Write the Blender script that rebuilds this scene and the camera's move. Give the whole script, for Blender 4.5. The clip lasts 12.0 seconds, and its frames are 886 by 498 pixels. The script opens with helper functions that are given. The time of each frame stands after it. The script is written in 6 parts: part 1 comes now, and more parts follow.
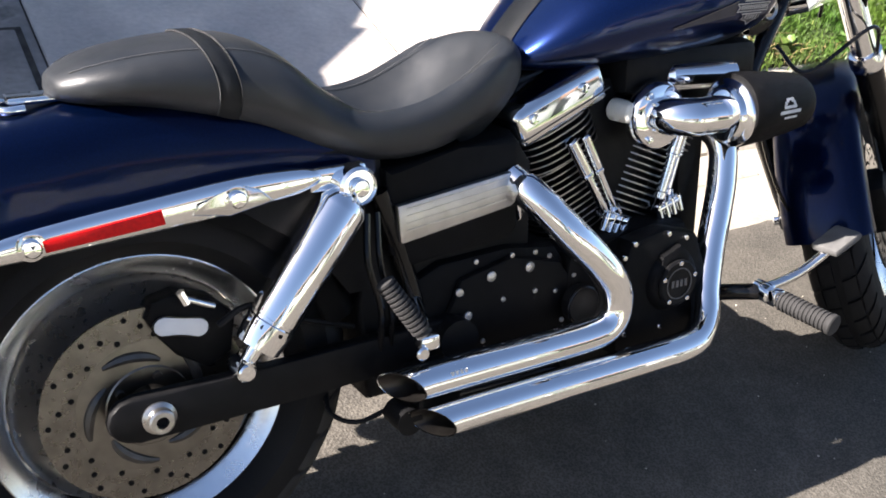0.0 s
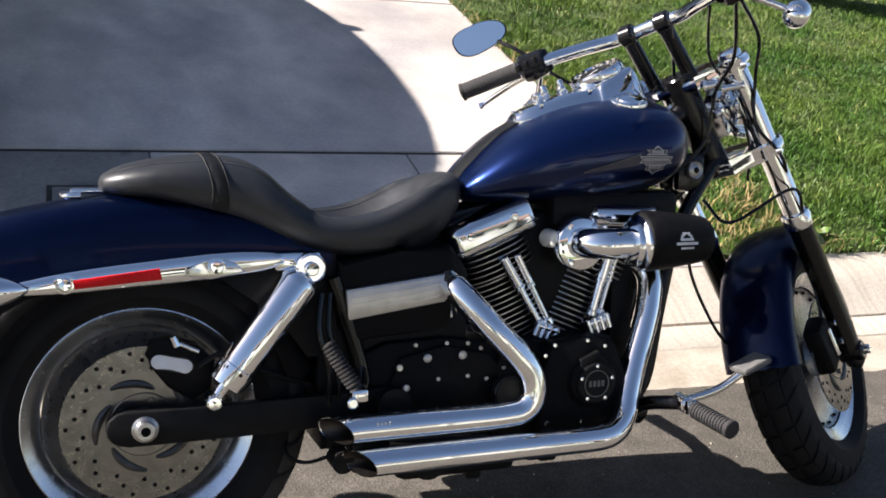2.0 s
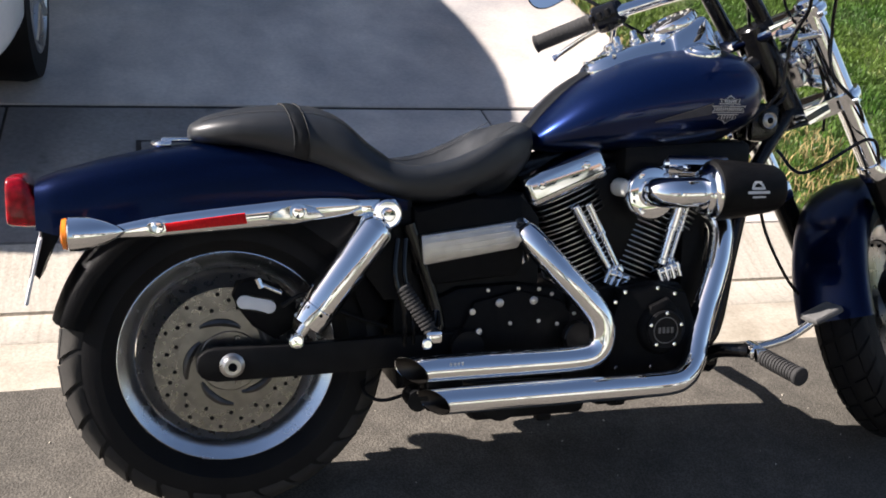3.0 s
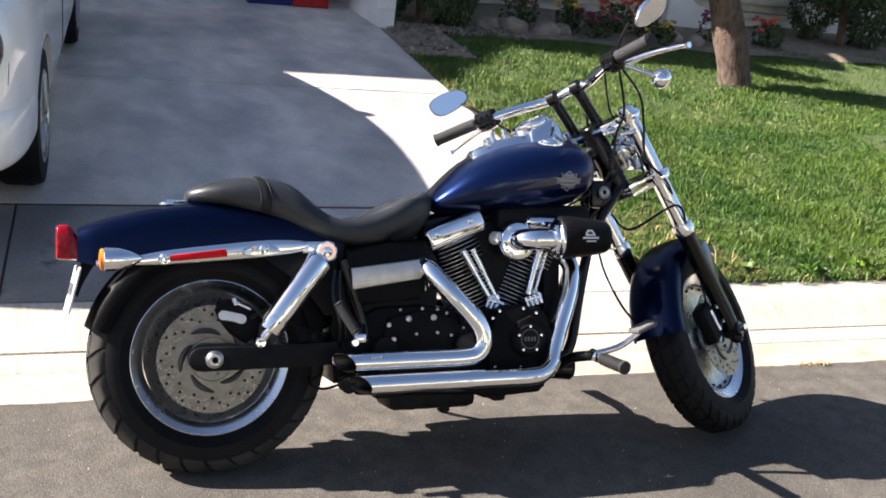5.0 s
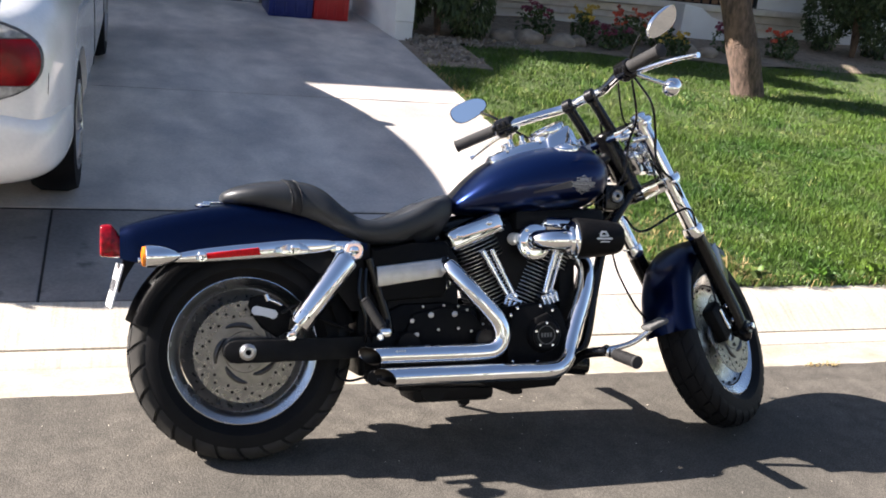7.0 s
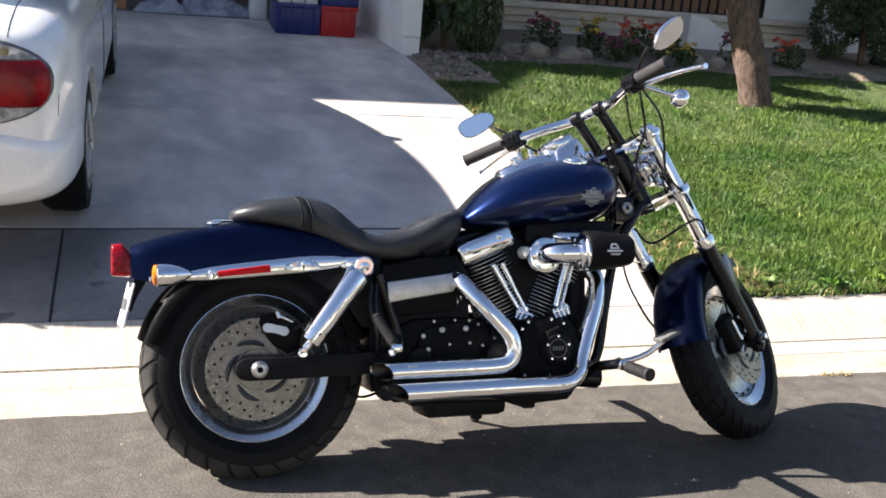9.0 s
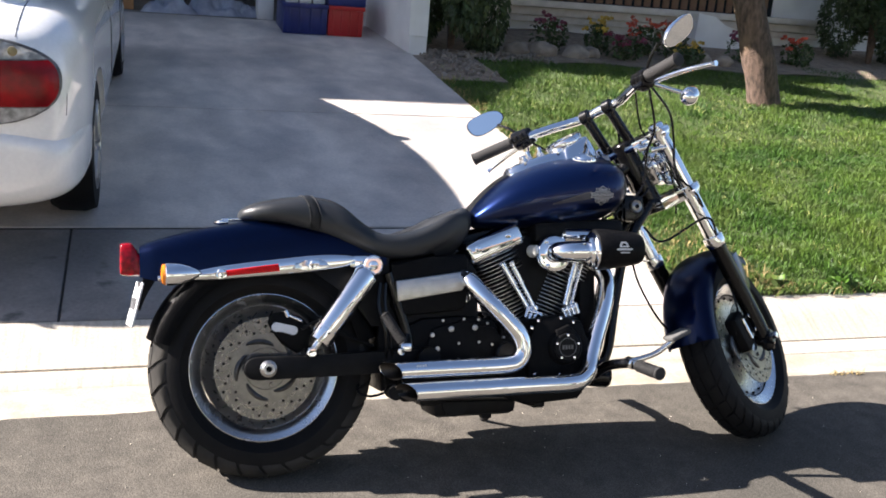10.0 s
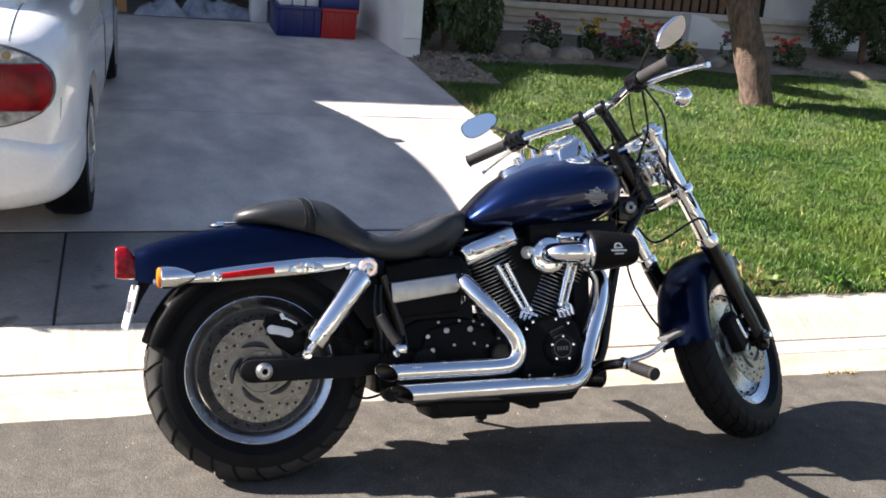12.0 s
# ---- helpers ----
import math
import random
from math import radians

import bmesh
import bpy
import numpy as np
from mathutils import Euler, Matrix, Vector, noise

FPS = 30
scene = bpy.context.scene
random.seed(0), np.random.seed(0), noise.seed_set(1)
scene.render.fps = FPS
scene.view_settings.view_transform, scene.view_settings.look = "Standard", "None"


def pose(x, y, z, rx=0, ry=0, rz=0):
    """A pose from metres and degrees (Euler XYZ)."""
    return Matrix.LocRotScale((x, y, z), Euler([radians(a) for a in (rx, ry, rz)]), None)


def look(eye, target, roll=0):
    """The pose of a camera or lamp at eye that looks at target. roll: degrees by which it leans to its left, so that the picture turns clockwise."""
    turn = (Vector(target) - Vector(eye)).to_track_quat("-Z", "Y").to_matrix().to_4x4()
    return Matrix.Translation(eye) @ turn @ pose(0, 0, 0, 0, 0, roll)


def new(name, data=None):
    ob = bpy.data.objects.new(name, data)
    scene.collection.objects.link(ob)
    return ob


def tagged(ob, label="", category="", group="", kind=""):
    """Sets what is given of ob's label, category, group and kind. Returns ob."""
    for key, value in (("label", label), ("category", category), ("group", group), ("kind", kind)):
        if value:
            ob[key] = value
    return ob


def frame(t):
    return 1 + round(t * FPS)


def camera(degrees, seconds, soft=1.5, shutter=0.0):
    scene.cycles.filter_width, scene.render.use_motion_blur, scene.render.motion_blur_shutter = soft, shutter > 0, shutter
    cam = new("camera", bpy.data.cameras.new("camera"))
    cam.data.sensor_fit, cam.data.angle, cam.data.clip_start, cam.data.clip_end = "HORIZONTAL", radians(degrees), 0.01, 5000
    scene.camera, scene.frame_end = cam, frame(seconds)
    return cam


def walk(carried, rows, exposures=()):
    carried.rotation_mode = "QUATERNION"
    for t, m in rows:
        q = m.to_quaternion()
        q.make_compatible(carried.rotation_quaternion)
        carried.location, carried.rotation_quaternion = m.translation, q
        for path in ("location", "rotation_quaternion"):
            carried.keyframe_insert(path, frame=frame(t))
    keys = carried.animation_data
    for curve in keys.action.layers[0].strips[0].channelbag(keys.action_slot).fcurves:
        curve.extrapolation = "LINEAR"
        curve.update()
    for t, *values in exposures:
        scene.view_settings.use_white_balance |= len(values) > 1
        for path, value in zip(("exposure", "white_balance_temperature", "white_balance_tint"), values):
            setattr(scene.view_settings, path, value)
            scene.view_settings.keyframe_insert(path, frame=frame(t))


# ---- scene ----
cam = camera(48.62, 12.0, soft=1.8)
PATH = [
    (0.0, -0.2757, -1.0280, 1.3680, 55.720, -8.340, -29.690),
    (0.2, -0.2158, -1.1574, 1.3924, 59.412, -6.538, -31.035),
    (0.5, -0.2368, -1.2912, 1.4229, 63.061, -7.432, -31.373),
    (0.8, -0.2591, -1.3985, 1.4659, 65.670, -8.795, -29.200),
    (1, -0.2267, -1.4700, 1.4914, 68.905, -8.842, -30.029),
    (1.2, -0.2001, -1.5359, 1.4848, 70.209, -8.424, -29.499),
    (1.5, -0.1412, -1.5926, 1.4796, 70.175, -8.376, -25.743),
    (1.8, -0.1330, -1.6354, 1.4449, 69.533, -8.643, -22.188),
    (2, -0.1148, -1.6364, 1.4270, 67.214, -6.864, -19.541),
    (2.2, -0.1346, -1.6320, 1.4146, 65.852, -5.461, -17.851),
    (2.5, -0.1004, -1.6525, 1.4235, 65.150, -4.853, -16.108),
    (2.7, -0.1067, -1.6607, 1.4185, 63.787, -5.302, -15.113),
    (4.3, -0.2358, -2.2623, 1.4691, 72.370, -5.569, -17.723),
    (4.5, -0.2343, -2.3665, 1.4616, 71.022, -5.814, -16.876),
    (5, -0.2961, -2.5424, 1.4874, 72.925, -5.717, -18.482),
    (5.5, -0.4064, -2.6410, 1.4931, 73.125, -5.519, -17.693),
    (6, -0.3921, -2.6749, 1.4990, 74.521, -5.213, -16.649),
    (6.5, -0.3738, -2.6854, 1.4899, 74.226, -5.546, -16.942),
    (7, -0.3625, -2.6821, 1.4936, 73.536, -5.569, -17.620),
    (9, -0.3641, -2.6797, 1.4960, 74.308, -4.646, -17.305),
    (9.5, -0.3724, -2.6744, 1.4915, 74.227, -4.445, -17.101),
    (10, -0.3672, -2.6699, 1.4890, 74.284, -4.428, -16.949),
    (10.5, -0.3679, -2.6855, 1.4917, 74.340, -4.260, -17.280),
    (11, -0.3665, -2.6846, 1.4953, 74.302, -4.224, -17.246),
    (11.5, -0.3712, -2.6776, 1.4933, 74.229, -4.163, -16.854),
    (12, -0.3709, -2.6770, 1.4921, 74.404, -4.247, -17.342),
]
walk(cam, [(t, pose(x, y, z, rx, ry, rz)) for t, x, y, z, rx, ry, rz in PATH],
     exposures=[(t, e, 6520, 16) for t, e in ((0.0, 2.17), (0.5, 2.15), (1.0, 1.93), (1.5, 1.7), (2.0, 1.55), (2.5, 1.44), (4.5, 1.9), (6.0, 1.93), (12.0, 1.93))])

# ---- sky and sun ----
SUN = Vector((-1.45, 0.46, 1.0)).normalized()
world = bpy.data.worlds.new("sky")
scene.world = world
world.use_nodes = True
wn = world.node_tree
sky = wn.nodes.new("ShaderNodeTexSky")
sky.sky_type, sky.sun_disc = "NISHITA", False
sky.sun_elevation = math.asin(SUN.z)
sky.sun_rotation = math.atan2(SUN.x, SUN.y)
sky.dust_density, sky.ozone_density = 0.8, 1.4
wn.links.new(sky.outputs["Color"], wn.nodes["Background"].inputs["Color"])
wn.nodes["Background"].inputs["Strength"].default_value = 0.046
sun = new("sun", bpy.data.lights.new("sun", "SUN"))
sun.data.energy, sun.data.angle, sun.data.color = 5.0, radians(0.53), (1.0, 0.95, 0.87)
sun.matrix_world = look(SUN * 50, (0, 0, 0))

# ---- materials ----


def material(name, colour, rough=0.6, metal=0.0, second=None, scale=8.0, detail=6.0, mix=(0.35, 0.65),
             grain=0.0, grain_scale=200.0, bump=0.0, bump_scale=120.0, rough_var=0.0, coat=0.0, spec=0.5,
             island=0.0, third=None, third_scale=1.5, transmission=0.0, emission=0.0, voronoi=False, stretch=None, spots=None):
    """A principled material with a two-scale variation of colour, gloss and relief, in object space."""
    m = bpy.data.materials.new(name)
    m.use_nodes = True
    nt = m.node_tree
    p = nt.nodes["Principled BSDF"]
    p.inputs["Base Color"].default_value = (*colour, 1)
    p.inputs["Roughness"].default_value = rough
    p.inputs["Metallic"].default_value = metal
    p.inputs["Coat Weight"].default_value = coat
    p.inputs["Coat Roughness"].default_value = 0.04
    p.inputs["Specular IOR Level"].default_value = spec
    p.inputs["Transmission Weight"].default_value = transmission
    if emission:
        p.inputs["Emission Color"].default_value = (*colour, 1)
        p.inputs["Emission Strength"].default_value = emission
    co = nt.nodes.new("ShaderNodeTexCoord").outputs["Object"]

    along = co
    if stretch:
        sv = nt.nodes.new("ShaderNodeVectorMath")
        sv.operation = "MULTIPLY"
        sv.inputs[1].default_value = stretch
        nt.links.new(co, sv.inputs[0])
        along = sv.outputs[0]

    def tex(kind, sc, det=6.0):
        n = nt.nodes.new("ShaderNodeTexVoronoi" if kind == "v" else "ShaderNodeTexNoise")
        n.inputs["Scale"].default_value = sc
        if kind != "v":
            n.inputs["Detail"].default_value = det
        nt.links.new(along if kind == "s" else co, n.inputs["Vector"])
        return n.outputs["Distance" if kind == "v" else "Fac"]

    def ramp(src, lo, hi, a, b):
        r = nt.nodes.new("ShaderNodeMapRange")
        for k, val in zip(("From Min", "From Max", "To Min", "To Max"), (lo, hi, a, b)):
            r.inputs[k].default_value = val
        nt.links.new(src, r.inputs["Value"])
        return r.outputs["Result"]

    def blend(fac, a, b, kind="MIX"):
        n = nt.nodes.new("ShaderNodeMix")
        n.data_type, n.blend_type = "RGBA", kind
        if isinstance(fac, float):
            n.inputs[0].default_value = fac
        else:
            nt.links.new(fac, n.inputs[0])
        for k, val in ((6, a), (7, b)):
            if isinstance(val, tuple):
                n.inputs[k].default_value = (*val, 1)
            else:
                nt.links.new(val, n.inputs[k])
        return n.outputs[2]

    col = colour
    if second:
        col = blend(ramp(tex("s", scale, detail), mix[0], mix[1], 0, 1), col, second)
    if third:
        col = blend(ramp(tex("n", third_scale, 5), 0.48, 0.72, 0, 0.85), col, third)
    if spots:
        col = blend(ramp(tex("n", spots[1], 4), spots[2], spots[3], 0, 0.9), col, spots[0])
    if grain:
        g = ramp(tex("v" if voronoi else "n", grain_scale, 3), 0.25, 0.75, 1 - grain, 1 + grain)
        n = nt.nodes.new("ShaderNodeVectorMath")
        n.operation = "SCALE"
        if isinstance(col, tuple):
            n.inputs[0].default_value = col
        else:
            nt.links.new(col, n.inputs[0])
        nt.links.new(g, n.inputs["Scale"])
        col = n.outputs[0]
    if island:
        gi = nt.nodes.new("ShaderNodeNewGeometry")
        n = nt.nodes.new("ShaderNodeVectorMath")
        n.operation = "SCALE"
        if isinstance(col, tuple):
            n.inputs[0].default_value = col
        else:
            nt.links.new(col, n.inputs[0])
        nt.links.new(ramp(gi.outputs["Random Per Island"], 0, 1, 1 - island, 1 + island), n.inputs["Scale"])
        col = n.outputs[0]
    if not isinstance(col, tuple):
        nt.links.new(col, p.inputs["Base Color"])
    if rough_var:
        nt.links.new(ramp(tex("n", scale * 2.3), 0.3, 0.7, max(rough - rough_var, 0.02), rough + rough_var), p.inputs["Roughness"])
    if bump:
        b = nt.nodes.new("ShaderNodeBump")
        b.inputs["Strength"].default_value = 1.0
        b.inputs["Distance"].default_value = bump
        nt.links.new(tex("v" if voronoi else "n", bump_scale, 4), b.inputs["Height"])
        nt.links.new(b.outputs[0], p.inputs["Normal"])
    return m


ASPHALT = material("asphalt", (0.084, 0.0765, 0.066), 0.92, second=(0.117, 0.106, 0.09), scale=12, grain=0.26, grain_scale=210, bump=0.0012,
                   bump_scale=200, third=(0.07, 0.066, 0.057), third_scale=0.9, voronoi=True, spec=0.12)
CONCRETE = material("driveway_concrete", (0.68, 0.61, 0.54), 0.85, second=(0.48, 0.435, 0.395), scale=4.5, detail=12.0, mix=(0.34, 0.66), grain=0.1, grain_scale=60, stretch=(1.0, 0.55, 1.0),
                    bump=0.0015, bump_scale=300, third=(0.26, 0.243, 0.232), third_scale=0.85, spots=((0.27, 0.265, 0.27), 1.5, 0.5, 0.82))
# stained concrete, its colours darkened further to hold the parked car's shade
CONCRETE_STAIN_SHADE = material("stained_shaded_concrete", (0.29, 0.265, 0.245), 0.88, second=(0.19, 0.175, 0.165), scale=3.0, detail=10.0, mix=(0.36, 0.62), grain=0.15, grain_scale=60,
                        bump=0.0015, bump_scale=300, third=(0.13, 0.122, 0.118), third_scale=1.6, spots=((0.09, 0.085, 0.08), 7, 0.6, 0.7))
KERB = material("kerb_concrete", (0.505, 0.456, 0.38), 0.85, second=(0.385, 0.34, 0.272), scale=6, stretch=(9.0, 0.8, 1.0), detail=9.0, mix=(0.45, 0.75), grain=0.16, grain_scale=110,
                bump=0.0012, bump_scale=120, third=(0.4, 0.352, 0.282), third_scale=1.6)
GUTTER_PAN = material("gutter_concrete", (0.42, 0.375, 0.305), 0.85, second=(0.31, 0.27, 0.21), scale=9, detail=9.0, mix=(0.4, 0.7), grain=0.16, grain_scale=110,
                      bump=0.0012, bump_scale=120, third=(0.27, 0.235, 0.18), third_scale=2.3)
JOINT = material("joint_filler", (0.022, 0.019, 0.017), 0.95, second=(0.055, 0.048, 0.04), scale=30)
GUTTER_JOINT = material("sanded_gutter_joint", (0.22, 0.19, 0.155), 0.95, second=(0.4, 0.355, 0.29), scale=22, mix=(0.42, 0.55))
STUCCO = material("white_stucco", (0.8, 0.785, 0.75), 0.9, second=(0.73, 0.715, 0.68), scale=4, bump=0.003, bump_scale=160)
GREY_WALL = material("grey_stucco", (0.36, 0.37, 0.38), 0.9, second=(0.31, 0.32, 0.33), scale=3, bump=0.003, bump_scale=150)
BEIGE = material("beige_stucco", (0.5, 0.45, 0.38), 0.9, second=(0.45, 0.4, 0.34), scale=3, bump=0.003, bump_scale=150)
WALLWOOD = material("cream_painted_board", (0.64, 0.59, 0.52), 0.7, second=(0.54, 0.49, 0.42), scale=9, bump=0.001, bump_scale=60)
ROOF = material("roof_tile", (0.26, 0.17, 0.13), 0.85, second=(0.2, 0.14, 0.11), scale=7, bump=0.004, bump_scale=40, island=0.2)
SOIL = material("bed_soil", (0.19, 0.145, 0.105), 0.95, second=(0.3, 0.235, 0.175), scale=14, bump=0.01, bump_scale=60)
LAWN = material("lawn_soil", (0.05, 0.085, 0.02), 0.95, second=(0.08, 0.095, 0.03), scale=9, bump=0.01, bump_scale=80)
GRASS = material("grass_blades", (0.037, 0.094, 0.0105), 0.5, second=(0.082, 0.138, 0.016), scale=1.7, island=0.6, spec=0.35,
                 third=(0.105, 0.145, 0.034), third_scale=3.2)
STRAW = material("dry_straw", (0.36, 0.27, 0.12), 0.8, second=(0.26, 0.19, 0.075), scale=20, island=0.3)
PALE_BLADE = material("pale_grass_blade", (0.3, 0.31, 0.1), 0.6, second=(0.22, 0.25, 0.07), scale=20, island=0.4)
BARK = material("bark", (0.15, 0.1, 0.075), 0.95, second=(0.05, 0.034, 0.025), scale=38, bump=0.012, bump_scale=70, third=(0.22, 0.14, 0.09), third_scale=5, stretch=(1.0, 1.0, 0.3))
LEAF = material("tree_leaf", (0.035, 0.065, 0.016), 0.55, second=(0.055, 0.085, 0.02), scale=3, island=0.35)
JUNIPER = material("juniper_leaf", (0.03, 0.055, 0.02), 0.65, second=(0.075, 0.1, 0.035), scale=5, island=0.5)
PETAL_RED = material("red_petal", (0.5, 0.05, 0.03), 0.6, second=(0.62, 0.12, 0.05), scale=20, island=0.3)
PETAL_DARK = material("purple_petal", (0.14, 0.02, 0.05), 0.6, second=(0.25, 0.04, 0.07), scale=20, island=0.3)
PETAL_YELLOW = material("yellow_petal", (0.6, 0.42, 0.06), 0.6, second=(0.5, 0.3, 0.04), scale=20, island=0.3)
STONE = material("field_stone", (0.3, 0.25, 0.2), 0.85, second=(0.17, 0.14, 0.11), scale=8, bump=0.006, bump_scale=50, island=0.3)
DARK_FLOOR = material("garage_floor", (0.2, 0.19, 0.18), 0.8, second=(0.14, 0.13, 0.12), scale=3)
CARDBOARD = material("painted_box", (0.7, 0.69, 0.68), 0.7, second=(0.62, 0.61, 0.6), scale=10)
CLOTH = material("grey_cloth", (0.36, 0.38, 0.44), 0.95, second=(0.2, 0.215, 0.27), scale=6, bump=0.004, bump_scale=300)
BLUE_PLASTIC = material("blue_plastic", (0.006, 0.014, 0.1), 0.4, second=(0.008, 0.02, 0.14), scale=12, rough_var=0.1)
RED_PLASTIC = material("red_plastic", (0.4, 0.012, 0.014), 0.4, second=(0.4, 0.015, 0.015), scale=12, rough_var=0.1)
GLASS_DARK = material("window_glass", (0.02, 0.022, 0.025), 0.05, spec=0.6)
BLIND = material("brown_blind", (0.16, 0.085, 0.05), 0.7, second=(0.2, 0.11, 0.06), scale=15)

CHROME = material("chrome", (0.95, 0.955, 0.96), 0.025, 1.0, second=(0.93, 0.935, 0.945), scale=6)
ALLOY = material("cast_alloy", (0.55, 0.54, 0.52), 0.34, 1.0, second=(0.45, 0.44, 0.43), scale=25, rough_var=0.08)
POLISHED = material("polished_alloy", (0.76, 0.76, 0.76), 0.13, 1.0, second=(0.7, 0.69, 0.68), scale=12, rough_var=0.03)
BRUSHED = material("brushed_alloy", (0.56, 0.55, 0.54), 0.38, 1.0, second=(0.48, 0.47, 0.46), scale=40, rough_var=0.06)
DISC_STEEL = material("disc_steel", (0.2, 0.188, 0.172), 0.3, 1.0, second=(0.15, 0.141, 0.129), scale=40, rough_var=0.08)
PAINT = material("blue_paint", (0.0008, 0.0088, 0.052), 0.28, 0.78, second=(0.0014, 0.0115, 0.066), scale=400, coat=0.5, spec=0.3)
GLOSS_BLACK = material("black_paint", (0.004, 0.004, 0.0045), 0.2, second=(0.006, 0.006, 0.0065), scale=20, coat=0.1, spec=0.3)
BLACK = material("black_powder_coat", (0.006, 0.006, 0.0065), 0.45, second=(0.009, 0.009, 0.0095), scale=30, rough_var=0.1, bump=0.0003, bump_scale=900, spec=0.12)
WRINKLE = material("wrinkle_black", (0.0035, 0.0035, 0.004), 0.5, second=(0.0055, 0.0055, 0.006), scale=60, bump=0.0006, bump_scale=1200, spec=0.1)
RUBBER = material("tyre_rubber", (0.0055, 0.0055, 0.0062), 0.7, second=(0.009, 0.0087, 0.0088), scale=9, grain=0.15, grain_scale=300, bump=0.0004, bump_scale=500, spec=0.2)
GRIP = material("grip_rubber", (0.016, 0.0155, 0.0155), 0.8, second=(0.023, 0.022, 0.022), scale=30, bump=0.0005, bump_scale=600)
VINYL = material("seat_vinyl", (0.0105, 0.0125, 0.0155), 0.43, second=(0.015, 0.0168, 0.0195), scale=14, bump=0.0004, bump_scale=520, rough_var=0.05, spec=0.52)
STITCH = material("stitching", (0.075, 0.076, 0.08), 0.7, second=(0.04, 0.041, 0.044), scale=60)
BADGE_GREY = material("badge_grey", (0.16, 0.16, 0.165), 0.4, 0.5, second=(0.11, 0.11, 0.115), scale=60)
RED_LENS = material("red_lens", (0.62, 0.005, 0.014), 0.2, second=(0.28, 0.003, 0.008), scale=14, coat=0.15, spec=0.4)
TAIL = material("tail_lens", (0.3, 0.001, 0.008), 0.2, second=(0.12, 0.0008, 0.004), scale=70, detail=2.0, coat=0.2, spec=0.3)
REFLECTOR = material("red_reflector", (0.75, 0.012, 0.012), 0.35, second=(0.6, 0.008, 0.01), scale=150, spec=0.15)
AMBER = material("amber_lens", (0.85, 0.24, 0.015), 0.15, second=(0.7, 0.17, 0.01), scale=80, coat=0.5)
CLEAR = material("clear_lens", (0.78, 0.78, 0.76), 0.12, second=(0.36, 0.36, 0.34), scale=34, coat=0.8, spec=0.8)
MIRROR = material("mirror_glass", (0.88, 0.9, 0.92), 0.015, 1.0)
WHITE_MARK = material("white_print", (0.7, 0.7, 0.7), 0.5, second=(0.6, 0.6, 0.6), scale=60)
SILVER_MARK = material("silver_emblem", (0.5, 0.51, 0.54), 0.35, 0.35, second=(0.42, 0.43, 0.46), scale=120)
PLATE_WHITE = material("plate_white", (0.72, 0.73, 0.74), 0.4, second=(0.66, 0.67, 0.68), scale=30)
CAR_WHITE = material("white_car_paint", (0.85, 0.85, 0.84), 0.25, second=(0.81, 0.81, 0.8), scale=60, coat=1.0)
FLAT_BLACK = material("flat_black", (0.005, 0.005, 0.005), 0.9, second=(0.008, 0.008, 0.008), scale=30, spec=0.15)
TREAD = material("dusty_tread", (0.022, 0.0215, 0.02), 0.85, second=(0.042, 0.039, 0.035), scale=14, bump=0.0005, bump_scale=400, spec=0.25)
CARRIER = material("carrier_alloy", (0.2, 0.188, 0.172), 0.3, 1.0, second=(0.15, 0.142, 0.13), scale=30)
CARRIER_DARK = material("shaded_cast_alloy", (0.1, 0.098, 0.095), 0.4, 0.8, second=(0.07, 0.068, 0.066), scale=40)

DULL_AMBER = material("dull_amber_bulb", (0.3, 0.26, 0.15), 0.3, second=(0.2, 0.17, 0.09), scale=40)
WEB = material("cast_wheel_web", (0.52, 0.51, 0.49), 0.3, 0.9, second=(0.42, 0.41, 0.395), scale=30, rough_var=0.06)
LIP = material("machined_rim_lip", (0.86, 0.87, 0.88), 0.24, 1.0, second=(0.78, 0.79, 0.8), scale=14, rough_var=0.05)
LAMP_RIM = material("grey_lamp_rim", (0.26, 0.26, 0.265), 0.3, second=(0.09, 0.09, 0.095), scale=40, coat=0.3)
FIN = material("machined_fin_edge", (0.5, 0.49, 0.475), 0.34, 1.0, second=(0.4, 0.39, 0.38), scale=30)
IVORY = material("ivory_cap", (0.72, 0.7, 0.64), 0.4, second=(0.62, 0.6, 0.55), scale=40)
WORN_RUBBER = material("worn_grey_rubber", (0.11, 0.108, 0.104), 0.75, second=(0.07, 0.069, 0.067), scale=40, bump=0.0004, bump_scale=500)
SATIN = material("satin_chrome", (0.86, 0.865, 0.87), 0.06, 1.0, second=(0.76, 0.765, 0.77), scale=14, rough_var=0.03)
DARK_GLASS_STRIPE = material("dark_tank_stripe", (0.045, 0.05, 0.075), 0.3, 0.5, second=(0.035, 0.04, 0.06), scale=50, coat=0.5)
SOOTY = material("sooty_steel", (0.075, 0.068, 0.062), 0.4, 0.9, second=(0.035, 0.032, 0.03), scale=25)

# ---- building helpers ----
X, Y, Z = Vector((1, 0, 0)), Vector((0, 1, 0)), Vector((0, 0, 1))


def link(name, bm, mat, parent=None, label="", smooth=38):
    me = bpy.data.meshes.new(name)
    bmesh.ops.recalc_face_normals(bm, faces=bm.faces)
    bm.to_mesh(me)
    bm.free()
    me.materials.append(mat)
    me.polygons.foreach_set("use_smooth", [True] * len(me.polygons))
    me.set_sharp_from_angle(angle=radians(smooth))
    ob = new(name, me)
    if parent:
        ob.parent = parent
    if label:
        ob["label"] = label
    return ob


def part(name, bm, mat, parent, label=""):
    """One mesh object under a thing or under a part."""
    return link(name, bm, mat, parent, label)


def again(ob, m):
    """One more object on the same mesh, under the same parent."""
    o = ob.copy()
    scene.collection.objects.link(o)
    o.matrix_basis = m
    return o


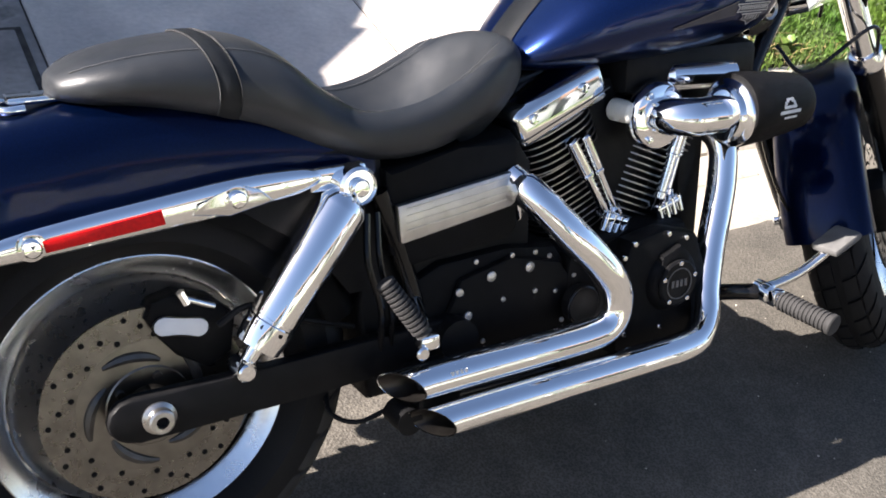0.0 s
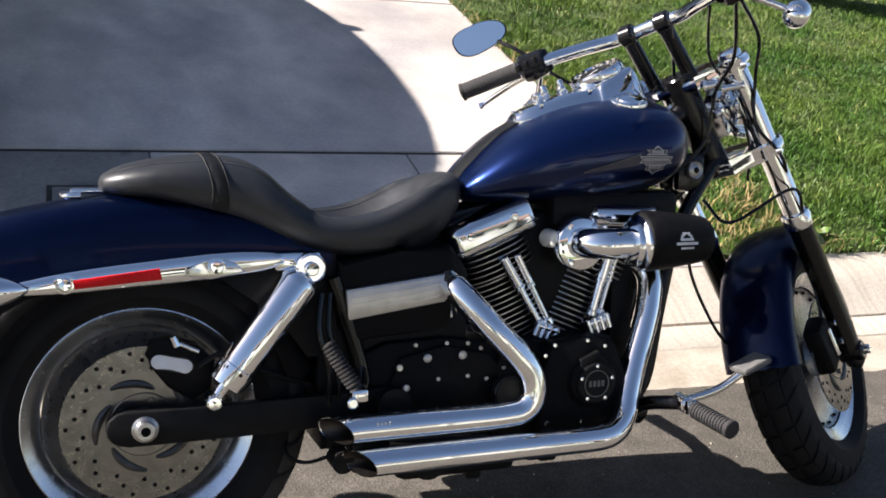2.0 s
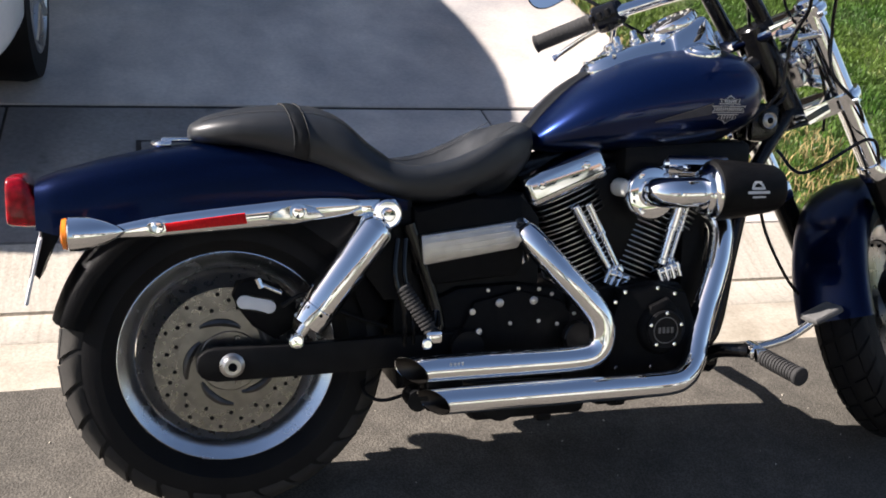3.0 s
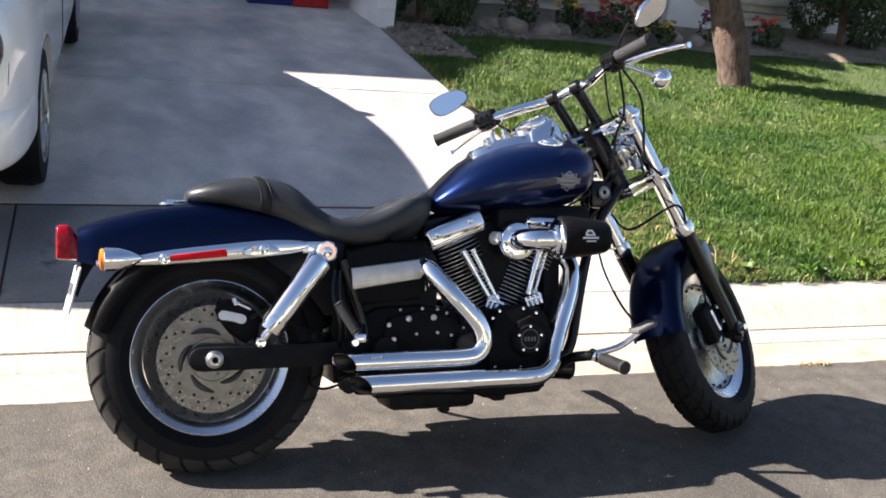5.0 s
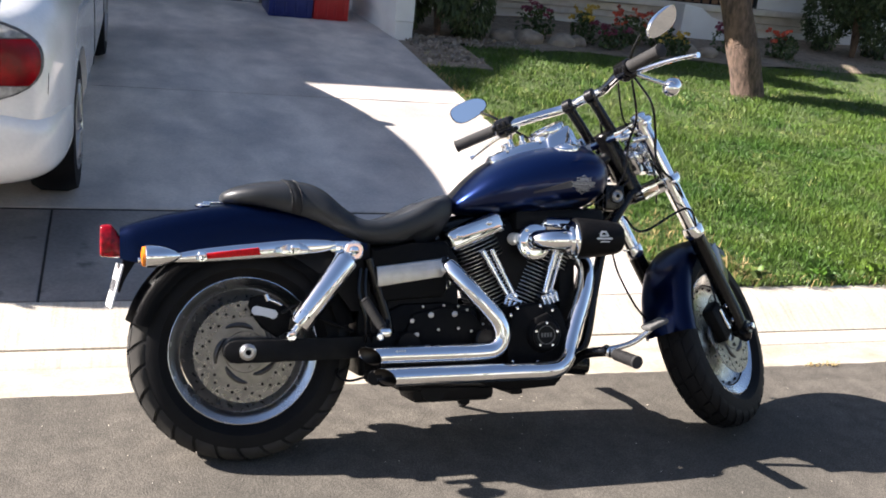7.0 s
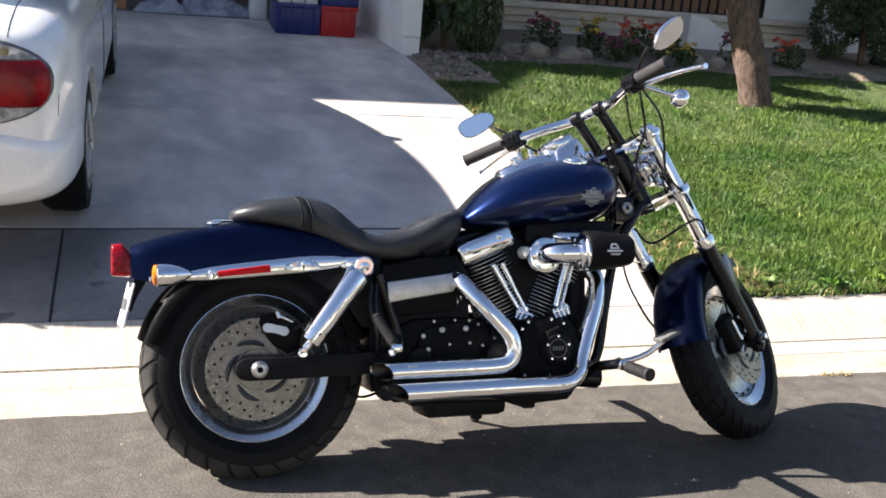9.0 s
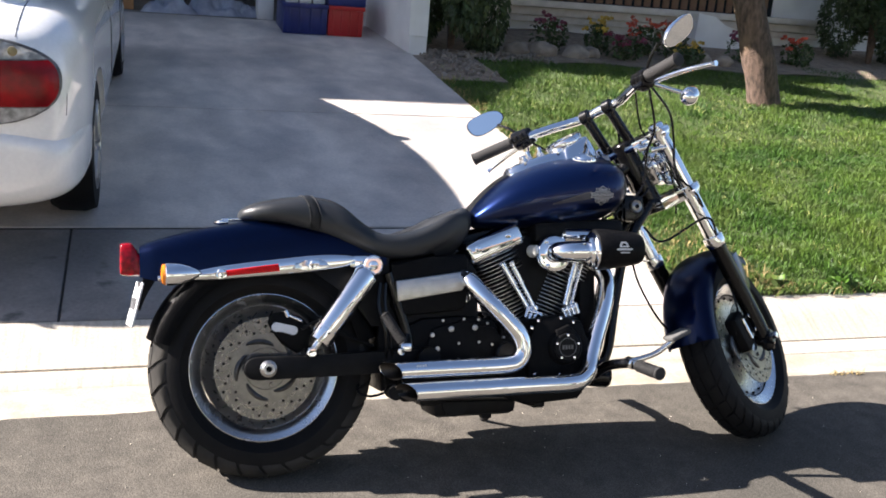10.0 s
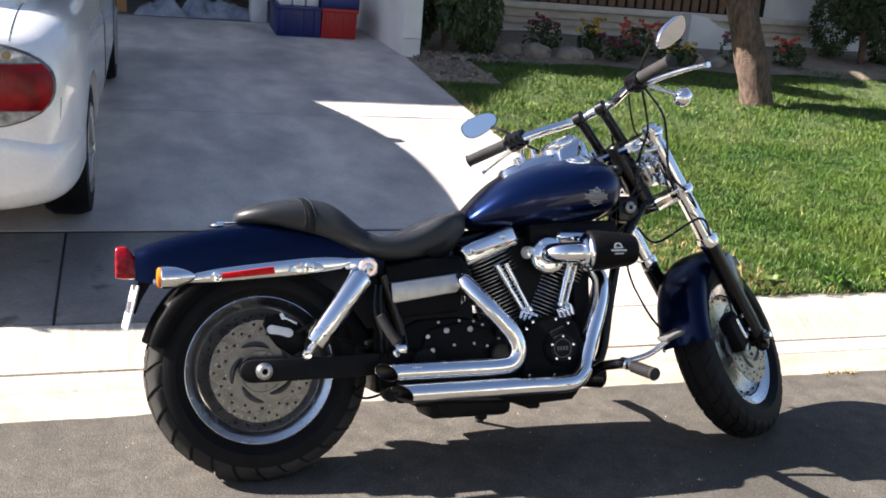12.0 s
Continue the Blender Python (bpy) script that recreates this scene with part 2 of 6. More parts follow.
def axis_frame(a, b):
    """A frame at a whose z axis points to b."""
    d = (Vector(b) - Vector(a)).normalized()
    return Matrix.Translation(a) @ d.to_track_quat("Z", "Y").to_matrix().to_4x4()


def join_grid(bm, rings, closed=True, caps=True):
    """Faces between rings of equally many points."""
    vs = [[bm.verts.new(p) for p in ring] for ring in rings]
    n = len(vs[0])
    for a, b in zip(vs, vs[1:]):
        for i in range(n if closed else n - 1):
            j = (i + 1) % n
            bm.faces.new((a[i], a[j], b[j], b[i]))
    if caps and closed:
        bm.faces.new(vs[0][::-1])
        bm.faces.new(vs[-1])
    return vs


def box(bm, c, size, bevel=0.004, m=None, seg=2):
    """A bevelled box with centre c."""
    got = bmesh.ops.create_cube(bm, size=1.0)["verts"]
    mat = Matrix.Translation(c) @ Matrix.Diagonal((*size, 1))
    bmesh.ops.transform(bm, matrix=(m @ mat) if m else mat, verts=got)
    if bevel:
        es = list({e for v in got for e in v.link_edges})
        bmesh.ops.bevel(bm, geom=es, offset=bevel, segments=seg, affect="EDGES", profile=0.5)
    return bm


def lathe(bm, profile, m=None, seg=48, closed=False):
    """Turns (radius, height) pairs round the z axis of m."""
    m = m or Matrix.Identity(4)
    rings = []
    for r, h in profile:
        rings.append([m @ Vector((max(r, 0.0004) * math.cos(2 * math.pi * i / seg), max(r, 0.0004) * math.sin(2 * math.pi * i / seg), h)) for i in range(seg)])
    if closed:
        vs = join_grid(bm, rings, caps=False)
        for i in range(seg):
            j = (i + 1) % seg
            bm.faces.new((vs[-1][i], vs[-1][j], vs[0][j], vs[0][i]))
    else:
        join_grid(bm, rings)
    return bm


def rod(bm, a, b, r, r2=None, seg=16, bevel=0.0):
    """A round bar from a to b."""
    a, b = Vector(a), Vector(b)
    r2 = r if r2 is None else r2
    n = (b - a).length
    k = min(bevel, n / 3)
    prof = [(r - k, 0), (r, k), (r2, n - k), (r2 - k, n)] if k else [(r, 0), (r2, n)]
    return lathe(bm, prof, axis_frame(a, b), seg)


def spline(points, n=8):
    """A smooth line through the points."""
    p = [Vector(q) for q in points]
    p = [p[0] * 2 - p[1], *p, p[-1] * 2 - p[-2]]
    out = []
    for i in range(1, len(p) - 2):
        for k in range(n):
            t = k / n
            a, b, c, d = p[i - 1:i + 3]
            out.append(0.5 * (2 * b + (c - a) * t + (2 * a - 5 * b + 4 * c - d) * t * t + (3 * b - a - 3 * c + d) * t ** 3))
    out.append(p[-2])
    return out


def sweep(bm, line, r, seg=14, cap=True):
    """A pipe along a line; r is a number or one for each point."""
    line = [Vector(p) for p in line]
    radii = r if isinstance(r, (list, tuple)) else [r] * len(line)
    ref, rings = None, []
    for i, p in enumerate(line):
        d = (line[min(i + 1, len(line) - 1)] - line[max(i - 1, 0)]).normalized()
        if ref is None:
            ref = d.orthogonal().normalized()
        ref = (ref - d * ref.dot(d)).normalized()
        side = d.cross(ref)
        rings.append([p + radii[i] * (math.cos(2 * math.pi * k / seg) * ref + math.sin(2 * math.pi * k / seg) * side) for k in range(seg)])
    join_grid(bm, rings, caps=cap)
    return bm


def plate(bm, outline, y0, y1, bevel=0.003, m=None):
    """An (x, z) outline made solid between y0 and y1."""
    lo = [bm.verts.new((x, y0, z)) for x, z in outline]
    hi = [bm.verts.new((x, y1, z)) for x, z in outline]
    n = len(lo)
    fs = [bm.faces.new(lo), bm.faces.new(hi[::-1])]
    for i in range(n):
        j = (i + 1) % n
        fs.append(bm.faces.new((lo[j], lo[i], hi[i], hi[j])))
    if bevel:
        es = list({e for f in fs[:2] for e in f.edges})
        bmesh.ops.bevel(bm, geom=es, offset=bevel, segments=2, affect="EDGES", profile=0.5)
    if m:
        bmesh.ops.transform(bm, matrix=m, verts=bm.verts)
    return bm


def loft(bm, stations, seg=40, power=2.4, m=None):
    """Upright superellipse sections along x: (x, z low, z high, half width[, y])."""
    rings = []
    for s in stations:
        x, lo, hi, w = s[:4]
        pw = s[4] if len(s) > 4 else power
        cz, h, ring = (lo + hi) / 2, (hi - lo) / 2, []
        for i in range(seg):
            a = 2 * math.pi * i / seg
            c, q = math.cos(a), math.sin(a)
            v = Vector((x, w * math.copysign(abs(c) ** (2 / pw), c), cz + h * math.copysign(abs(q) ** (2 / pw), q)))
            ring.append(m @ v if m else v)
        rings.append(ring)
    join_grid(bm, rings)
    return bm


def smooth_stations(st, n=6):
    """Fills stations in along a smooth curve."""
    arr = [np.array(s, float) for s in st]
    arr = [2 * arr[0] - arr[1], *arr, 2 * arr[-1] - arr[-2]]
    out = []
    for i in range(1, len(arr) - 2):
        a, b, c, d = arr[i - 1:i + 3]
        for k in range(n):
            t = k / n
            out.append(tuple(0.5 * (2 * b + (c - a) * t + (2 * a - 5 * b + 4 * c - d) * t * t + (3 * b - a - 3 * c + d) * t ** 3)))
    out.append(tuple(arr[-2]))
    return out


def B():
    return bmesh.new()


def mesh_from(name, verts, faces, mat, parent=None, smooth=True):
    me = bpy.data.meshes.new(name)
    me.from_pydata(verts, [], faces)
    me.materials.append(mat)
    if smooth:
        me.polygons.foreach_set("use_smooth", [True] * len(me.polygons))
    ob = new(name, me)
    if parent:
        ob.parent = parent
    return ob

# ---- ground, road, kerb, driveway, lawn ----
SLOPE = 0.118


def drive_z(y):
    return 0.12 + SLOPE * (y - 1.05)


def lawn_z(x, y):
    return 0.15 + 0.11 * (min(y, 8.5) - 1.15)


bm = B()
bmesh.ops.create_grid(bm, x_segments=8, y_segments=8, size=1500, matrix=Matrix.Translation((0, 0, -0.3)))
tagged(link("ground", bm, SOIL), "dry bare earth reaching to the horizon", "ground", kind="structure")

bm = B()
box(bm, (0, -3.8, -0.1), (160, 8.51, 0.2), 0)
road = tagged(link("road", bm, ASPHALT), "worn grey-brown asphalt street with fine gravel grain", "road", kind="structure")

# ragged edge of the surfacing where it laps over the gutter
bm = B()
rows = []
for k in range(601):
    x = -4 + 12 * k / 600
    e = 0.462 + 0.008 * noise.noise(Vector((x * 5, 2.2, 0))) + 0.006 * noise.noise(Vector((x * 21, 7.1, 0)))
    rows.append([(x, 0.34, 0.0005), (x, 0.44, 0.0074), (x, e - 0.004, 0.0076), (x, e, 0.0055)])
join_grid(bm, rows, closed=False)
part("ragged_edge", bm, ASPHALT, road)


def strip(name, x0, x1, prof, mat, parent, drop=0.1, step=0.5, label=""):
    """A length of kerb: a (y, z) profile run along x, with a rounded-off body below."""
    n = max(1, round((x1 - x0) / step))
    bm = B()
    rings = []
    for i in range(n + 1):
        x = x0 + (x1 - x0) * i / n
        pr = [(prof[0][0], -drop), *prof, (prof[-1][0], -drop)]
        rings.append([(x, y, z) for y, z in pr])
    join_grid(bm, rings)
    return part(name, bm, mat, parent, label)


kerb = tagged(new("kerb"), "pale rolled concrete kerb and gutter beside the street", "kerb", kind="structure")
GUTTER = [(0.455, 0.006), (0.5, 0.004), (0.62, 0.008), (0.666, 0.011), (0.67, 0.006)]
ROLL = [(0.673, 0.006), (0.679, 0.012), (0.792, 0.018), (0.797, 0.009), (0.802, 0.009), (0.806, 0.0195), (0.85, 0.042), (0.895, 0.068), (0.94, 0.094), (0.99, 0.115), (1.09, 0.135)]
FLAT = [(0.673, 0.006), (0.679, 0.012), (0.792, 0.026), (0.797, 0.0165), (0.802, 0.0165), (0.806, 0.029), (0.9, 0.068), (1.046, 0.118)]
for x0, x1 in ((-40, -12), (-12, -6.4), (-6.4, -3.3), (-3.294, 2.06), (2.066, 5.0), (5.006, 8.0), (8.006, 14), (14.006, 40)):
    strip("gutter_pan", x0, x1, GUTTER, GUTTER_PAN, kerb)
for x0, x1 in ((-40, -12), (-12, -6.4), (-6.4, -3.6), (2.3, 5.0), (5.006, 8.0), (8.006, 14), (14.006, 40)):
    strip("kerb_stone", x0, x1, ROLL, KERB, kerb)
for x0, x1 in ((-3.294, 2.06),):
    strip("apron_slab", x0, x1, FLAT, KERB, kerb)
# the two pieces where the kerb falls to the apron
for x0, x1, a, b in ((-3.594, -3.3, ROLL, FLAT), (2.066, 2.294, FLAT, ROLL)):
    bm = B()
    rings = []
    for i in range(7):
        t = i / 6
        t = t * t * (3 - 2 * t)
        ys = [0.673 + (1.09 - 0.673) * k / 40 for k in range(41)]
        za = [np.interp(y, [p[0] for p in a], [p[1] for p in a]) for y in ys]
        zb = [np.interp(y, [p[0] for p in b], [p[1] for p in b]) for y in ys]
        pr = [(ys[0], -0.1)] + [(y, (1 - t) * p + t * q) for y, p, q in zip(ys, za, zb)] + [(ys[-1], -0.1)]
        rings.append([(x0 + (x1 - x0) * i / 6, y, z) for y, z in pr])
    join_grid(bm, rings)
    part("kerb_stone", bm, KERB, kerb)
bm = B()
join_grid(bm, [[(x, 0.63, -0.09), (x, 0.64, 0.002), (x, 0.69, 0.002), (x, 0.75, -0.02), (x, 1.05, -0.02), (x, 1.05, -0.09)] for x in (-40, 40)])
part("joint_bed", bm, GUTTER_JOINT, kerb)

bm = B()
join_grid(bm, [[(-3.3, y, drive_z(y) - 0.12), (2.12, y, drive_z(y) - 0.12), (2.12, y, drive_z(y) - 0.005), (-3.3, y, drive_z(y) - 0.005)] for y in (1.04, 7.62)])
driveway = tagged(link("driveway", bm, JOINT), "sloping stained concrete driveway with dark expansion joints", "driveway", kind="structure")


def slab(x0, x1, y0, y1, mat=CONCRETE, lift=0.0, name="slab", bevel=0.003, parent=None):
    bm = B()
    vs = {}
    for k, dz in (("t", 0.0), ("b", -0.1)):
        for x in (x0, x1):
            for y in (y0, y1):
                vs[k, x, y] = bm.verts.new((x, y, drive_z(y) + dz + lift))
    t = [vs["t", x0, y0], vs["t", x1, y0], vs["t", x1, y1], vs["t", x0, y1]]
    b = [vs["b", x0, y0], vs["b", x1, y0], vs["b", x1, y1], vs["b", x0, y1]]
    top = bm.faces.new(t)
    bm.faces.new(b[::-1])
    for i in range(4):
        j = (i + 1) % 4
        bm.faces.new((t[i], b[i], b[j], t[j]))
    bmesh.ops.bevel(bm, geom=list(top.edges), offset=bevel, segments=2, affect="EDGES")
    return part(name, bm, mat, parent or driveway)


# front slabs beside the car: stains plus the car's shade, both in the colour
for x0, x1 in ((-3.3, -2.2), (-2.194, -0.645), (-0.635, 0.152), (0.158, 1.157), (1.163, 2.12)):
    slab(x0, x1, 1.052, 1.97, CONCRETE_STAIN_SHADE if x1 < 0.2 else CONCRETE)
slab(-3.3, 2.12, 1.998, 4.133)
slab(-3.3, 2.12, 4.147, 7.6)
meter = tagged(new("meter_box"), "grey concrete water meter lid set flush in the driveway", "meter lid")
slab(-0.2, 0.13, 1.32, 1.7, JOINT, 0.004, "rim", 0.004, meter)
slab(-0.178, 0.108, 1.342, 1.678, CONCRETE_STAIN_SHADE, 0.008, "lid", 0.003, meter)

# lawn with its soil, rising to the planted bed
bm = B()
xs, ys = [2.126, 3, 4.5, 6, 8, 11, 16, 40], [1.095, 1.6, 2.5, 4, 5.5, 7, 8.5, 12]
join_grid(bm, [[(x, y, lawn_z(x, y)) for x in xs] for y in ys], closed=False)
lawn = tagged(link("lawn", bm, LAWN), "sunlit green front lawn sloping up to the house", "lawn", kind="structure")
bm = B()
xs = [-40, -12, -7, -3.31]
join_grid(bm, [[(x, y, lawn_z(x, y)) for x in xs] for y in ys], closed=False)
tagged(link("side_lawn", bm, LAWN), "neighbouring strip of lawn beside the driveway", "lawn", kind="structure")

rng = np.random.default_rng(7)


def blades(name, px, py, hmin, hmax, width, mat, lean=0.6, z=lawn_z):
    """Single bent blades, two triangles and a tip each, as one mesh."""
    n = len(px)
    lump = np.array([noise.noise(Vector((x * 2.3, y * 2.3, 1.7))) + 0.6 * noise.noise(Vector((x * 7, y * 7, 4.1))) for x, y in zip(px, py)])
    h = rng.uniform(hmin, hmax, n) * (1 + 0.75 * lump)
    a = rng.uniform(0, 2 * np.pi, n)
    tilt = rng.uniform(0.1, lean, n)
    d = rng.uniform(0, 2 * np.pi, n)
    pz = np.array([z(x, y) for x, y in zip(px, py)])
    w = width * rng.uniform(0.6, 1.3, n)
    base = np.stack([px, py, pz - 0.004], 1)
    side = np.stack([np.cos(a), np.sin(a), 0 * a], 1) * w[:, None] / 2
    out = np.stack([np.cos(d), np.sin(d), 0 * d], 1)
    up = np.array([0, 0, 1.0])
    mid = base + up * (0.55 * h)[:, None] + out * (0.3 * h * tilt)[:, None]
    tip = base + up * (h * (1 - 0.25 * tilt))[:, None] + out * (h * tilt)[:, None]
    v = np.stack([base - side, base + side, mid + side * 0.75, mid - side * 0.75, tip], 1).reshape(-1, 3)
    i = np.arange(n)[:, None] * 5
    quads, tris = i + np.array([0, 1, 2, 3]), i + np.array([3, 2, 4])
    me = bpy.data.meshes.new(name)
    me.from_pydata(v.tolist(), [], quads.tolist() + tris.tolist())
    me.materials.append(mat)
    return new(name, me)


def patch(n, x0, x1, y0, y1, clump=0.55):
    """Places for blades, partly gathered in clumps."""
    k = max(1, n // 14)
    cx, cy = rng.uniform(x0, x1, k), rng.uniform(y0, y1, k)
    j = rng.integers(0, k, int(n * clump))
    x = np.concatenate([cx[j] + rng.normal(0, 0.03, len(j)), rng.uniform(x0, x1, n - len(j))])
    y = np.concatenate([cy[j] + rng.normal(0, 0.03, len(j)), rng.uniform(y0, y1, n - len(j))])
    ok = (x > x0 - 0.02) & (x < x1) & (y > y0 - 0.02) & (y < y1)
    return x[ok], y[ok]


pts = [patch(105000, 2.13, 5.2, 1.1, 3.6), patch(70000, 2.13, 6.6, 3.6, 6.3), patch(30000, 5.2, 9.5, 1.1, 4.2), patch(26000, 6.6, 12, 3.6, 6.8), patch(5200, 2.14, 9.5, 1.078, 1.13)]
gx, gy = np.concatenate([p[0] for p in pts]), np.concatenate([p[1] for p in pts])
keep = ~((gx < 2.75) & (gy > 5.3)) & ~((gy > 6.35 - 0.1 * np.sin(gx * 3)) & (gx < 5.5))
tagged(blades("grass", gx[keep], gy[keep], 0.02, 0.056, 0.005, GRASS, 1.1), "thick uneven green grass blades of the lawn", "grass", kind="stuff")
px, py = patch(3600, 2.2, 7.0, 1.2, 6.0, 0.85)
tagged(blades("lawn_straw", px, py, 0.03, 0.058, 0.0055, PALE_BLADE, 1.5), "scattered dry yellow blades in the green lawn", "dry grass", kind="stuff")
px, py = patch(1000, 2.14, 9.0, 1.085, 1.18)
tagged(blades("kerb_straw", px, py, 0.02, 0.07, 0.006, STRAW, 1.6), "dry yellow straw and clippings along the kerb", "dry grass", kind="stuff")
px, py = patch(520, 2.13, 2.6, 1.12, 2.0)
tagged(blades("corner_straw", px, py, 0.03, 0.09, 0.006, STRAW, 1.5), "dry yellow blades at the lawn's corner", "dry grass", kind="stuff")
px, py = patch(700, 2.12, 2.21, 1.2, 5.4)
tagged(blades("edge_straw", px, py, 0.02, 0.07, 0.006, STRAW, 1.5), "dry blades along the driveway's edge", "dry grass", kind="stuff")
for cx in (2.43, 2.52, 3.2):
    a = blades("weed_tuft", rng.normal(cx, 0.02, 40), rng.normal(0.45, 0.008, 40), 0.02, 0.045, 0.005, STRAW, 1.6, lambda x, y: 0.004)
    tagged(a, "small dry weed tuft in the gutter's edge", "weed", "gutter weeds")


# ---- planting ----
def leaf_quads(centres, dirs, size, aspect=2.4):
    """Small pointed leaves at the centres, along the dirs."""
    n = len(centres)
    r = rng.normal(0, 1, (n, 3))
    d = dirs / np.linalg.norm(dirs, axis=1)[:, None]
    s = np.cross(d, r)
    s /= np.linalg.norm(s, axis=1)[:, None] + 1e-9
    L = size * rng.uniform(0.6, 1.4, n)[:, None]
    w = L / aspect
    v = np.stack([centres - d * L / 2, centres + s * w / 2, centres + d * L / 2, centres - s * w / 2], 1).reshape(-1, 3)
    f = (np.arange(n)[:, None] * 4 + np.arange(4)).tolist()
    return v.tolist(), f


def foliage(name, parent, mat, blobs, n, size, droop=0.0, aspect=2.4, fill=0.45):
    """Leaves over and inside several ellipsoids (cx, cy, cz, rx, ry, rz)."""
    w = np.array([b[3] * b[4] * b[5] for b in blobs]) ** 0.7
    k = rng.choice(len(blobs), n, p=w / w.sum())
    bl = np.array(blobs)[k]
    u = rng.normal(0, 1, (n, 3))
    u /= np.linalg.norm(u, axis=1)[:, None]
    rad = rng.uniform(fill, 1.0, n)[:, None] ** 0.5
    c = bl[:, :3] + u * bl[:, 3:] * rad
    d = u * 0.7 + rng.normal(0, 0.6, (n, 3)) + np.array([0, 0, -droop])
    v, f = leaf_quads(c, d, size, aspect)
    return mesh_from(name, v, f, mat, parent, False)


def bush(x, y, h, r, label, mat=JUNIPER, n=9000, droop=1.2):
    z0 = lawn_z(x, y)
    th = tagged(new("shrub"), label, "shrub", "garden shrubs")
    bm = B()
    for k in range(5):
        a = k * 1.3
        sweep(bm, spline([(x, y, z0 - 0.03), (x + 0.12 * r * math.cos(a), y + 0.12 * r * math.sin(a), z0 + 0.35 * h),
                          (x + 0.45 * r * math.cos(a), y + 0.45 * r * math.sin(a), z0 + 0.8 * h)], 4), [0.03 - 0.0026 * i for i in range(9)], 7)
    part("stem", bm, BARK, th)
    blobs = []
    for k in range(16):
        a, t = k * 2.4, (k + 0.5) / 16
        rr = r * (0.75 - 0.45 * t)
        blobs.append((x + rr * 0.75 * math.cos(a), y + rr * 0.75 * math.sin(a), z0 + h * (0.14 + 0.78 * t), r * 0.42, r * 0.42, h * 0.2))
    foliage("foliage", th, mat, blobs, n, 0.07, droop, 3.2)
    return th


for k, (wx, wy) in enumerate(((2.55, 1.16), (2.95, 1.14), (3.3, 1.17), (3.75, 1.14), (4.3, 1.16))):
    wd = tagged(new("broadleaf_weed"), "low broad-leaved weed at the lawn's kerb edge", "weed", "kerb weeds")
    foliage("leaves", wd, GRASS, [(wx, wy, 0.18, 0.07, 0.05, 0.035), (wx + 0.08, wy + 0.02, 0.175, 0.05, 0.04, 0.03)], 60, 0.04, 0.1, 1.6)
bush(2.62, 6.7, 2.3, 0.6, "tall dark green juniper with drooping sprays by the garage", n=34000)
bush(8.1, 7.3, 2.3, 0.7, "dark green broad shrub beside the house wall", n=30000, droop=0.4)


def flower_clump(x, y, r, h, petal, label, seed):
    z0 = lawn_z(x, y)
    th = tagged(new("flower_clump"), label, "flowers", "flower bed plants")
    blobs = [(x + r * 0.5 * math.cos(k * 2.1), y + r * 0.5 * math.sin(k * 2.1), z0 + h * 0.45, r * 0.6, r * 0.6, h * 0.45) for k in range(4)]
    foliage("leaves", th, LEAF, blobs, 420, 0.045, 0.2, 1.8)
    bm = B()
    rnd = random.Random(seed)
    for k in range(16):
        a, q = rnd.uniform(0, 6.28), rnd.uniform(0, 1) ** 0.5
        c = Vector((x + r * q * math.cos(a), y + r * q * math.sin(a), z0 + h * rnd.uniform(0.6, 1.05)))
        for j in range(7):
            d = Vector((rnd.uniform(-1, 1), rnd.uniform(-1, 1), rnd.uniform(-0.3, 1))).normalized()
            s = d.orthogonal().normalized() * 0.02
            e = c + d * 0.045
            bm.faces.new([bm.verts.new(p) for p in (c, c + d * 0.025 + s, e, c + d * 0.025 - s)])
    part("blossom", bm, petal, th)


for i, (x, y, r, h, pt, lab) in enumerate((
        (3.75, 6.95, 0.2, 0.38, PETAL_DARK, "purple flowering clump in the bed"), (4.3, 6.95, 0.13, 0.36, PETAL_YELLOW, "small yellow flowering clump in the bed"),
        (4.85, 6.95, 0.18, 0.38, PETAL_RED, "red flowering clump in the bed"), (5.2, 6.95, 0.17, 0.37, PETAL_RED, "red flowering clump in the bed"),
        (5.15, 6.5, 0.17, 0.25, PETAL_YELLOW, "low yellow-green flowering clump at the lawn's edge"), (4.5, 6.7, 0.22, 0.25, PETAL_DARK, "low dark flowering clump in the bed"),
        (6.1, 6.85, 0.24, 0.34, PETAL_DARK, "dark red leafy flowering clump by the wall"), (6.75, 6.85, 0.18, 0.3, PETAL_RED, "red flowering clump beside the tree"))):
    flower_clump(x, y, r, h, pt, lab, i)

# bed of soil with gravel and field stones
bm = B()
join_grid(bm, [[(x, y, lawn_z(x, y) + 0.012 + 0.01 * math.sin(5 * x + 3 * y)) for x in np.linspace(2.14, 9.0, 30)] for y in np.linspace(6.35, 8.2, 8)], closed=False)
join_grid(bm, [[(x, y, lawn_z(x, y) + 0.01) for x in np.linspace(2.13, 2.75, 5)] for y in np.linspace(5.35, 6.35, 6)], closed=False)
tagged(link("flower_bed", bm, SOIL), "brown soil of the flower bed along the house", "flower bed", kind="structure")


def pebble(bm, c, r, rnd):
    got = bmesh.ops.create_icosphere(bm, subdivisions=1, radius=1.0)["verts"]
    for v in got:
        v.co *= rnd.uniform(0.8, 1.15)
    bmesh.ops.transform(bm, matrix=Matrix.Translation(c) @ Euler((rnd.uniform(0, 6), rnd.uniform(0, 6), 0)).to_matrix().to_4x4() @ Matrix.Diagonal((r, r * rnd.uniform(0.7, 1), r * 0.65, 1)), verts=got)


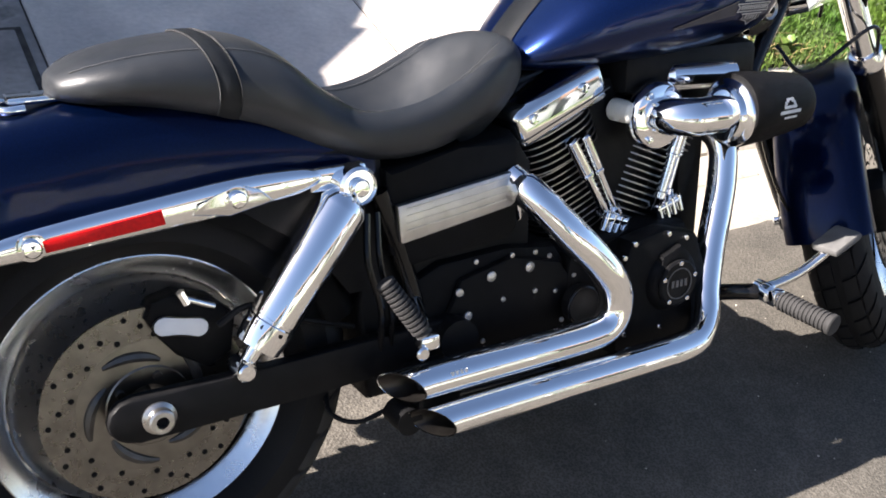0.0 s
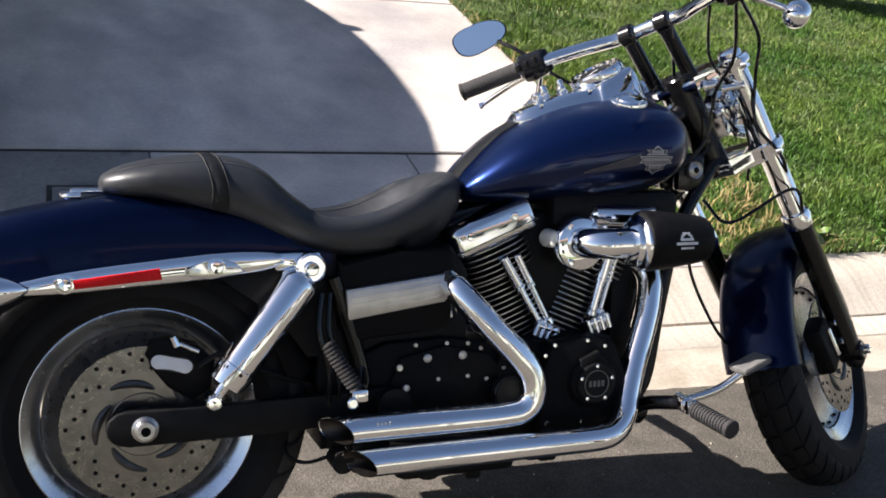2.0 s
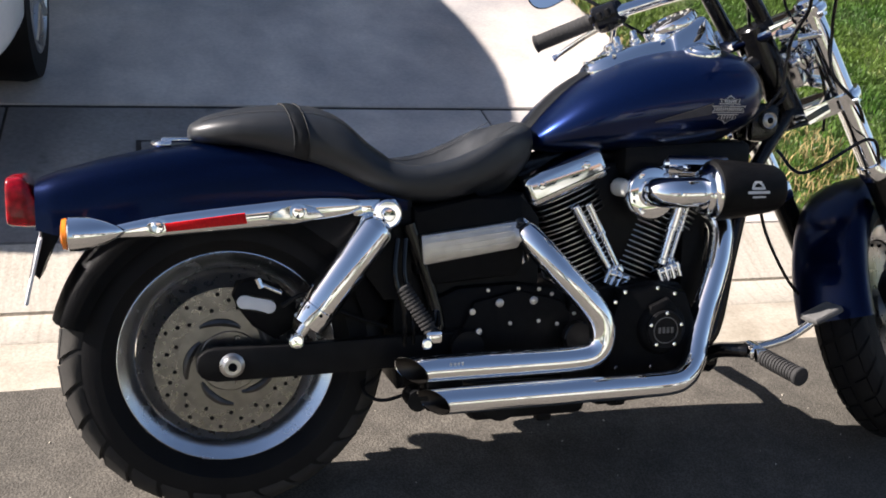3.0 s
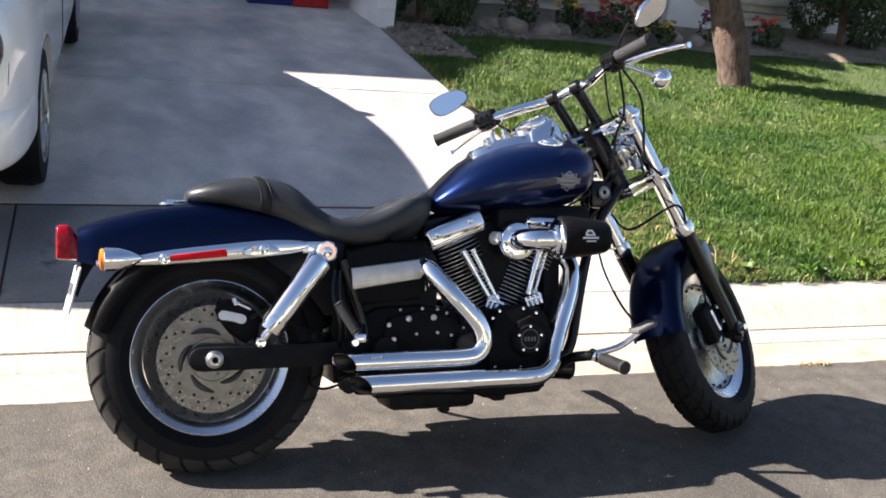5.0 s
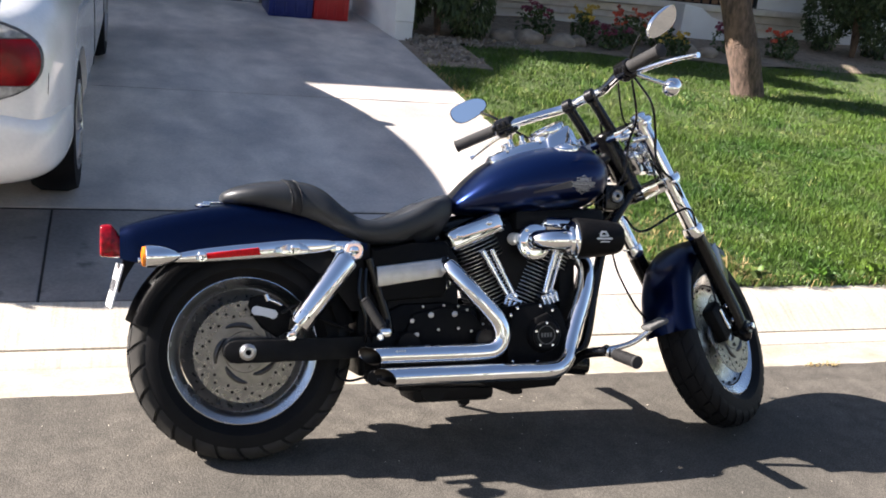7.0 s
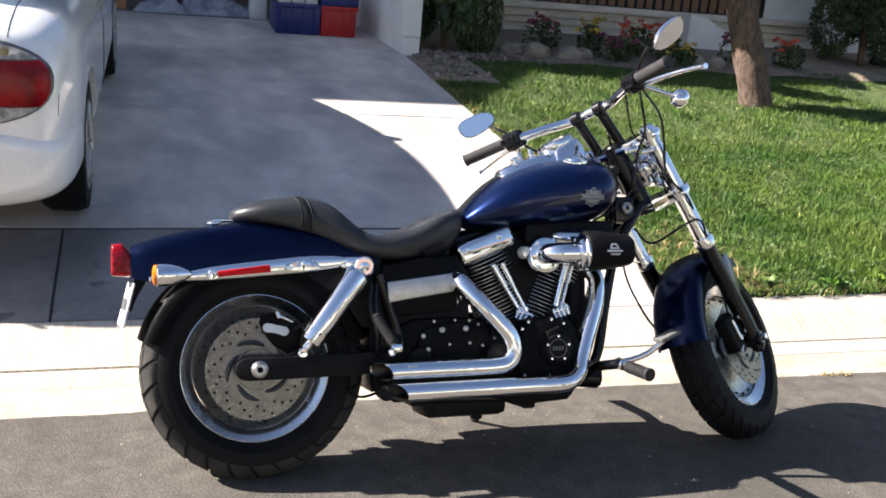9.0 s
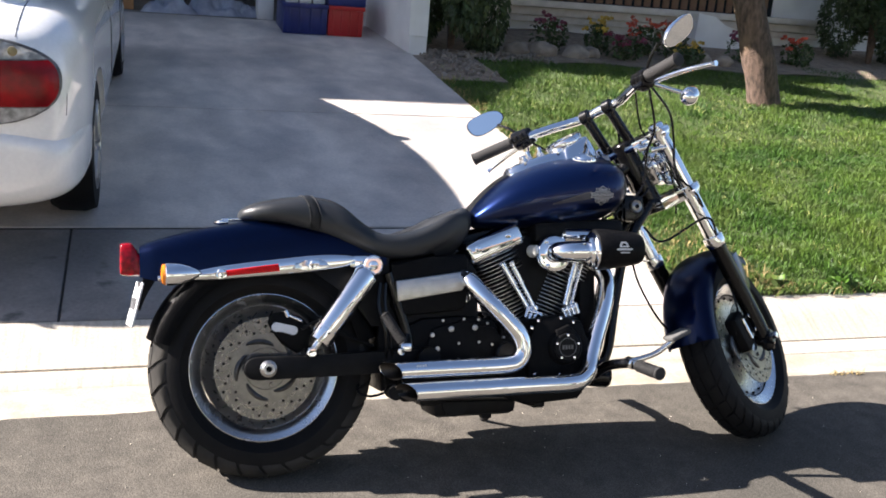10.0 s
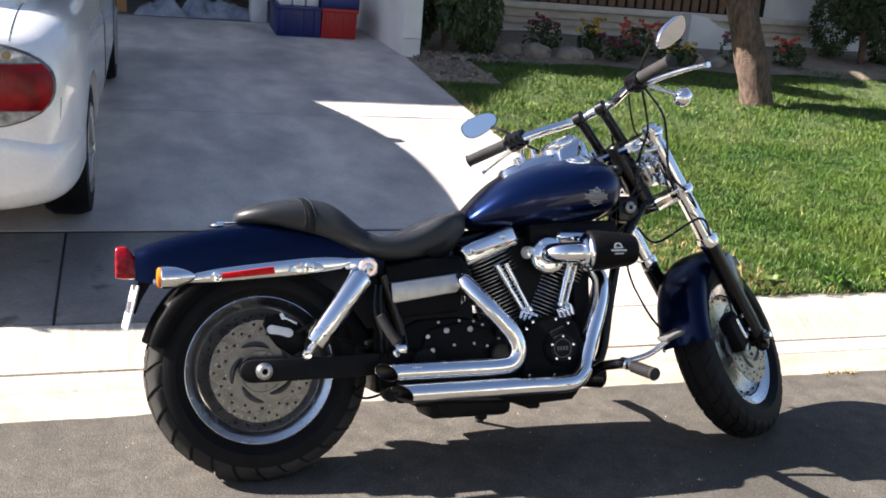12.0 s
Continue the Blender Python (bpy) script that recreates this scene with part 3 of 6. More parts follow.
rnd = random.Random(11)
bm = B()
for k in range(150):
    pebble(bm, (rnd.uniform(-1.2, 3.2), rnd.triangular(-0.7, 0.45, 0.42), 0.001), rnd.uniform(0.001, 0.0032), rnd)
tagged(link("road_grit", bm, KERB), "scattered pale grit on the street beside the gutter", "grit", kind="stuff")
rnd = random.Random(3)
bm = B()
for k in range(420):
    x, y = rnd.uniform(2.18, 3.6), rnd.uniform(5.45, 6.6)
    if x < 2.75 or y > 6.2:
        pebble(bm, (x, y, lawn_z(x, y) + 0.02), rnd.uniform(0.012, 0.035), rnd)
tagged(link("gravel", bm, STONE), "loose light gravel of the bed's edge", "gravel", kind="stuff")
for x, y, r in ((3.35, 6.75, 0.11), (3.6, 6.7, 0.13), (3.95, 6.65, 0.12), (4.15, 6.75, 0.1), (5.45, 6.75, 0.11), (5.7, 6.7, 0.1)):
    bm = B()
    got = bmesh.ops.create_icosphere(bm, subdivisions=3, radius=1.0)["verts"]
    for v in got:
        v.co *= 1 + 0.22 * noise.noise(v.co * 1.6 + Vector((x * 9, y, 0)))
    bmesh.ops.transform(bm, matrix=Matrix.Translation((x, y, lawn_z(x, y) + r * 0.35)) @ Matrix.Diagonal((r * 1.25, r, r * 0.75, 1)), verts=got)
    tagged(link("rock", bm, STONE), "rounded tan field stone edging the bed", "rock", "bed stones")


def tree(x, y, z0, h, r, top, crown, n, size, label, leaf=LEAF, fill=0.45, core=0.0):
    th = tagged(new("tree"), label, "tree")
    bm = B()
    tx, ty = top
    line = spline([(x, y, z0 - 0.1), (x + 0.05 * tx, y, z0 + 0.12), (x + tx * 0.45, y + ty * 0.2, z0 + 0.4 * h), (x + tx, y + ty, z0 + h)], 8)
    rad = [r * (1.45 if i == 0 else 1.3 - 0.07 * i if i < 5 else 1.0 - 0.35 * i / len(line)) for i in range(len(line))]
    sweep(bm, line, rad, 22)
    for v in bm.verts:
        q = noise.noise(v.co * 4.0)
        v.co.x += 0.018 * q
        v.co.y += 0.018 * noise.noise(v.co * 4.0 + Vector((7, 3, 1)))
    part("trunk", bm, BARK, th)
    bm = B()
    e = Vector(line[-1])
    for b in crown:
        c = Vector(b[:3])
        sweep(bm, spline([e - Vector((0, 0, 0.15)), e.lerp(c, 0.5) + Vector((0, 0, 0.25)), c], 5), [r * 0.5 * (1 - 0.07 * i) for i in range(11)], 8)
    part("limb", bm, BARK, th)
    foliage("crown", th, leaf, crown, n, size, 0.15, 1.9, fill)
    if core:  # the closed inner foliage of a dense crown
        bm = B()
        for b in crown:
            got = bmesh.ops.create_icosphere(bm, subdivisions=4, radius=1.0)["verts"]
            for v in got:
                v.co *= core * (1 + 0.03 * noise.noise(v.co * 3))
            bmesh.ops.transform(bm, matrix=Matrix.Translation(b[:3]) @ Matrix.Diagonal((*b[3:], 1)), verts=got)
        part("inner_foliage", bm, leaf, th)
    return th


TX, TY = 5.07, 4.95
tree(TX, TY, lawn_z(TX, TY), 2.6, 0.164, (-0.74, 0.45),
     [(4.7 + 0.6 * math.cos(k * 1.05), 6.0 + 0.55 * math.sin(k * 1.05), 3.9 + 0.35 * (k % 3), 0.55, 0.55, 0.5) for k in range(6)]
     + [(3.82, 5.44, 2.1, 0.36, 0.3, 0.34), (4.13, 5.36, 2.3, 0.42, 0.36, 0.36), (4.45, 5.3, 2.55, 0.46, 0.38, 0.4), (4.85, 5.2, 2.85, 0.5, 0.42, 0.42), (5.2, 5.15, 3.2, 0.5, 0.45, 0.42)],
     26000, 0.12, "young street tree with a brown ridged trunk on the lawn")
# ---- the house ----
house = tagged(new("house"), "white stucco house with an open garage and tiled roof", "house")


def wall(name, x0, x1, y0, y1, z0, z1, mat, parent=house, bevel=0.01):
    bm = B()
    box(bm, ((x0 + x1) / 2, (y0 + y1) / 2, (z0 + z1) / 2), (x1 - x0, y1 - y0, z1 - z0), bevel)
    return part(name, bm, mat, parent)


GZ = drive_z(7.6)
for nm, grow, z0, z1, mat in (("plinth", 0.0, 0.3, 0.9, STUCCO), ("wing_wall", 0.012, 0.906, 2.05, STUCCO)):
    bm = B()
    foot = [(2.1 - grow, 6.34 - grow), (2.27, 6.34 - grow), (2.42, 7.62), (1.965 - grow, 7.62)]
    join_grid(bm, [[(x, y, z + (0.0 if z < 0.5 or z > 1.5 else 0.12 * (y - 6.34))) for x, y in foot] for z in (z0, z1)])
    part(nm, bm, mat, house)
wall("wall", 1.95, 2.42, 7.624, 7.85, 0.3, 3.55, STUCCO)
wall("wall", -3.6, -2.9, 7.624, 7.85, 0.3, 3.55, STUCCO)
wall("lintel", -2.9, 1.95, 7.624, 7.85, GZ + 2.15, 3.55, STUCCO)
wall("wall", 2.17, 2.42, 7.852, 13.6, 0.3, 3.55, STUCCO)
wall("wall", -3.6, -3.35, 7.852, 13.6, 0.3, 3.55, STUCCO)
wall("wall", -3.6, 2.42, 13.602, 13.8, 0.3, 3.55, STUCCO)
wall("garage_ceiling", -3.35, 2.17, 7.86, 13.6, GZ + 2.6, GZ + 2.75, STUCCO)
wall("garage_floor", -3.35, 2.17, 7.61, 13.6, GZ - 0.2, GZ - 0.005, DARK_FLOOR)
wall("wall", 2.42, 14.0, 8.2, 8.45, 0.3, 4.0, STUCCO)
wall("wall", 13.75, 14.0, 8.45, 16, 0.3, 4.0, STUCCO)


def gable_roof(x0, x1, ye, ze, ridge_y, rise, name="roof", parent=house):
    bm = B()
    zr = ze + rise
    back = 2 * ridge_y - ye
    sec = [(ye, ze), (ridge_y, zr), (back, ze), (back, ze - 0.16), (ridge_y, zr - 0.2), (ye, ze - 0.16)]
    join_grid(bm, [[(x, y, z) for y, z in sec] for x in (x0, x1)])
    return part(name, bm, ROOF, parent)


gable_roof(-4.1, 2.75, 7.3, 3.7, 10.6, 1.3)
gable_roof(2.76, 14.6, 7.75, 4.1, 12.2, 1.7)
# the two-storey house next door, whose shade lies across the upper driveway
beside = tagged(new("house"), "two-storey beige stucco house next door", "house")
wall("wall", -13.4, -5.1, 7.3, 14.1, 0.3, 5.3, BEIGE, beside)
gable_roof(-14.0, -4.75, 6.75, 5.4, 10.7, 1.9, "roof", beside)
# front window with its stepped cream boards
wn_ = tagged(new("window_1"), "wide front window with brown blinds over stepped cream sill boards", "window", kind="structure")
WZ = 1.28
for x0, x1, z0, z1, y0 in ((3.35, 7.9, WZ - 0.075, WZ, 7.98), (3.2, 7.95, WZ - 0.17, WZ - 0.08, 8.06), (3.2, 7.95, WZ - 0.25, WZ - 0.175, 8.1)):
    b2 = B()
    box(b2, ((x0 + x1) / 2, (y0 + 8.2) / 2, (z0 + z1) / 2), (x1 - x0, 8.2 - y0, z1 - z0), 0.008)
    part("sill_board", b2, WALLWOOD, wn_)
bm = B()
box(bm, (5.3, 8.185, WZ + 0.6), (3.9, 0.03, 1.2), 0.004)
part("pane", bm, GLASS_DARK, wn_)
for k in range(30):
    bm = B()
    box(bm, (3.5 + k * 0.125, 8.155, WZ + 0.6), (0.085, 0.012, 1.18), 0.002)
    part("blind_slat", bm, BLIND, wn_)
bm = B()
plate(bm, [(5.95, 0.5), (6.6, 0.5), (6.6, 1.1), (6.35, 1.14), (6.22, 1.24), (5.98, 1.27)], 7.75, 8.19, 0.01)
tagged(link("buttress", bm, STUCCO), "low white stucco buttress with a sloped top", "wall", kind="structure")

# things standing in and before the garage


def crate(x, y, w, d, h, mat, label, rim=None, rz=0.0):
    th = tagged(new("plastic_crate"), label, "crate", "stacked crates")
    z0 = drive_z(y) + 0.004 if y < 7.6 else GZ
    m = Matrix.Translation((x, y, z0)) @ Matrix.Rotation(rz, 4, "Z") @ Matrix.Rotation(math.atan(SLOPE) if y < 7.6 else 0, 4, "X")
    bm = B()
    t = 0.02
    for c, s in (((0, -d / 2 + t / 2, h / 2), (w, t, h)), ((0, d / 2 - t / 2, h / 2), (w, t, h)), ((-w / 2 + t / 2, 0, h / 2), (t, d - 2 * t, h)),
                 ((w / 2 - t / 2, 0, h / 2), (t, d - 2 * t, h)), ((0, 0, 0.012), (w - 2 * t, d - 2 * t, 0.024))):
        box(bm, c, s, 0.004, m)
    part("body", bm, mat, th)
    bm = B()
    for k in range(4):
        box(bm, (-w / 2 + w * (k + 0.5) / 4, -d / 2 - 0.004, h * 0.5), (w * 0.05, 0.012, h * 0.86), 0.003, m)
    part("rib", bm, mat, th)
    bm = B()
    for c, s in (((0, -d / 2 - 0.006, h - 0.02), (w + 0.03, 0.022, 0.04)), ((0, d / 2 + 0.006, h - 0.02), (w + 0.03, 0.022, 0.04)),
                 ((-w / 2 - 0.006, 0, h - 0.02), (0.022, d, 0.04)), ((w / 2 + 0.006, 0, h - 0.02), (0.022, d, 0.04))):
        box(bm, c, s, 0.005, m)
    part("rim", bm, rim or mat, th)
    return th, m


_, m1 = crate(1.22, 7.2, 0.42, 0.5, 0.29, BLUE_PLASTIC, "dark blue plastic crate with white papers on top")
_, m2 = crate(1.612, 7.2, 0.34, 0.5, 0.29, RED_PLASTIC, "bright red plastic crate under a blue lid")
bm = B()
for k in range(3):
    box(bm, (-0.13 + 0.13 * k, -0.02, 0.33), (0.115, 0.36, 0.09), 0.006, m1)
tagged(link("paper_bundle", bm, CARDBOARD), "white paper bundles lying in the blue crate", "paper")
bm = B()
box(bm, (0, 0, 0.34), (0.37, 0.53, 0.1), 0.012, m2)
tagged(link("crate_lid", bm, BLUE_PLASTIC), "blue plastic lid on the red crate", "lid")
bm = B()
box(bm, (0.93, 7.75, GZ + 0.3), (0.16, 0.2, 0.6), 0.004)
tagged(link("cardboard_box", bm, CARDBOARD), "narrow white cardboard box standing on the garage floor", "box")
for hx, hy, hw, hh, sd in ((0.0, 7.95, 0.26, 0.2, 3.0), (0.42, 8.0, 0.3, 0.26, 8.0), (0.78, 8.05, 0.2, 0.2, 14.0)):
    bm = B()
    got = bmesh.ops.create_grid(bm, x_segments=44, y_segments=36, size=1)["verts"]
    for v in got:
        u, w = v.co.x, v.co.y
        e = max(0.0, 1 - u * u) ** 0.7 * max(0.0, 1 - w * w) ** 0.7
        fold = 0.55 + 0.9 * noise.noise(Vector((u * 1.7, w * 1.7, sd))) + 0.55 * abs(noise.noise(Vector((u * 2.6, w * 2.2, sd)))) + 0.12 * noise.noise(Vector((u * 6, w * 5, sd)))
        v.co = Vector((hx + hw * u * (1 + 0.25 * noise.noise(Vector((w * 2, sd, 0)))), hy + 0.3 * w, GZ + 0.004 + e * hh * max(0.1, fold)))
    tagged(link("dust_sheet", bm, CLOTH), "crumpled blue-grey dust sheet heaped on the garage floor", "cloth", "heaped sheets")
bm = B()
box(bm, (-0.6, 8.2, GZ + 0.18), (0.5, 0.4, 0.36), 0.008)
tagged(link("cardboard_box", bm, material("brown_card", (0.42, 0.21, 0.09), 0.8, second=(0.34, 0.17, 0.075), scale=8)), "brown cardboard box in the dim garage", "box")

# ---- across the street, behind the camera ----
bm = B()
box(bm, (0, -8.4, -0.02), (160, 0.7, 0.2), 0.03)
tagged(link("far_kerb", bm, KERB), "concrete kerb on the far side of the street", "kerb", kind="structure")
bm = B()
box(bm, (0, -14.4, -0.06), (160, 11.3, 0.3), 0.0)
tagged(link("far_lawn", bm, material("far_grass", (0.07, 0.13, 0.025), 0.9, second=(0.1, 0.16, 0.035), scale=6, bump=0.02, bump_scale=50)), "green lawns across the street", "lawn", kind="structure")
for hx, mat, lab in ((-11, GREY_WALL, "grey stucco house across the street"), (6, STUCCO, "white stucco house across the street"), (22, GREY_WALL, "grey stucco house across the street")):
    h2 = tagged(new("house"), lab, "house", "houses across the street")
    bm = B()
    box(bm, (hx, -22.0, 2.7), (13, 8, 5.6), 0.02)
    part("wall", bm, mat, h2)
    bm = B()
    join_grid(bm, [[(x, y, z) for y, z in ((-26.6, 5.4), (-22, 7.4), (-17.4, 5.4), (-17.4, 5.25), (-26.6, 5.25))] for x in (hx - 7, hx + 7)])
    part("roof", bm, ROOF, h2)
    for wx, wz, ww, wh in ((-4, 1.6, 1.8, 1.3), (3.2, 1.2, 4.6, 2.2), (-4, 4.2, 1.6, 1.2), (0, 4.2, 1.6, 1.2), (4, 4.2, 1.6, 1.2)):
        bm = B()
        box(bm, (hx + wx, -17.97, wz), (ww, 0.08, wh), 0.01)
        w_ = part("window", bm, GLASS_DARK if wh < 2 else CARDBOARD, h2)
        bm = B()
        for sx in (-1, 1):
            box(bm, (hx + wx + sx * (ww / 2 + 0.05), -17.95, wz), (0.1, 0.12, wh + 0.2), 0.01)
        for sz in (-1, 1):
            box(bm, (hx + wx, -17.95, wz + sz * (wh / 2 + 0.05)), (ww, 0.12, 0.1), 0.01)
        part("window_frame", bm, CARDBOARD, w_)

# ---- parked car on the driveway ----
def cut(ob, tools):
    """Takes the closed meshes of the tools out of ob, once and for all."""
    for tool in tools:
        mod = ob.modifiers.new("cut", "BOOLEAN")
        mod.operation, mod.solver, mod.object = "DIFFERENCE", "EXACT", tool
    bpy.context.view_layer.update()
    me = bpy.data.meshes.new_from_object(ob.evaluated_get(bpy.context.evaluated_depsgraph_get()))
    ob.modifiers.clear()
    ob.data = me
    me.polygons.foreach_set("use_smooth", [True] * len(me.polygons))
    me.set_sharp_from_angle(angle=radians(40))
    for tool in tools:
        bpy.data.objects.remove(tool)


def sedan():
    th = tagged(new("car"), "white four-door sedan parked nose-in on the driveway", "car")
    th.matrix_world = Matrix.Translation((-1.412, 2.28, drive_z(2.28))) @ Matrix.Rotation(radians(-2.0), 4, "Z") @ Matrix.Rotation(math.atan(SLOPE), 4, "X")
    turn = Matrix(((0, -1, 0, 0), (1, 0, 0, 0), (0, 0, 1, 0), (0, 0, 0, 1)))
    wheels = [(s, wy) for s in (-1, 1) for wy in (0.0, 2.74)]

    def arch_tools(r):
        tools = []
        for s, wy in wheels:
            bm = B()
            rod(bm, (s * .56, wy, .315), (s * 1.2, wy, .315), r, seg=48)
            me = bpy.data.meshes.new("arch")
            bmesh.ops.recalc_face_normals(bm, faces=bm.faces)
            bm.to_mesh(me)
            bm.free()
            tools.append(new("arch", me))
        return tools

    bm = B()
    shell = smooth_stations([(-.775, .44, .7, .5, 3.0), (-.755, .32, .85, .72, 3.2), (-.69, .27, .965, .81, 4.4), (-.53, .24, 1.01, .86, 5.2), (-.25, .22, 1.03, .892, 5.4), (.5, .2, 1.0, .905, 4.8),
                             (1.5, .19, .98, .91, 4.0), (2.4, .19, .94, .9, 4.0), (3.2, .2, .86, .86, 3.8), (3.6, .26, .72, .74, 3.4), (3.72, .36, .6, .5, 3)], 5)
    loft(bm, shell, 72, m=turn)
    body = part("body", bm, CAR_WHITE, None)
    cut(body, arch_tools(.368))
    body.parent = th
    bm = B()
    loft(bm, smooth_stations([(-.5, .9, .99, .6, 3), (-.12, .9, 1.18, .66, 4), (.17, .9, 1.3, .69, 4.5), (.5, .9, 1.385, .69, 4.5), (.95, .9, 1.435, .69, 4.5), (1.35, .9, 1.435, .69, 4.5), (1.75, .9, 1.41, .69, 4.5), (2.15, .9, 1.35, .69, 4.4), (2.6, .88, 1.23, .68, 4.2), (3.0, .86, 1.07, .65, 3.6), (3.2, .8, .95, .6, 3)], 5), 48, m=turn)
    part("cabin", bm, CAR_WHITE, th)
    for s in (-1, 1):
        bm = B()
        plate(bm, [(.1, 1.02), (.4, 1.28), (.86, 1.33), (.88, 1.02)], -.012, .012, .003, Matrix.Translation((s * .693, 0, 0)) @ turn)
        part("side_window", bm, GLASS_DARK, th)
        bm = B()
        plate(bm, [(.94, 1.02), (.93, 1.33), (1.6, 1.29), (2.1, 1.02)], -.012, .012, .003, Matrix.Translation((s * .693, 0, 0)) @ turn)
        part("side_window", bm, GLASS_DARK, th)
    bm = B()
    box(bm, (0, 0, 0), (1.05, .5, .012), .004, Matrix.Translation((0, -.12, 1.195)) @ Matrix.Rotation(radians(27), 4, "X"))
    part("rear_window", bm, GLASS_DARK, th)
    for s in (-1, 1):
        bm = B()
        box(bm, (s * .95, 1.99, 1.05), (.19, .1, .12), .04, None, 4)
        rod(bm, (s * .8, 1.99, .96), (s * .9, 1.99, 1.03), .025, seg=10)
        part("door_mirror", bm, CAR_WHITE, th)
    bm = B()
    loft(bm, smooth_stations([(-.8, .38, .53, .5, 3.0), (-.787, .3, .6, .73, 3.2), (-.72, .255, .625, .825, 3.8), (-.58, .245, .632, .868, 4.4), (-.42, .25, .635, .886, 4.4), (-.33, .26, .63, .89, 4.4)], 4), 64, m=turn)
    bumper = part("bumper", bm, CAR_WHITE, None)
    cut(bumper, arch_tools(.368))
    bumper.parent = th

    def rear_at(x, z):
        """The rearmost place of the shell at a half width and height."""
        for y, lo, hi, w, pw in dense:
            if (abs(x) / w) ** pw + (abs(z - (lo + hi) / 2) / ((hi - lo) / 2)) ** pw <= 1:
                return y
        return dense[-1][0]

    dense = [tuple(np.array(p) + (np.array(q) - np.array(p)) * k / 30) for p, q in zip(shell[:25], shell[1:26]) for k in range(30)]
    # rear lights wrap round the corners: clear top with an amber bulb, red body, clear foot, in a grey rim
    for s in (-1, 1):
        rim = None
        for name, mat, z0, z1, grow, out in (("lamp_rim", LAMP_RIM, .612, .958, .009, .004), ("reversing_lens", CLEAR, .628, .694, 0, .01),
                                             ("tail_lens", RED_LENS, .698, .87, 0, .012), ("indicator_lens", CLEAR, .874, .945, 0, .01)):
            bm = B()
            rows = []
            for j in range(15):
                z = z0 + (z1 - z0) * j / 14
                q = max(0.0, 1 - (abs(z - .785) / (.168 + grow)) ** 2.5) ** .5
                rows.append([(s * (.4 + (.4 + grow) * q * i / 19), rear_at(.4 + (.4 + grow) * q * i / 19, z) - out, z) for i in range(20)])
            join_grid(bm, rows, closed=False)
            bmesh.ops.solidify(bm, geom=bm.faces[:], thickness=.016)
            made = part(name, bm, mat, rim or th)
            rim = rim or made
        bm = B()
        y = rear_at(.64, .905) - .026
        lathe(bm, [(0, -.004), (.012, -.003), (.018, 0), (.018, .006)], axis_frame((s * .64, y, .905), (s * .64, y + 1, .905)), 20)
        part("bulb", bm, DULL_AMBER, rim)
    # gaps round the boot lid and above the bumper
    for s in (-1, 1):
        bm = B()
        line = []
        for k in range(12):
            y = -.67 + .5 * k / 11
            lo, hi, w, pw = [np.interp(y, [q[0] for q in dense], [q[j] for q in dense]) for j in (1, 2, 3, 4)]
            line.append((s * .645, y, (lo + hi) / 2 + (hi - lo) / 2 * max(0.0, 1 - (.645 / w) ** pw) ** (1 / pw)))
        sweep(bm, line, .002, 6)
        part("boot_gap", bm, FLAT_BLACK, th)
        bm = B()
        line = []
        for k in range(10):
            y = -.675 + .01 * k / 9
            lo, hi, w, pw = [np.interp(y, [q[0] for q in dense], [q[j] for q in dense]) for j in (1, 2, 3, 4)]
            z = .645 + .085 * k / 9
            line.append((s * (w * max(0.0, 1 - (abs(z - (lo + hi) / 2) / ((hi - lo) / 2)) ** pw) ** (1 / pw) + .0005), y, z))
        sweep(bm, line, .0012, 6)
        part("bumper_gap", bm, FLAT_BLACK, th)
        for y0 in (.92, 1.95):
            bm = B()
            line = []
            for k in range(10):
                z = .32 + .62 * k / 9
                lo, hi, w, pw = [np.interp(y0, [q[0] for q in shell], [q[j] for q in shell]) for j in (1, 2, 3, 4)]
                line.append((s * (w * max(0.0, 1 - (abs(z - (lo + hi) / 2) / ((hi - lo) / 2)) ** pw) ** (1 / pw) + .0005), y0, z))
            sweep(bm, line, .002, 6)
            part("door_gap", bm, FLAT_BLACK, th)
    bm = B()
    box(bm, (0, -.79, .72), (.33, .012, .16), .003)
    part("rear_plate", bm, PLATE_WHITE, th)
    for s, wy in wheels:
        mw = Matrix.Translation((s * .785, wy, .318)) @ Matrix.Rotation(radians(90) * s, 4, "Y")
        bm = B()
        rows = []
        for r, h in ((.05, -.2), (.372, -.2), (.372, .06), (.366, .062), (.362, .055), (.362, -.19), (.05, -.192)):
            rows.append([(s * (.785 + h), wy + r * math.cos(math.pi * k / 24), .318 + r * math.sin(math.pi * k / 24)) for k in range(25)])
        join_grid(bm, rows, closed=False)
        part("wheel_arch", bm, FLAT_BLACK, th)
        bm = B()
        lathe(bm, [(.2, -.09), (.29, -.1), (.315, -.06), (.318, .05), (.3, .098), (.215, .1), (.2, .08)], mw, 44)
        w = part("tyre", bm, RUBBER, th)
        bm = B()
        lathe(bm, [(.2, .06), (.212, .1), (.2, .104), (.17, .07), (.06, .09), (.0, .095)], mw, 40)
        part("rim", bm, ALLOY, w)
        bm = B()
        for k in range(7):
            a = k * 2 * math.pi / 7
            rod(bm, mw @ Vector((.04 * math.cos(a), .04 * math.sin(a), .09)), mw @ Vector((.195 * math.cos(a), .195 * math.sin(a), .092)), .022, .016, 8)
        part("spoke", bm, ALLOY, w)
    return th


sedan()

# ---- the motorcycle: bike axes are x forward, y to its left, z up along its own upright; it leans on its stand ----
LEAN = 17.0
bike = tagged(new("motorcycle"), "dark blue cruiser motorcycle with chrome pipes leaning on its stand", "motorcycle")
bike.matrix_world = Matrix.Rotation(radians(-LEAN), 4, "X")

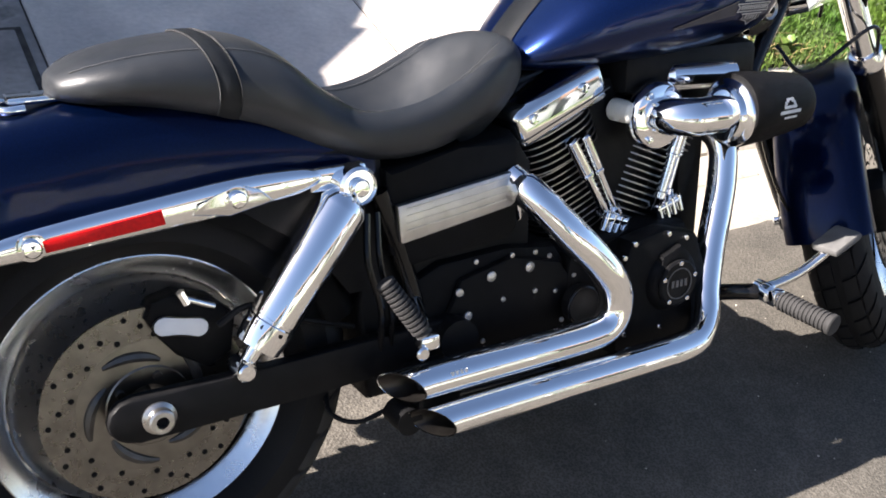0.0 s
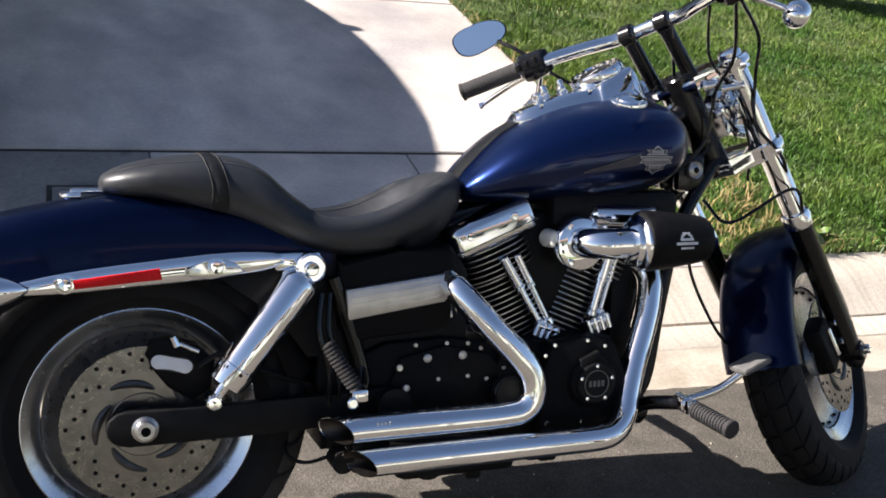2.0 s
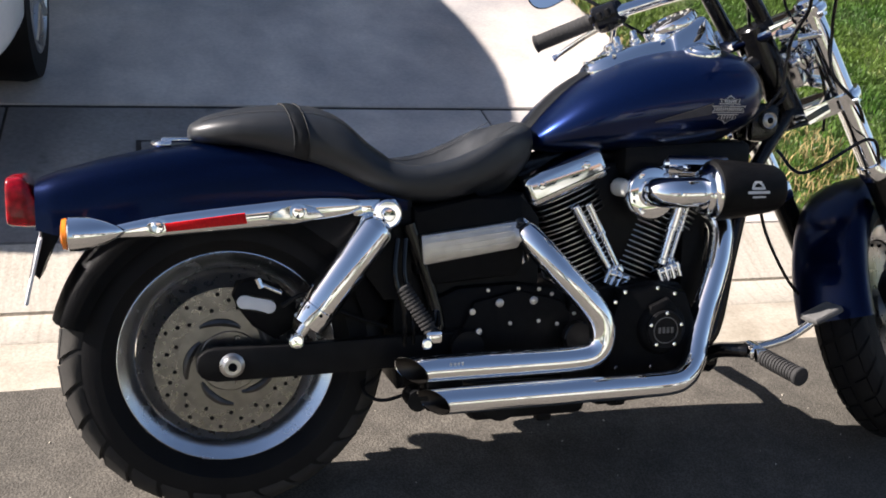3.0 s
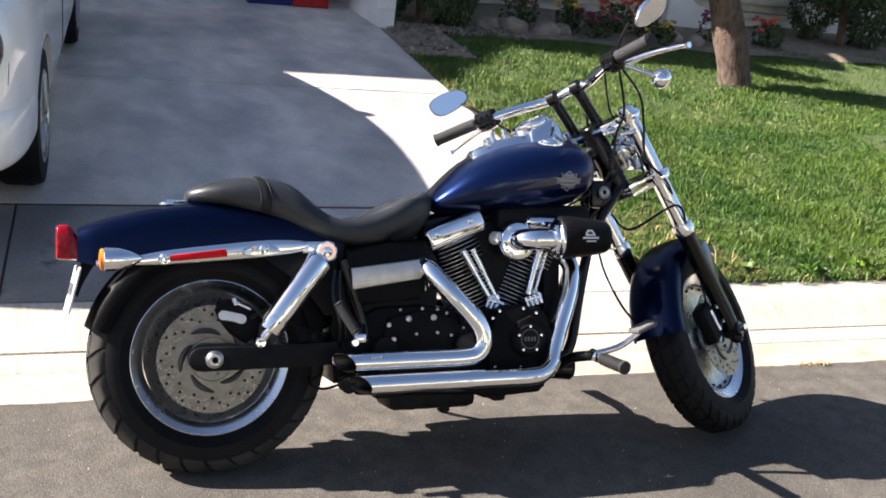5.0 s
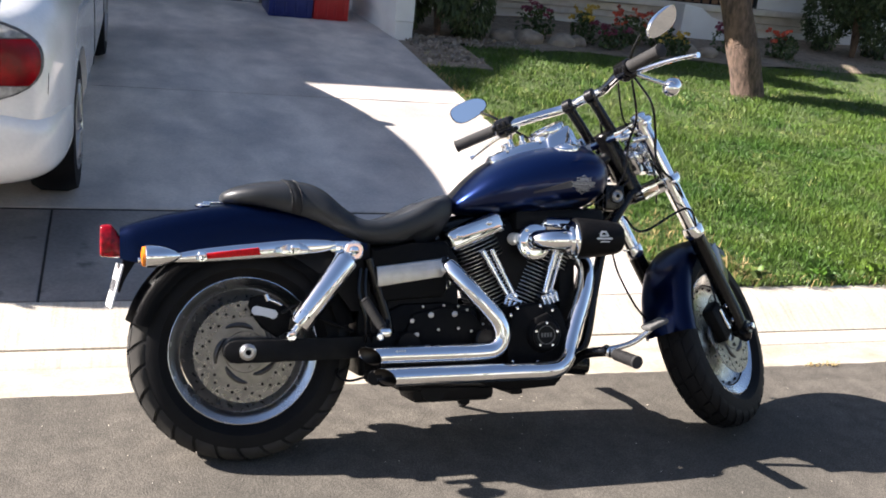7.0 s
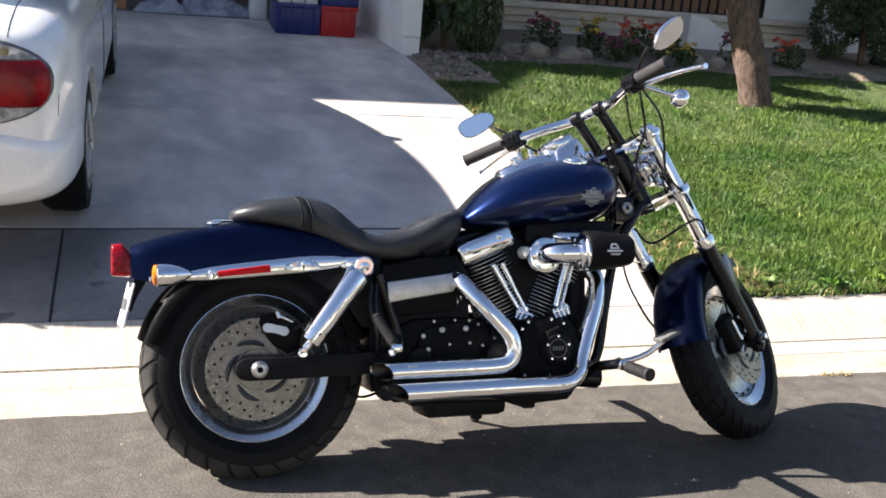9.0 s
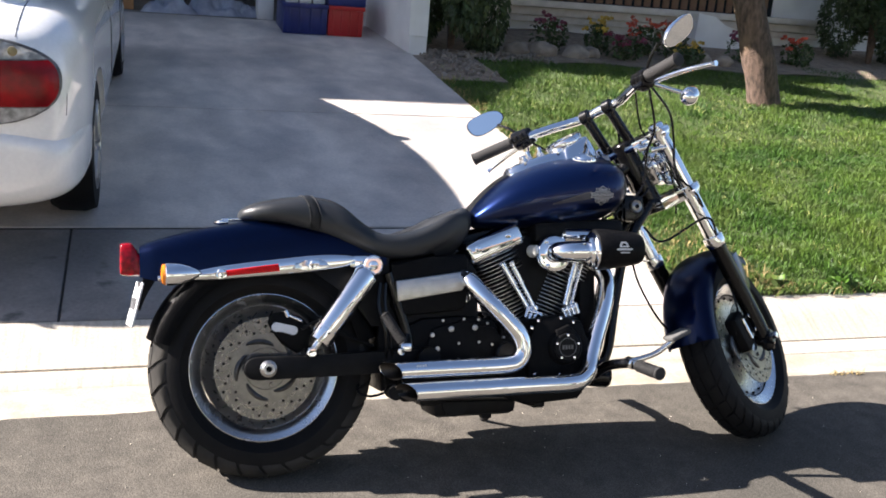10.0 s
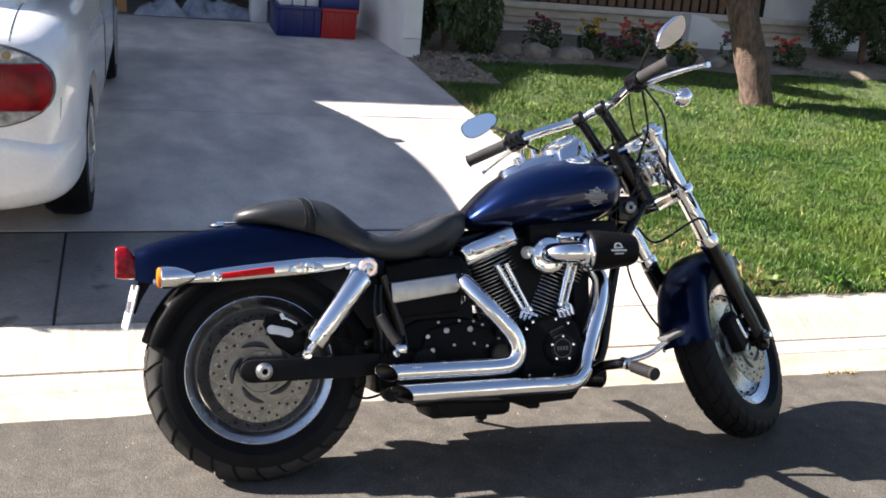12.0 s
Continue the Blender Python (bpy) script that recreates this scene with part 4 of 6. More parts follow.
# steering head: forward, left and up along the steering axis, turned to the left
RAKE, TURNED = radians(30), radians(37)
AXIS = Vector((-math.sin(RAKE), 0, math.cos(RAKE)))
FWD0 = Vector((math.cos(RAKE), 0, math.sin(RAKE)))
ROT = Matrix.Rotation(TURNED, 3, AXIS)
FWD, LEFT = ROT @ FWD0, ROT @ Y
STEER = Matrix((FWD, LEFT, AXIS)).transposed().to_4x4()
STEER.translation = (1.2207, 0, 1.009)


def S(f, l, h):
    return STEER @ Vector((f, l, h))


def bolts(name, places, r, depth, mat, parent, axis=-Y, seg=6):
    """Alike bolt heads on one mesh, each an object."""
    bm = B()
    lathe(bm, [(r * 0.9, 0), (r, depth * 0.3), (r, depth * 0.8), (r * 0.82, depth), (0, depth * 1.05)], None, seg * 2)
    q = Vector(axis).to_track_quat("Z", "Y").to_matrix().to_4x4()
    first = None
    for p in places:
        m = Matrix.Translation(p) @ q
        if first is None:
            first = part(name, bm, mat, parent)
            first.matrix_basis = m
        else:
            again(first, m)


# wheels
def wheel(name, m, rt, wt, rr, hw, holes, blocks, label):
    """A wheel about the y axis of m: rt, wt tyre radius and half width; rr, hw rim; holes through its web."""
    my = m @ Matrix.Rotation(radians(90), 4, "X")  # its z axis is -y of m
    bm = B()
    half = [(.03, .05), (.045, .05), (.05, .02), (.07, .014), (.14, .015), (.165, .02), (.176, .026), (.181, .033), (.1835, .0385), (.187, .042), (.2, .0495), (.2125, .058), (.2155, .0605), (.2175, .06), (.2185, .05), (.2175, .03)]
    half = [(r * rr / .217, h * hw / .062) for r, h in half]
    web = [(r, -h) for r, h in half] + [(r, h) for r, h in half[::-1]]
    lathe(bm, [(r, -h) for r, h in web if r < .182 * rr / .217], my, 96)
    wh = part(name, bm, WEB, bike, label)
    for sg in (-1, 1):
        bm = B()
        lathe(bm, [(r, sg * h) for r, h in half if r > .183 * rr / .217], my, 96, closed=True)
        part("rim_lip", bm, LIP, wh, "polished rim lip")
    prof = []
    for k in range(29):
        a = math.pi * k / 28
        c, s = math.cos(a), math.sin(a)
        yy = -wt * math.copysign(abs(c) ** 0.72, c)
        t = abs(s) ** 0.62
        prof.append((rr + (rt - rr) * t, yy))
    # beads tuck in to the rim's lip
    prof = [(rr * .97, -hw + .016)] + [(r, y if r > rr * 1.12 else math.copysign(hw - .004 + (wt - hw + .004) * (max(0, (r - rr) / (rr * .12))) ** .6, y)) for r, y in prof] + [(rr * .97, hw - .016)]
    bm = B()
    lathe(bm, prof, my, 120, closed=True)
    ty = part("tyre", bm, RUBBER, wh)

    def surf(u):
        """A place on the tyre's crown: u from -1 to 1 across it."""
        a = math.pi / 2 * (1 + u)
        c, s = math.cos(a), math.sin(a)
        return rr + (rt - rr) * abs(s) ** 0.62, -wt * math.copysign(abs(c) ** 0.72, c)

    # tread blocks standing proud of the carcass
    bm = B()
    for k in range(blocks):
        for u0, u1, skew in ((-.7, -.3, .75), (-.26, -.03, .3), (.03, .26, -.3), (.3, .7, -.75)):
            base = 2 * math.pi * (k + (0.5 if u0 > 0 else 0)) / blocks
            wdt = 2 * math.pi / blocks * 0.8
            lo, hi = [], []
            for i in range(4):
                u = u0 + (u1 - u0) * i / 3
                for j in (0, 1):
                    a = base + wdt * j + skew * (abs(u) - .3) * .35
                    r, y = surf(u)
                    for dst, dr in ((lo, -.003), (hi, .0065)):
                        dst.append(my @ Vector(((r + dr) * math.cos(a), (r + dr) * math.sin(a), y)))
            lo, hi = [bm.verts.new(p) for p in lo], [bm.verts.new(p) for p in hi]
            for i in range(3):
                bm.faces.new((hi[2 * i], hi[2 * i + 1], hi[2 * i + 3], hi[2 * i + 2]))
                bm.faces.new((hi[2 * i], hi[2 * i + 2], lo[2 * i + 2], lo[2 * i]))
                bm.faces.new((hi[2 * i + 3], hi[2 * i + 1], lo[2 * i + 1], lo[2 * i + 3]))
            bm.faces.new((hi[1], hi[0], lo[0], lo[1]))
            bm.faces.new((hi[6], hi[7], lo[7], lo[6]))
    part("tread", bm, TREAD if rt > .32 else RUBBER, ty)
    # round windows of the cast wheel, dark through
    for k in range(holes):
        mk = my @ Matrix.Rotation(2 * math.pi * (k + .3) / holes, 4, "Z")
        if k == 0:
            bm = B()
            rod(bm, (rr * .79, 0, -hw * .5), (rr * .79, 0, hw * .5), .004, seg=12)
            hole = part("web_hole", bm, FLAT_BLACK, wh)
            hole.matrix_basis = mk
        else:
            again(hole, mk)
    return wh, my


def brake_disc(parent, my, at, r, r_in):
    """A drilled steel ring on a carrier with curved arms."""
    bm = B()
    lathe(bm, [(r_in, at - .0025), (r, at - .0025), (r, at + .0025), (r_in, at + .0025)], my, 96, closed=True)
    d = part("brake_disc", bm, DISC_STEEL, parent)
    bm = B()
    rod(bm, (0, 0, 0), (0, 0, .0012), .0042, seg=10)
    hole = part("drill_hole", bm, FLAT_BLACK, d)
    for k in range(40):
        a = 2 * math.pi * k / 40
        q = r_in + (r - r_in) * (0.22, .5, .78)[k % 3]
        mk = my @ Matrix.Translation((q * math.cos(a), q * math.sin(a), at + .0024))
        if k == 0:
            hole.matrix_basis = mk
        else:
            again(hole, mk)
    bm = B()
    lathe(bm, [(.034, at - .004), (.06, at - .004), (.064, at + .002), (.06, at + .006), (.034, at + .006)], my, 48, closed=True)
    lathe(bm, [(.055, at - .003), (r_in + .004, at - .003), (r_in + .004, at + .003), (.055, at + .004)], my, 64, closed=True)
    part("disc_carrier", bm, CARRIER, d)
    bm = B()
    line = []
    for i in range(9):
        t = i / 8
        q, a = .07 + .022 * t, 1.0 * t
        line.append(Vector((q * math.cos(a), q * math.sin(a), at + .001)))
    sweep(bm, line, [.004, .0065, .008, .009, .009, .009, .008, .0065, .004], 8)
    slot = part("carrier_slot", bm, CARRIER_DARK, d)
    bm = B()
    rod(bm, (.048, 0, at + .005), (.048, 0, at + .012), .007, .006, 10)
    bolt = part("disc_bolt", bm, CARRIER, d)
    for k in range(5):
        mk = my @ Matrix.Rotation(2 * math.pi * k / 5, 4, "Z")
        if k == 0:
            slot.matrix_basis, bolt.matrix_basis = mk, mk
        else:
            again(slot, mk)
            again(bolt, mk)


RW = Matrix.Translation((0, 0, .325))
rear, rmy = wheel("rear_wheel", RW, .326, .092, .2185, .062, 0, 27, "polished cast alloy rear wheel with a fat black tyre")
brake_disc(rear, rmy, .083, .15, .098)
FW = STEER @ Matrix.Translation((.042, 0, -.818)) @ Matrix.Rotation(RAKE, 4, "Y")
front, fmy = wheel("front_wheel", FW, .318, .068, .217, .05, 20, 34, "polished cast alloy front wheel turned to the left")
brake_disc(front, fmy, .068, .146, .1)
brake_disc(front, fmy, -.068, .146, .1)

# swing arm, axle, rear brake
for s in (-1, 1):
    bm = B()
    plate(bm, [(-.058, .306), (-.067, .318), (-.069, .332), (-.064, .348), (-.05, .36), (-.03, .365), (.2, .363), (.5, .374), (.5, .305), (.2, .299), (-.03, .297), (-.046, .299)], s * .125 - .012, s * .125 + .012, .006)
    part("swing_arm", bm, BLACK, bike)
bm = B()
rod(bm, (.48, -.16, .34), (.48, .16, .34), .035, seg=20)
part("swing_arm_pivot", bm, BLACK, bike)
bm = B()
rod(bm, (0, -.15, .33), (0, .15, .33), .0125, seg=16)
ax = part("rear_axle", bm, ALLOY, bike)
bm = B()
lathe(bm, [(.012, .138), (.024, .138), (.0245, .142), (.019, .146), (.0185, .156), (.016, .158), (.009, .158), (.008, .15)], Matrix.Translation((0, 0, .33)) @ Matrix.Rotation(radians(90), 4, "X"), 24)
part("axle_nut", bm, ALLOY, ax)
bm = B()
rod(bm, (0, -.1505, .33), (0, -.1525, .33), .0085, seg=16)
part("axle_bore", bm, FLAT_BLACK, ax)
bm = B()
plate(bm, [(.045, .395), (.02, .43), (.005, .46), (.015, .485), (.05, .492), (.1, .475), (.135, .44), (.125, .385), (.09, .365)], -.099, -.06, .008)
cal = part("brake_caliper", bm, WRINKLE, bike)
def bean(r):
    mid = [(.028 + .05 * k / 8, .447 - .012 * (k / 8) ** 2) for k in range(9)]
    up = [(x + r * .15, z + r * (1 - .25 * math.sin(math.pi * k / 8))) for k, (x, z) in enumerate(mid)]
    dn = [(x - r * .15, z - r) for x, z in mid]
    right = [(mid[-1][0] + r * 1.0 * math.sin(t), mid[-1][1] + r * math.cos(t)) for t in (.5, 1.1, 1.57, 2.1, 2.7)]
    left = [(mid[0][0] - r * math.sin(t), mid[0][1] - r * math.cos(t)) for t in (.5, 1.1, 1.57, 2.1, 2.7)]
    return up + right + dn[::-1] + left


bm = B()
plate(bm, bean(.0165), -.102, -.098, .001)
part("badge_rim", bm, GLOSS_BLACK, cal)
bm = B()
plate(bm, bean(.0135), -.1035, -.1, .001)
part("caliper_badge", bm, PLATE_WHITE, cal, "pale oval plate on the caliper")
bm = B()
rod(bm, (.06, -.1, .483), (.103, -.1, .462), .005, seg=10)
rod(bm, (.055, -.102, .494), (.063, -.102, .475), .007, seg=8)
part("bleed_screw", bm, CHROME, cal)
bm = B()
sweep(bm, spline([(.1, -.12, .44), (.15, -.12, .46), (.22, -.11, .42), (.32, -.1, .38)], 6), .005, 8)
part("brake_hose", bm, BLACK, cal)

# rear mudguard, struts, lights
bm = B()
rows = []
FEND = smooth_stations([(-.352, .69, .075), (-.3, .708, .092), (-.2, .734, .104), (-.1, .752, .11), (0, .765, .112), (.12, .76, .113), (.25, .735, .113), (.36, .69, .113)], 5)
for x, zt, w in FEND:
    low = np.interp(x, [-.36, -.3, .3], [.6, .585, .625])
    ring = []
    for i in range(25):
        a = math.pi * i / 24
        c, q = math.cos(a), math.sin(a)
        ring.append((x, w * math.copysign(abs(c) ** .55, c), low + (zt - low) * q ** .5))
    rows.append(ring)
join_grid(bm, rows, closed=False)
bmesh.ops.solidify(bm, geom=bm.faces[:], thickness=.003)
part("rear_mudguard", bm, PAINT, bike, "dark blue painted rear mudguard")
# black inner guard, wrapped over the tyre and ending low behind it
bm = B()
rows = []
for k in range(41):
    a = radians(14 + 150 * k / 40)
    row = []
    for i in range(21):
        u = -1 + 2 * i / 20
        phi = u * math.pi / 2
        q = .283 + .066 * abs(math.cos(phi)) ** .5
        row.append((q * math.cos(a), .108 * math.copysign(abs(math.sin(phi)) ** .7, u), .325 + q * math.sin(a)))
    rows.append(row)
join_grid(bm, rows, closed=False)
bmesh.ops.solidify(bm, geom=bm.faces[:], thickness=.003)
part("inner_guard", bm, BLACK, bike, "black inner guard over the rear tyre")
for s in (-1, 1):
    bm = B()
    plate(bm, [(.1, .63), (.16, .668), (.37, .668), (.37, .44), (.31, .44), (.25, .53)], s * .108 - .004, s * .108 + .004, .002)
    part("guard_stay", bm, BLACK, bike)
for s in (-1, 1):
    bm = B()
    y = s * .138
    loft(bm, smooth_stations([(-.301, .592, .6, .005, 2.4), (-.297, .588, .604, .011, 2.4), (-.22, .588, .612, .013, 2.4), (-.12, .59, .63, .013, 2.4), (.06, .602, .65, .013, 2.4), (.15, .61, .6575, .013, 2.4),
                              (.225, .619, .657, .013, 2.4), (.252, .63, .652, .012, 2.4), (.262, .636, .648, .006, 2.4)], 6), 40, m=Matrix.Translation((0, y, 0)))
    st = part("mudguard_strut", bm, CHROME, bike, "long chrome mudguard strut")
    bm = B()
    plate(bm, [(-.116, .599), (-.119, .615), (.03, .632), (.034, .611)], y + s * .0105, y + s * .016, .003)
    part("side_reflector", bm, REFLECTOR, st, "red side reflector")
    bm = B()
    plate(bm, [(.07, .617), (.076, .632), (.11, .638), (.13, .65), (.165, .64), (.185, .62), (.12, .608)], y + s * .0105, y + s * .014, .003)
    part("strut_pad", bm, POLISHED, st)
    bolts("strut_bolt", [(.131, y + s * .0125, .631), (-.132, y + s * .0115, .609)], .012, .013, CHROME, st, axis=Vector((0, s, 0)), seg=14)
    bolts("strut_washer", [(.131, y + s * .0105, .631), (-.132, y + s * .0095, .609)], .0185, .004, SATIN, st, axis=Vector((0, s, 0)), seg=16)
    # bullet indicator
    bm = B()
    c = Vector((-.268, s * .2, .607))
    lathe(bm, [(0, -.03), (.014, -.0295), (.027, -.026), (.0292, -.018)], axis_frame(c, c + Vector((1, 0, .02))), 28)
    part("indicator_lens", bm, AMBER, st, "amber indicator lens")
    bm = B()
    lathe(bm, [(.0285, -.0175), (.031, -.015), (.031, 0), (.029, .022), (.022, .046), (.012, .066), (.004, .078), (0, .08)], axis_frame(c, c + Vector((1, 0, .02))), 28)
    rod(bm, c + Vector((.012, 0, 0)), (c.x + .03, s * .14, .604), .011, .013, 12)
    part("indicator_shell", bm, CHROME, st, "chrome bullet indicator shell")
bm = B()
loft(bm, smooth_stations([(-.406, .608, .69, .05, 6), (-.402, .603, .695, .057, 6), (-.386, .601, .697, .06, 6), (-.371, .6, .694, .062, 6), (-.355, .6, .668, .062, 6), (-.335, .6, .634, .062, 6), (-.318, .6, .608, .062, 6)], 3), 40)
part("tail_light", bm, TAIL, bike, "red wedge-shaped tail light")
bm = B()
rod(bm, (-.33, -.03, .6), (-.345, -.03, .555), .006, seg=8)
rod(bm, (-.33, .03, .6), (-.345, .03, .555), .006, seg=8)
pl = part("plate_bracket", bm, CHROME, bike)
bm = B()
plate(bm, [(-.3, .602), (-.342, .6), (-.36, .51), (-.352, .5), (-.335, .55)], -.06, .06, .003)
part("plate_carrier", bm, BLACK, bike, "black carrier behind the number plate")
bm = B()
box(bm, (0, 0, 0), (.006, .18, .13), .002, Matrix.Translation((-.366, 0, .52)) @ Matrix.Rotation(radians(5), 4, "Z") @ Matrix.Rotation(radians(14), 4, "Y"))
part("number_plate", bm, PLATE_WHITE, pl)
bm = B()
for k in range(5):
    box(bm, (-.0042, -.06 + .03 * k, 0), (.002, .014, .034), 0, Matrix.Translation((-.366, 0, .52)) @ Matrix.Rotation(radians(5), 4, "Z") @ Matrix.Rotation(radians(14), 4, "Y"))
part("plate_bar", bm, LAMP_RIM, pl)
# shock absorbers
for s in (-1, 1):
    top, low = Vector((.307, s * .154, .624)), Vector((.125, s * .14, .374))
    d = (low - top).normalized()
    n = (low - top).length
    bm = B()
    lathe(bm, [(.012, .012), (.028, .02), (.038, .035), (.038, n - .088), (.036, n - .086), (.036, n - .082), (.0378, n - .08), (.0375, n - .062), (.0345, n - .04), (.0225, n - .036), (.013, n - .034), (.012, n - .01)], axis_frame(top, low), 32)
    sh = part("shock_absorber", bm, CHROME, bike, "chrome covered rear shock absorber")
    for c, r in ((top, .03), (low, .017)):
        bm = B()
        lathe(bm, [(r * .4, -.02), (r, -.02), (r, .012), (r * .86, .017), (r * .84, .012), (.4 * r, .012)], Matrix.Translation(c) @ Matrix.Rotation(radians(90) * (1 if s < 0 else -1), 4, "X"), 28)
        part("shock_eye", bm, CHROME, sh)
    bolts("shock_bolt", [top + Vector((0, s * .01, 0)), low + Vector((0, s * .01, 0))], .0135, .012, CHROME, sh, axis=Vector((0, s, 0)), seg=12)
    mid = low - d * .071
    out = Vector((d.z, 0, -d.x)) * -1
    bolts("collar_hole", [mid + (Vector((0, s, 0)) * math.cos(a) + out * math.sin(a)) * .0372 for a in (-.7, .1, .9)], .0034, .0008, FLAT_BLACK, sh, axis=Vector((0, s, 0)), seg=8)
    bm = B()
    rod(bm, top - Vector((0, s * .02, 0)), top - Vector((0, s * .07, -.005)), .018, seg=12)
    box(bm, (.285, s * .137, .636), (.09, .02, .035), .006)
    part("shock_mount", bm, CHROME, sh)

# seat
bm = B()
SEAT = [(-.068, .77, .784, .02), (-.058, .762, .797, .056), (-.022, .752, .814, .086), (.04, .743, .828, .106), (.12, .72, .835, .118), (.19, .697, .829, .127), (.24, .675, .806, .135), (.29, .654, .762, .137),
        (.34, .64, .73, .14), (.4, .634, .722, .142), (.46, .64, .733, .142), (.52, .655, .762, .138), (.57, .672, .794, .128), (.608, .69, .813, .112), (.634, .71, .807, .095), (.647, .735, .786, .068), (.652, .752, .77, .04)]
loft(bm, [(*s, 2.5 + 0.9 * max(0.0, 1 - ((s[0] - .47) / .17) ** 2)) for s in smooth_stations(SEAT, 5)], 64)
for v in bm.verts:  # the rider's hollow is dished across
    t = max(0.0, 1 - ((v.co.x - .48) / .16) ** 2)
    if v.co.z > .66:
        v.co.z += t * .075 * (min(abs(v.co.y) / .115, 1) ** 2 - .9)
seat = part("seat", bm, VINYL, bike, "black stitched vinyl two-up seat")


def seat_section(x):
    st = smooth_stations(SEAT, 5)
    return [np.interp(x, [s[0] for s in st], [s[k] for s in st]) for k in (1, 2, 3)]


def seat_band(x0, x1, lift, a0, a1, mat, name, label="", slant=0.0, thick=.004):
    bm = B()
    rows = []
    for i in range(5):
        row = []
        for k in range(33):
            a = math.radians(a0 + (a1 - a0) * k / 32)
            c, q = math.cos(a), math.sin(a)
            x = x0 + (x1 - x0) * i / 4 + slant * (1 - max(q, 0))
            lo, hi, w = seat_section(x)
            e = lift * (1 if 0 < i < 4 else .3)
            row.append((x, (w + e) * math.copysign(abs(c) ** .8, c), (lo + hi) / 2 + ((hi - lo) / 2 + e) * math.copysign(abs(q) ** .8, q)))
        rows.append(row)
    join_grid(bm, rows, closed=False)
    bmesh.ops.solidify(bm, geom=bm.faces[:], thickness=thick)
    return part(name, bm, mat, seat, label)


seat_band(.117, .145, .0035, -38, 218, VINYL, "seat_strap", "black passenger strap across the seat", .014)
for xs in (.1165, .1455):
    seat_band(xs - .0007, xs + .0007, .0037, -36, 216, STITCH, "strap_edge", "", .014, .003)
for s in (-1, 1):
    bm = B()
    line = []
    for k in range(40):
        x = -.045 + (.6 + .045) * k / 39
        lo, hi, w = seat_section(x)
        a = radians(48)
        line.append(((x), s * (w + .001) * math.cos(a) ** .8, (lo + hi) / 2 + ((hi - lo) / 2 + .0015) * math.sin(a) ** .8))
    sweep(bm, line, .0006, 6)
    part("seam", bm, STITCH, seat)
bm = B()
sweep(bm, spline([(-.1, -.035, .757), (-.125, -.03, .756), (-.135, 0, .757), (-.125, .03, .756), (-.1, .035, .757)], 5), .006, 10)
box(bm, (-.085, 0, .765), (.07, .05, .01), .004)
part("seat_bracket", bm, CHROME, bike, "chrome bracket behind the seat")

# fuel tank with console
bm = B()
TANK = [(.638, .75, .765, .03), (.65, .744, .782, .072), (.69, .737, .828, .112), (.76, .736, .889, .148), (.85, .738, .934, .174), (.94, .742, .96, .188), (1.03, .75, .972, .193), (1.1, .764, .968, .184),
        (1.143, .787, .95, .158), (1.167, .816, .922, .115), (1.177, .848, .89, .055)]
loft(bm, [(*s, 2.3) for s in smooth_stations(TANK, 6)], 56)
tank = part("fuel_tank", bm, PAINT, bike, "glossy dark blue fuel tank")


def tank_top(x):
    st = smooth_stations(TANK, 6)
    return np.interp(x, [s[0] for s in st], [s[2] for s in st])


def tank_side(x, z, s=-1):
    st = smooth_stations(TANK, 6)
    lo, hi, w = [np.interp(x, [q[0] for q in st], [q[k] for q in st]) for k in (1, 2, 3)]
    c, h = (lo + hi) / 2, (hi - lo) / 2
    t = min(abs(z - c) / h, .999)
    return s * w * (1 - t ** 2.3) ** (1 / 2.3)


bm = B()
rows = []
for k in range(14):
    x = .645 + .19 * k / 13
    rows.append([(x, y, tank_top(x) - .35 * y * y / .16 + .004 + .003 * (1 - (y / .034) ** 2)) for y in np.linspace(-.034, .034, 7)])
join_grid(bm, rows, closed=False)
bmesh.ops.solidify(bm, geom=bm.faces[:], thickness=.004)
part("tank_strap", bm, VINYL, tank, "black leather strip along the tank's ridge")
bm = B()
rings = []
for x, wb, wt, zb, zt in smooth_stations([(.79, .026, .016, .9, .921), (.8, .04, .026, .902, .93), (.83, .054, .036, .908, .945), (.9, .068, .045, .92, .972), (.968, .077, .052, .935, .99), (.984, .08, .057, .94, 1.003),
                                          (1.043, .082, .058, .94, 1.036), (1.06, .081, .056, .94, 1.036), (1.085, .077, .052, .935, 1.005), (1.11, .068, .046, .93, .967), (1.128, .05, .034, .92, .945)], 4):
    half = [(wb, zb), (wb + .001, zb + .012), (wt + .006, zt - .011), (wt + .0025, zt - .005), (wt - .003, zt - .0012), (wt * .5, zt + .001), (0, zt + .0018)]
    rings.append([(x, y, z) for y, z in half] + [(x, -y, z) for y, z in half[-2::-1]])
join_grid(bm, rings)
con = part("console", bm, CHROME, tank, "chrome console on the tank")
bm = B()
mg = Matrix.Translation((1.006, 0, 1.012)) @ Matrix.Rotation(radians(-28), 4, "Y")
lathe(bm, [(.056, -.004), (.062, .002), (.0635, .01), (.062, .019), (.057, .0235), (.051, .0235), (.05, .018)], mg, 48)
g = part("speedometer", bm, CHROME, tank, "round chrome-rimmed speedometer")
bm = B()
lathe(bm, [(.0, .017), (.05, .017), (.05, .019), (0, .019)], mg, 36)
dl = part("dial", bm, BLACK, g)
bm = B()
for k in range(11):
    a = radians(-40 + 26 * k)
    box(bm, (.042, 0, .0193), (.01, .002, .0006), 0, mg @ Matrix.Rotation(a, 4, "Z"))
box(bm, (.015, 0, .0198), (.05, .0022, .0008), 0, mg @ Matrix.Rotation(radians(200), 4, "Z"))
part("dial_mark", bm, WHITE_MARK, dl)
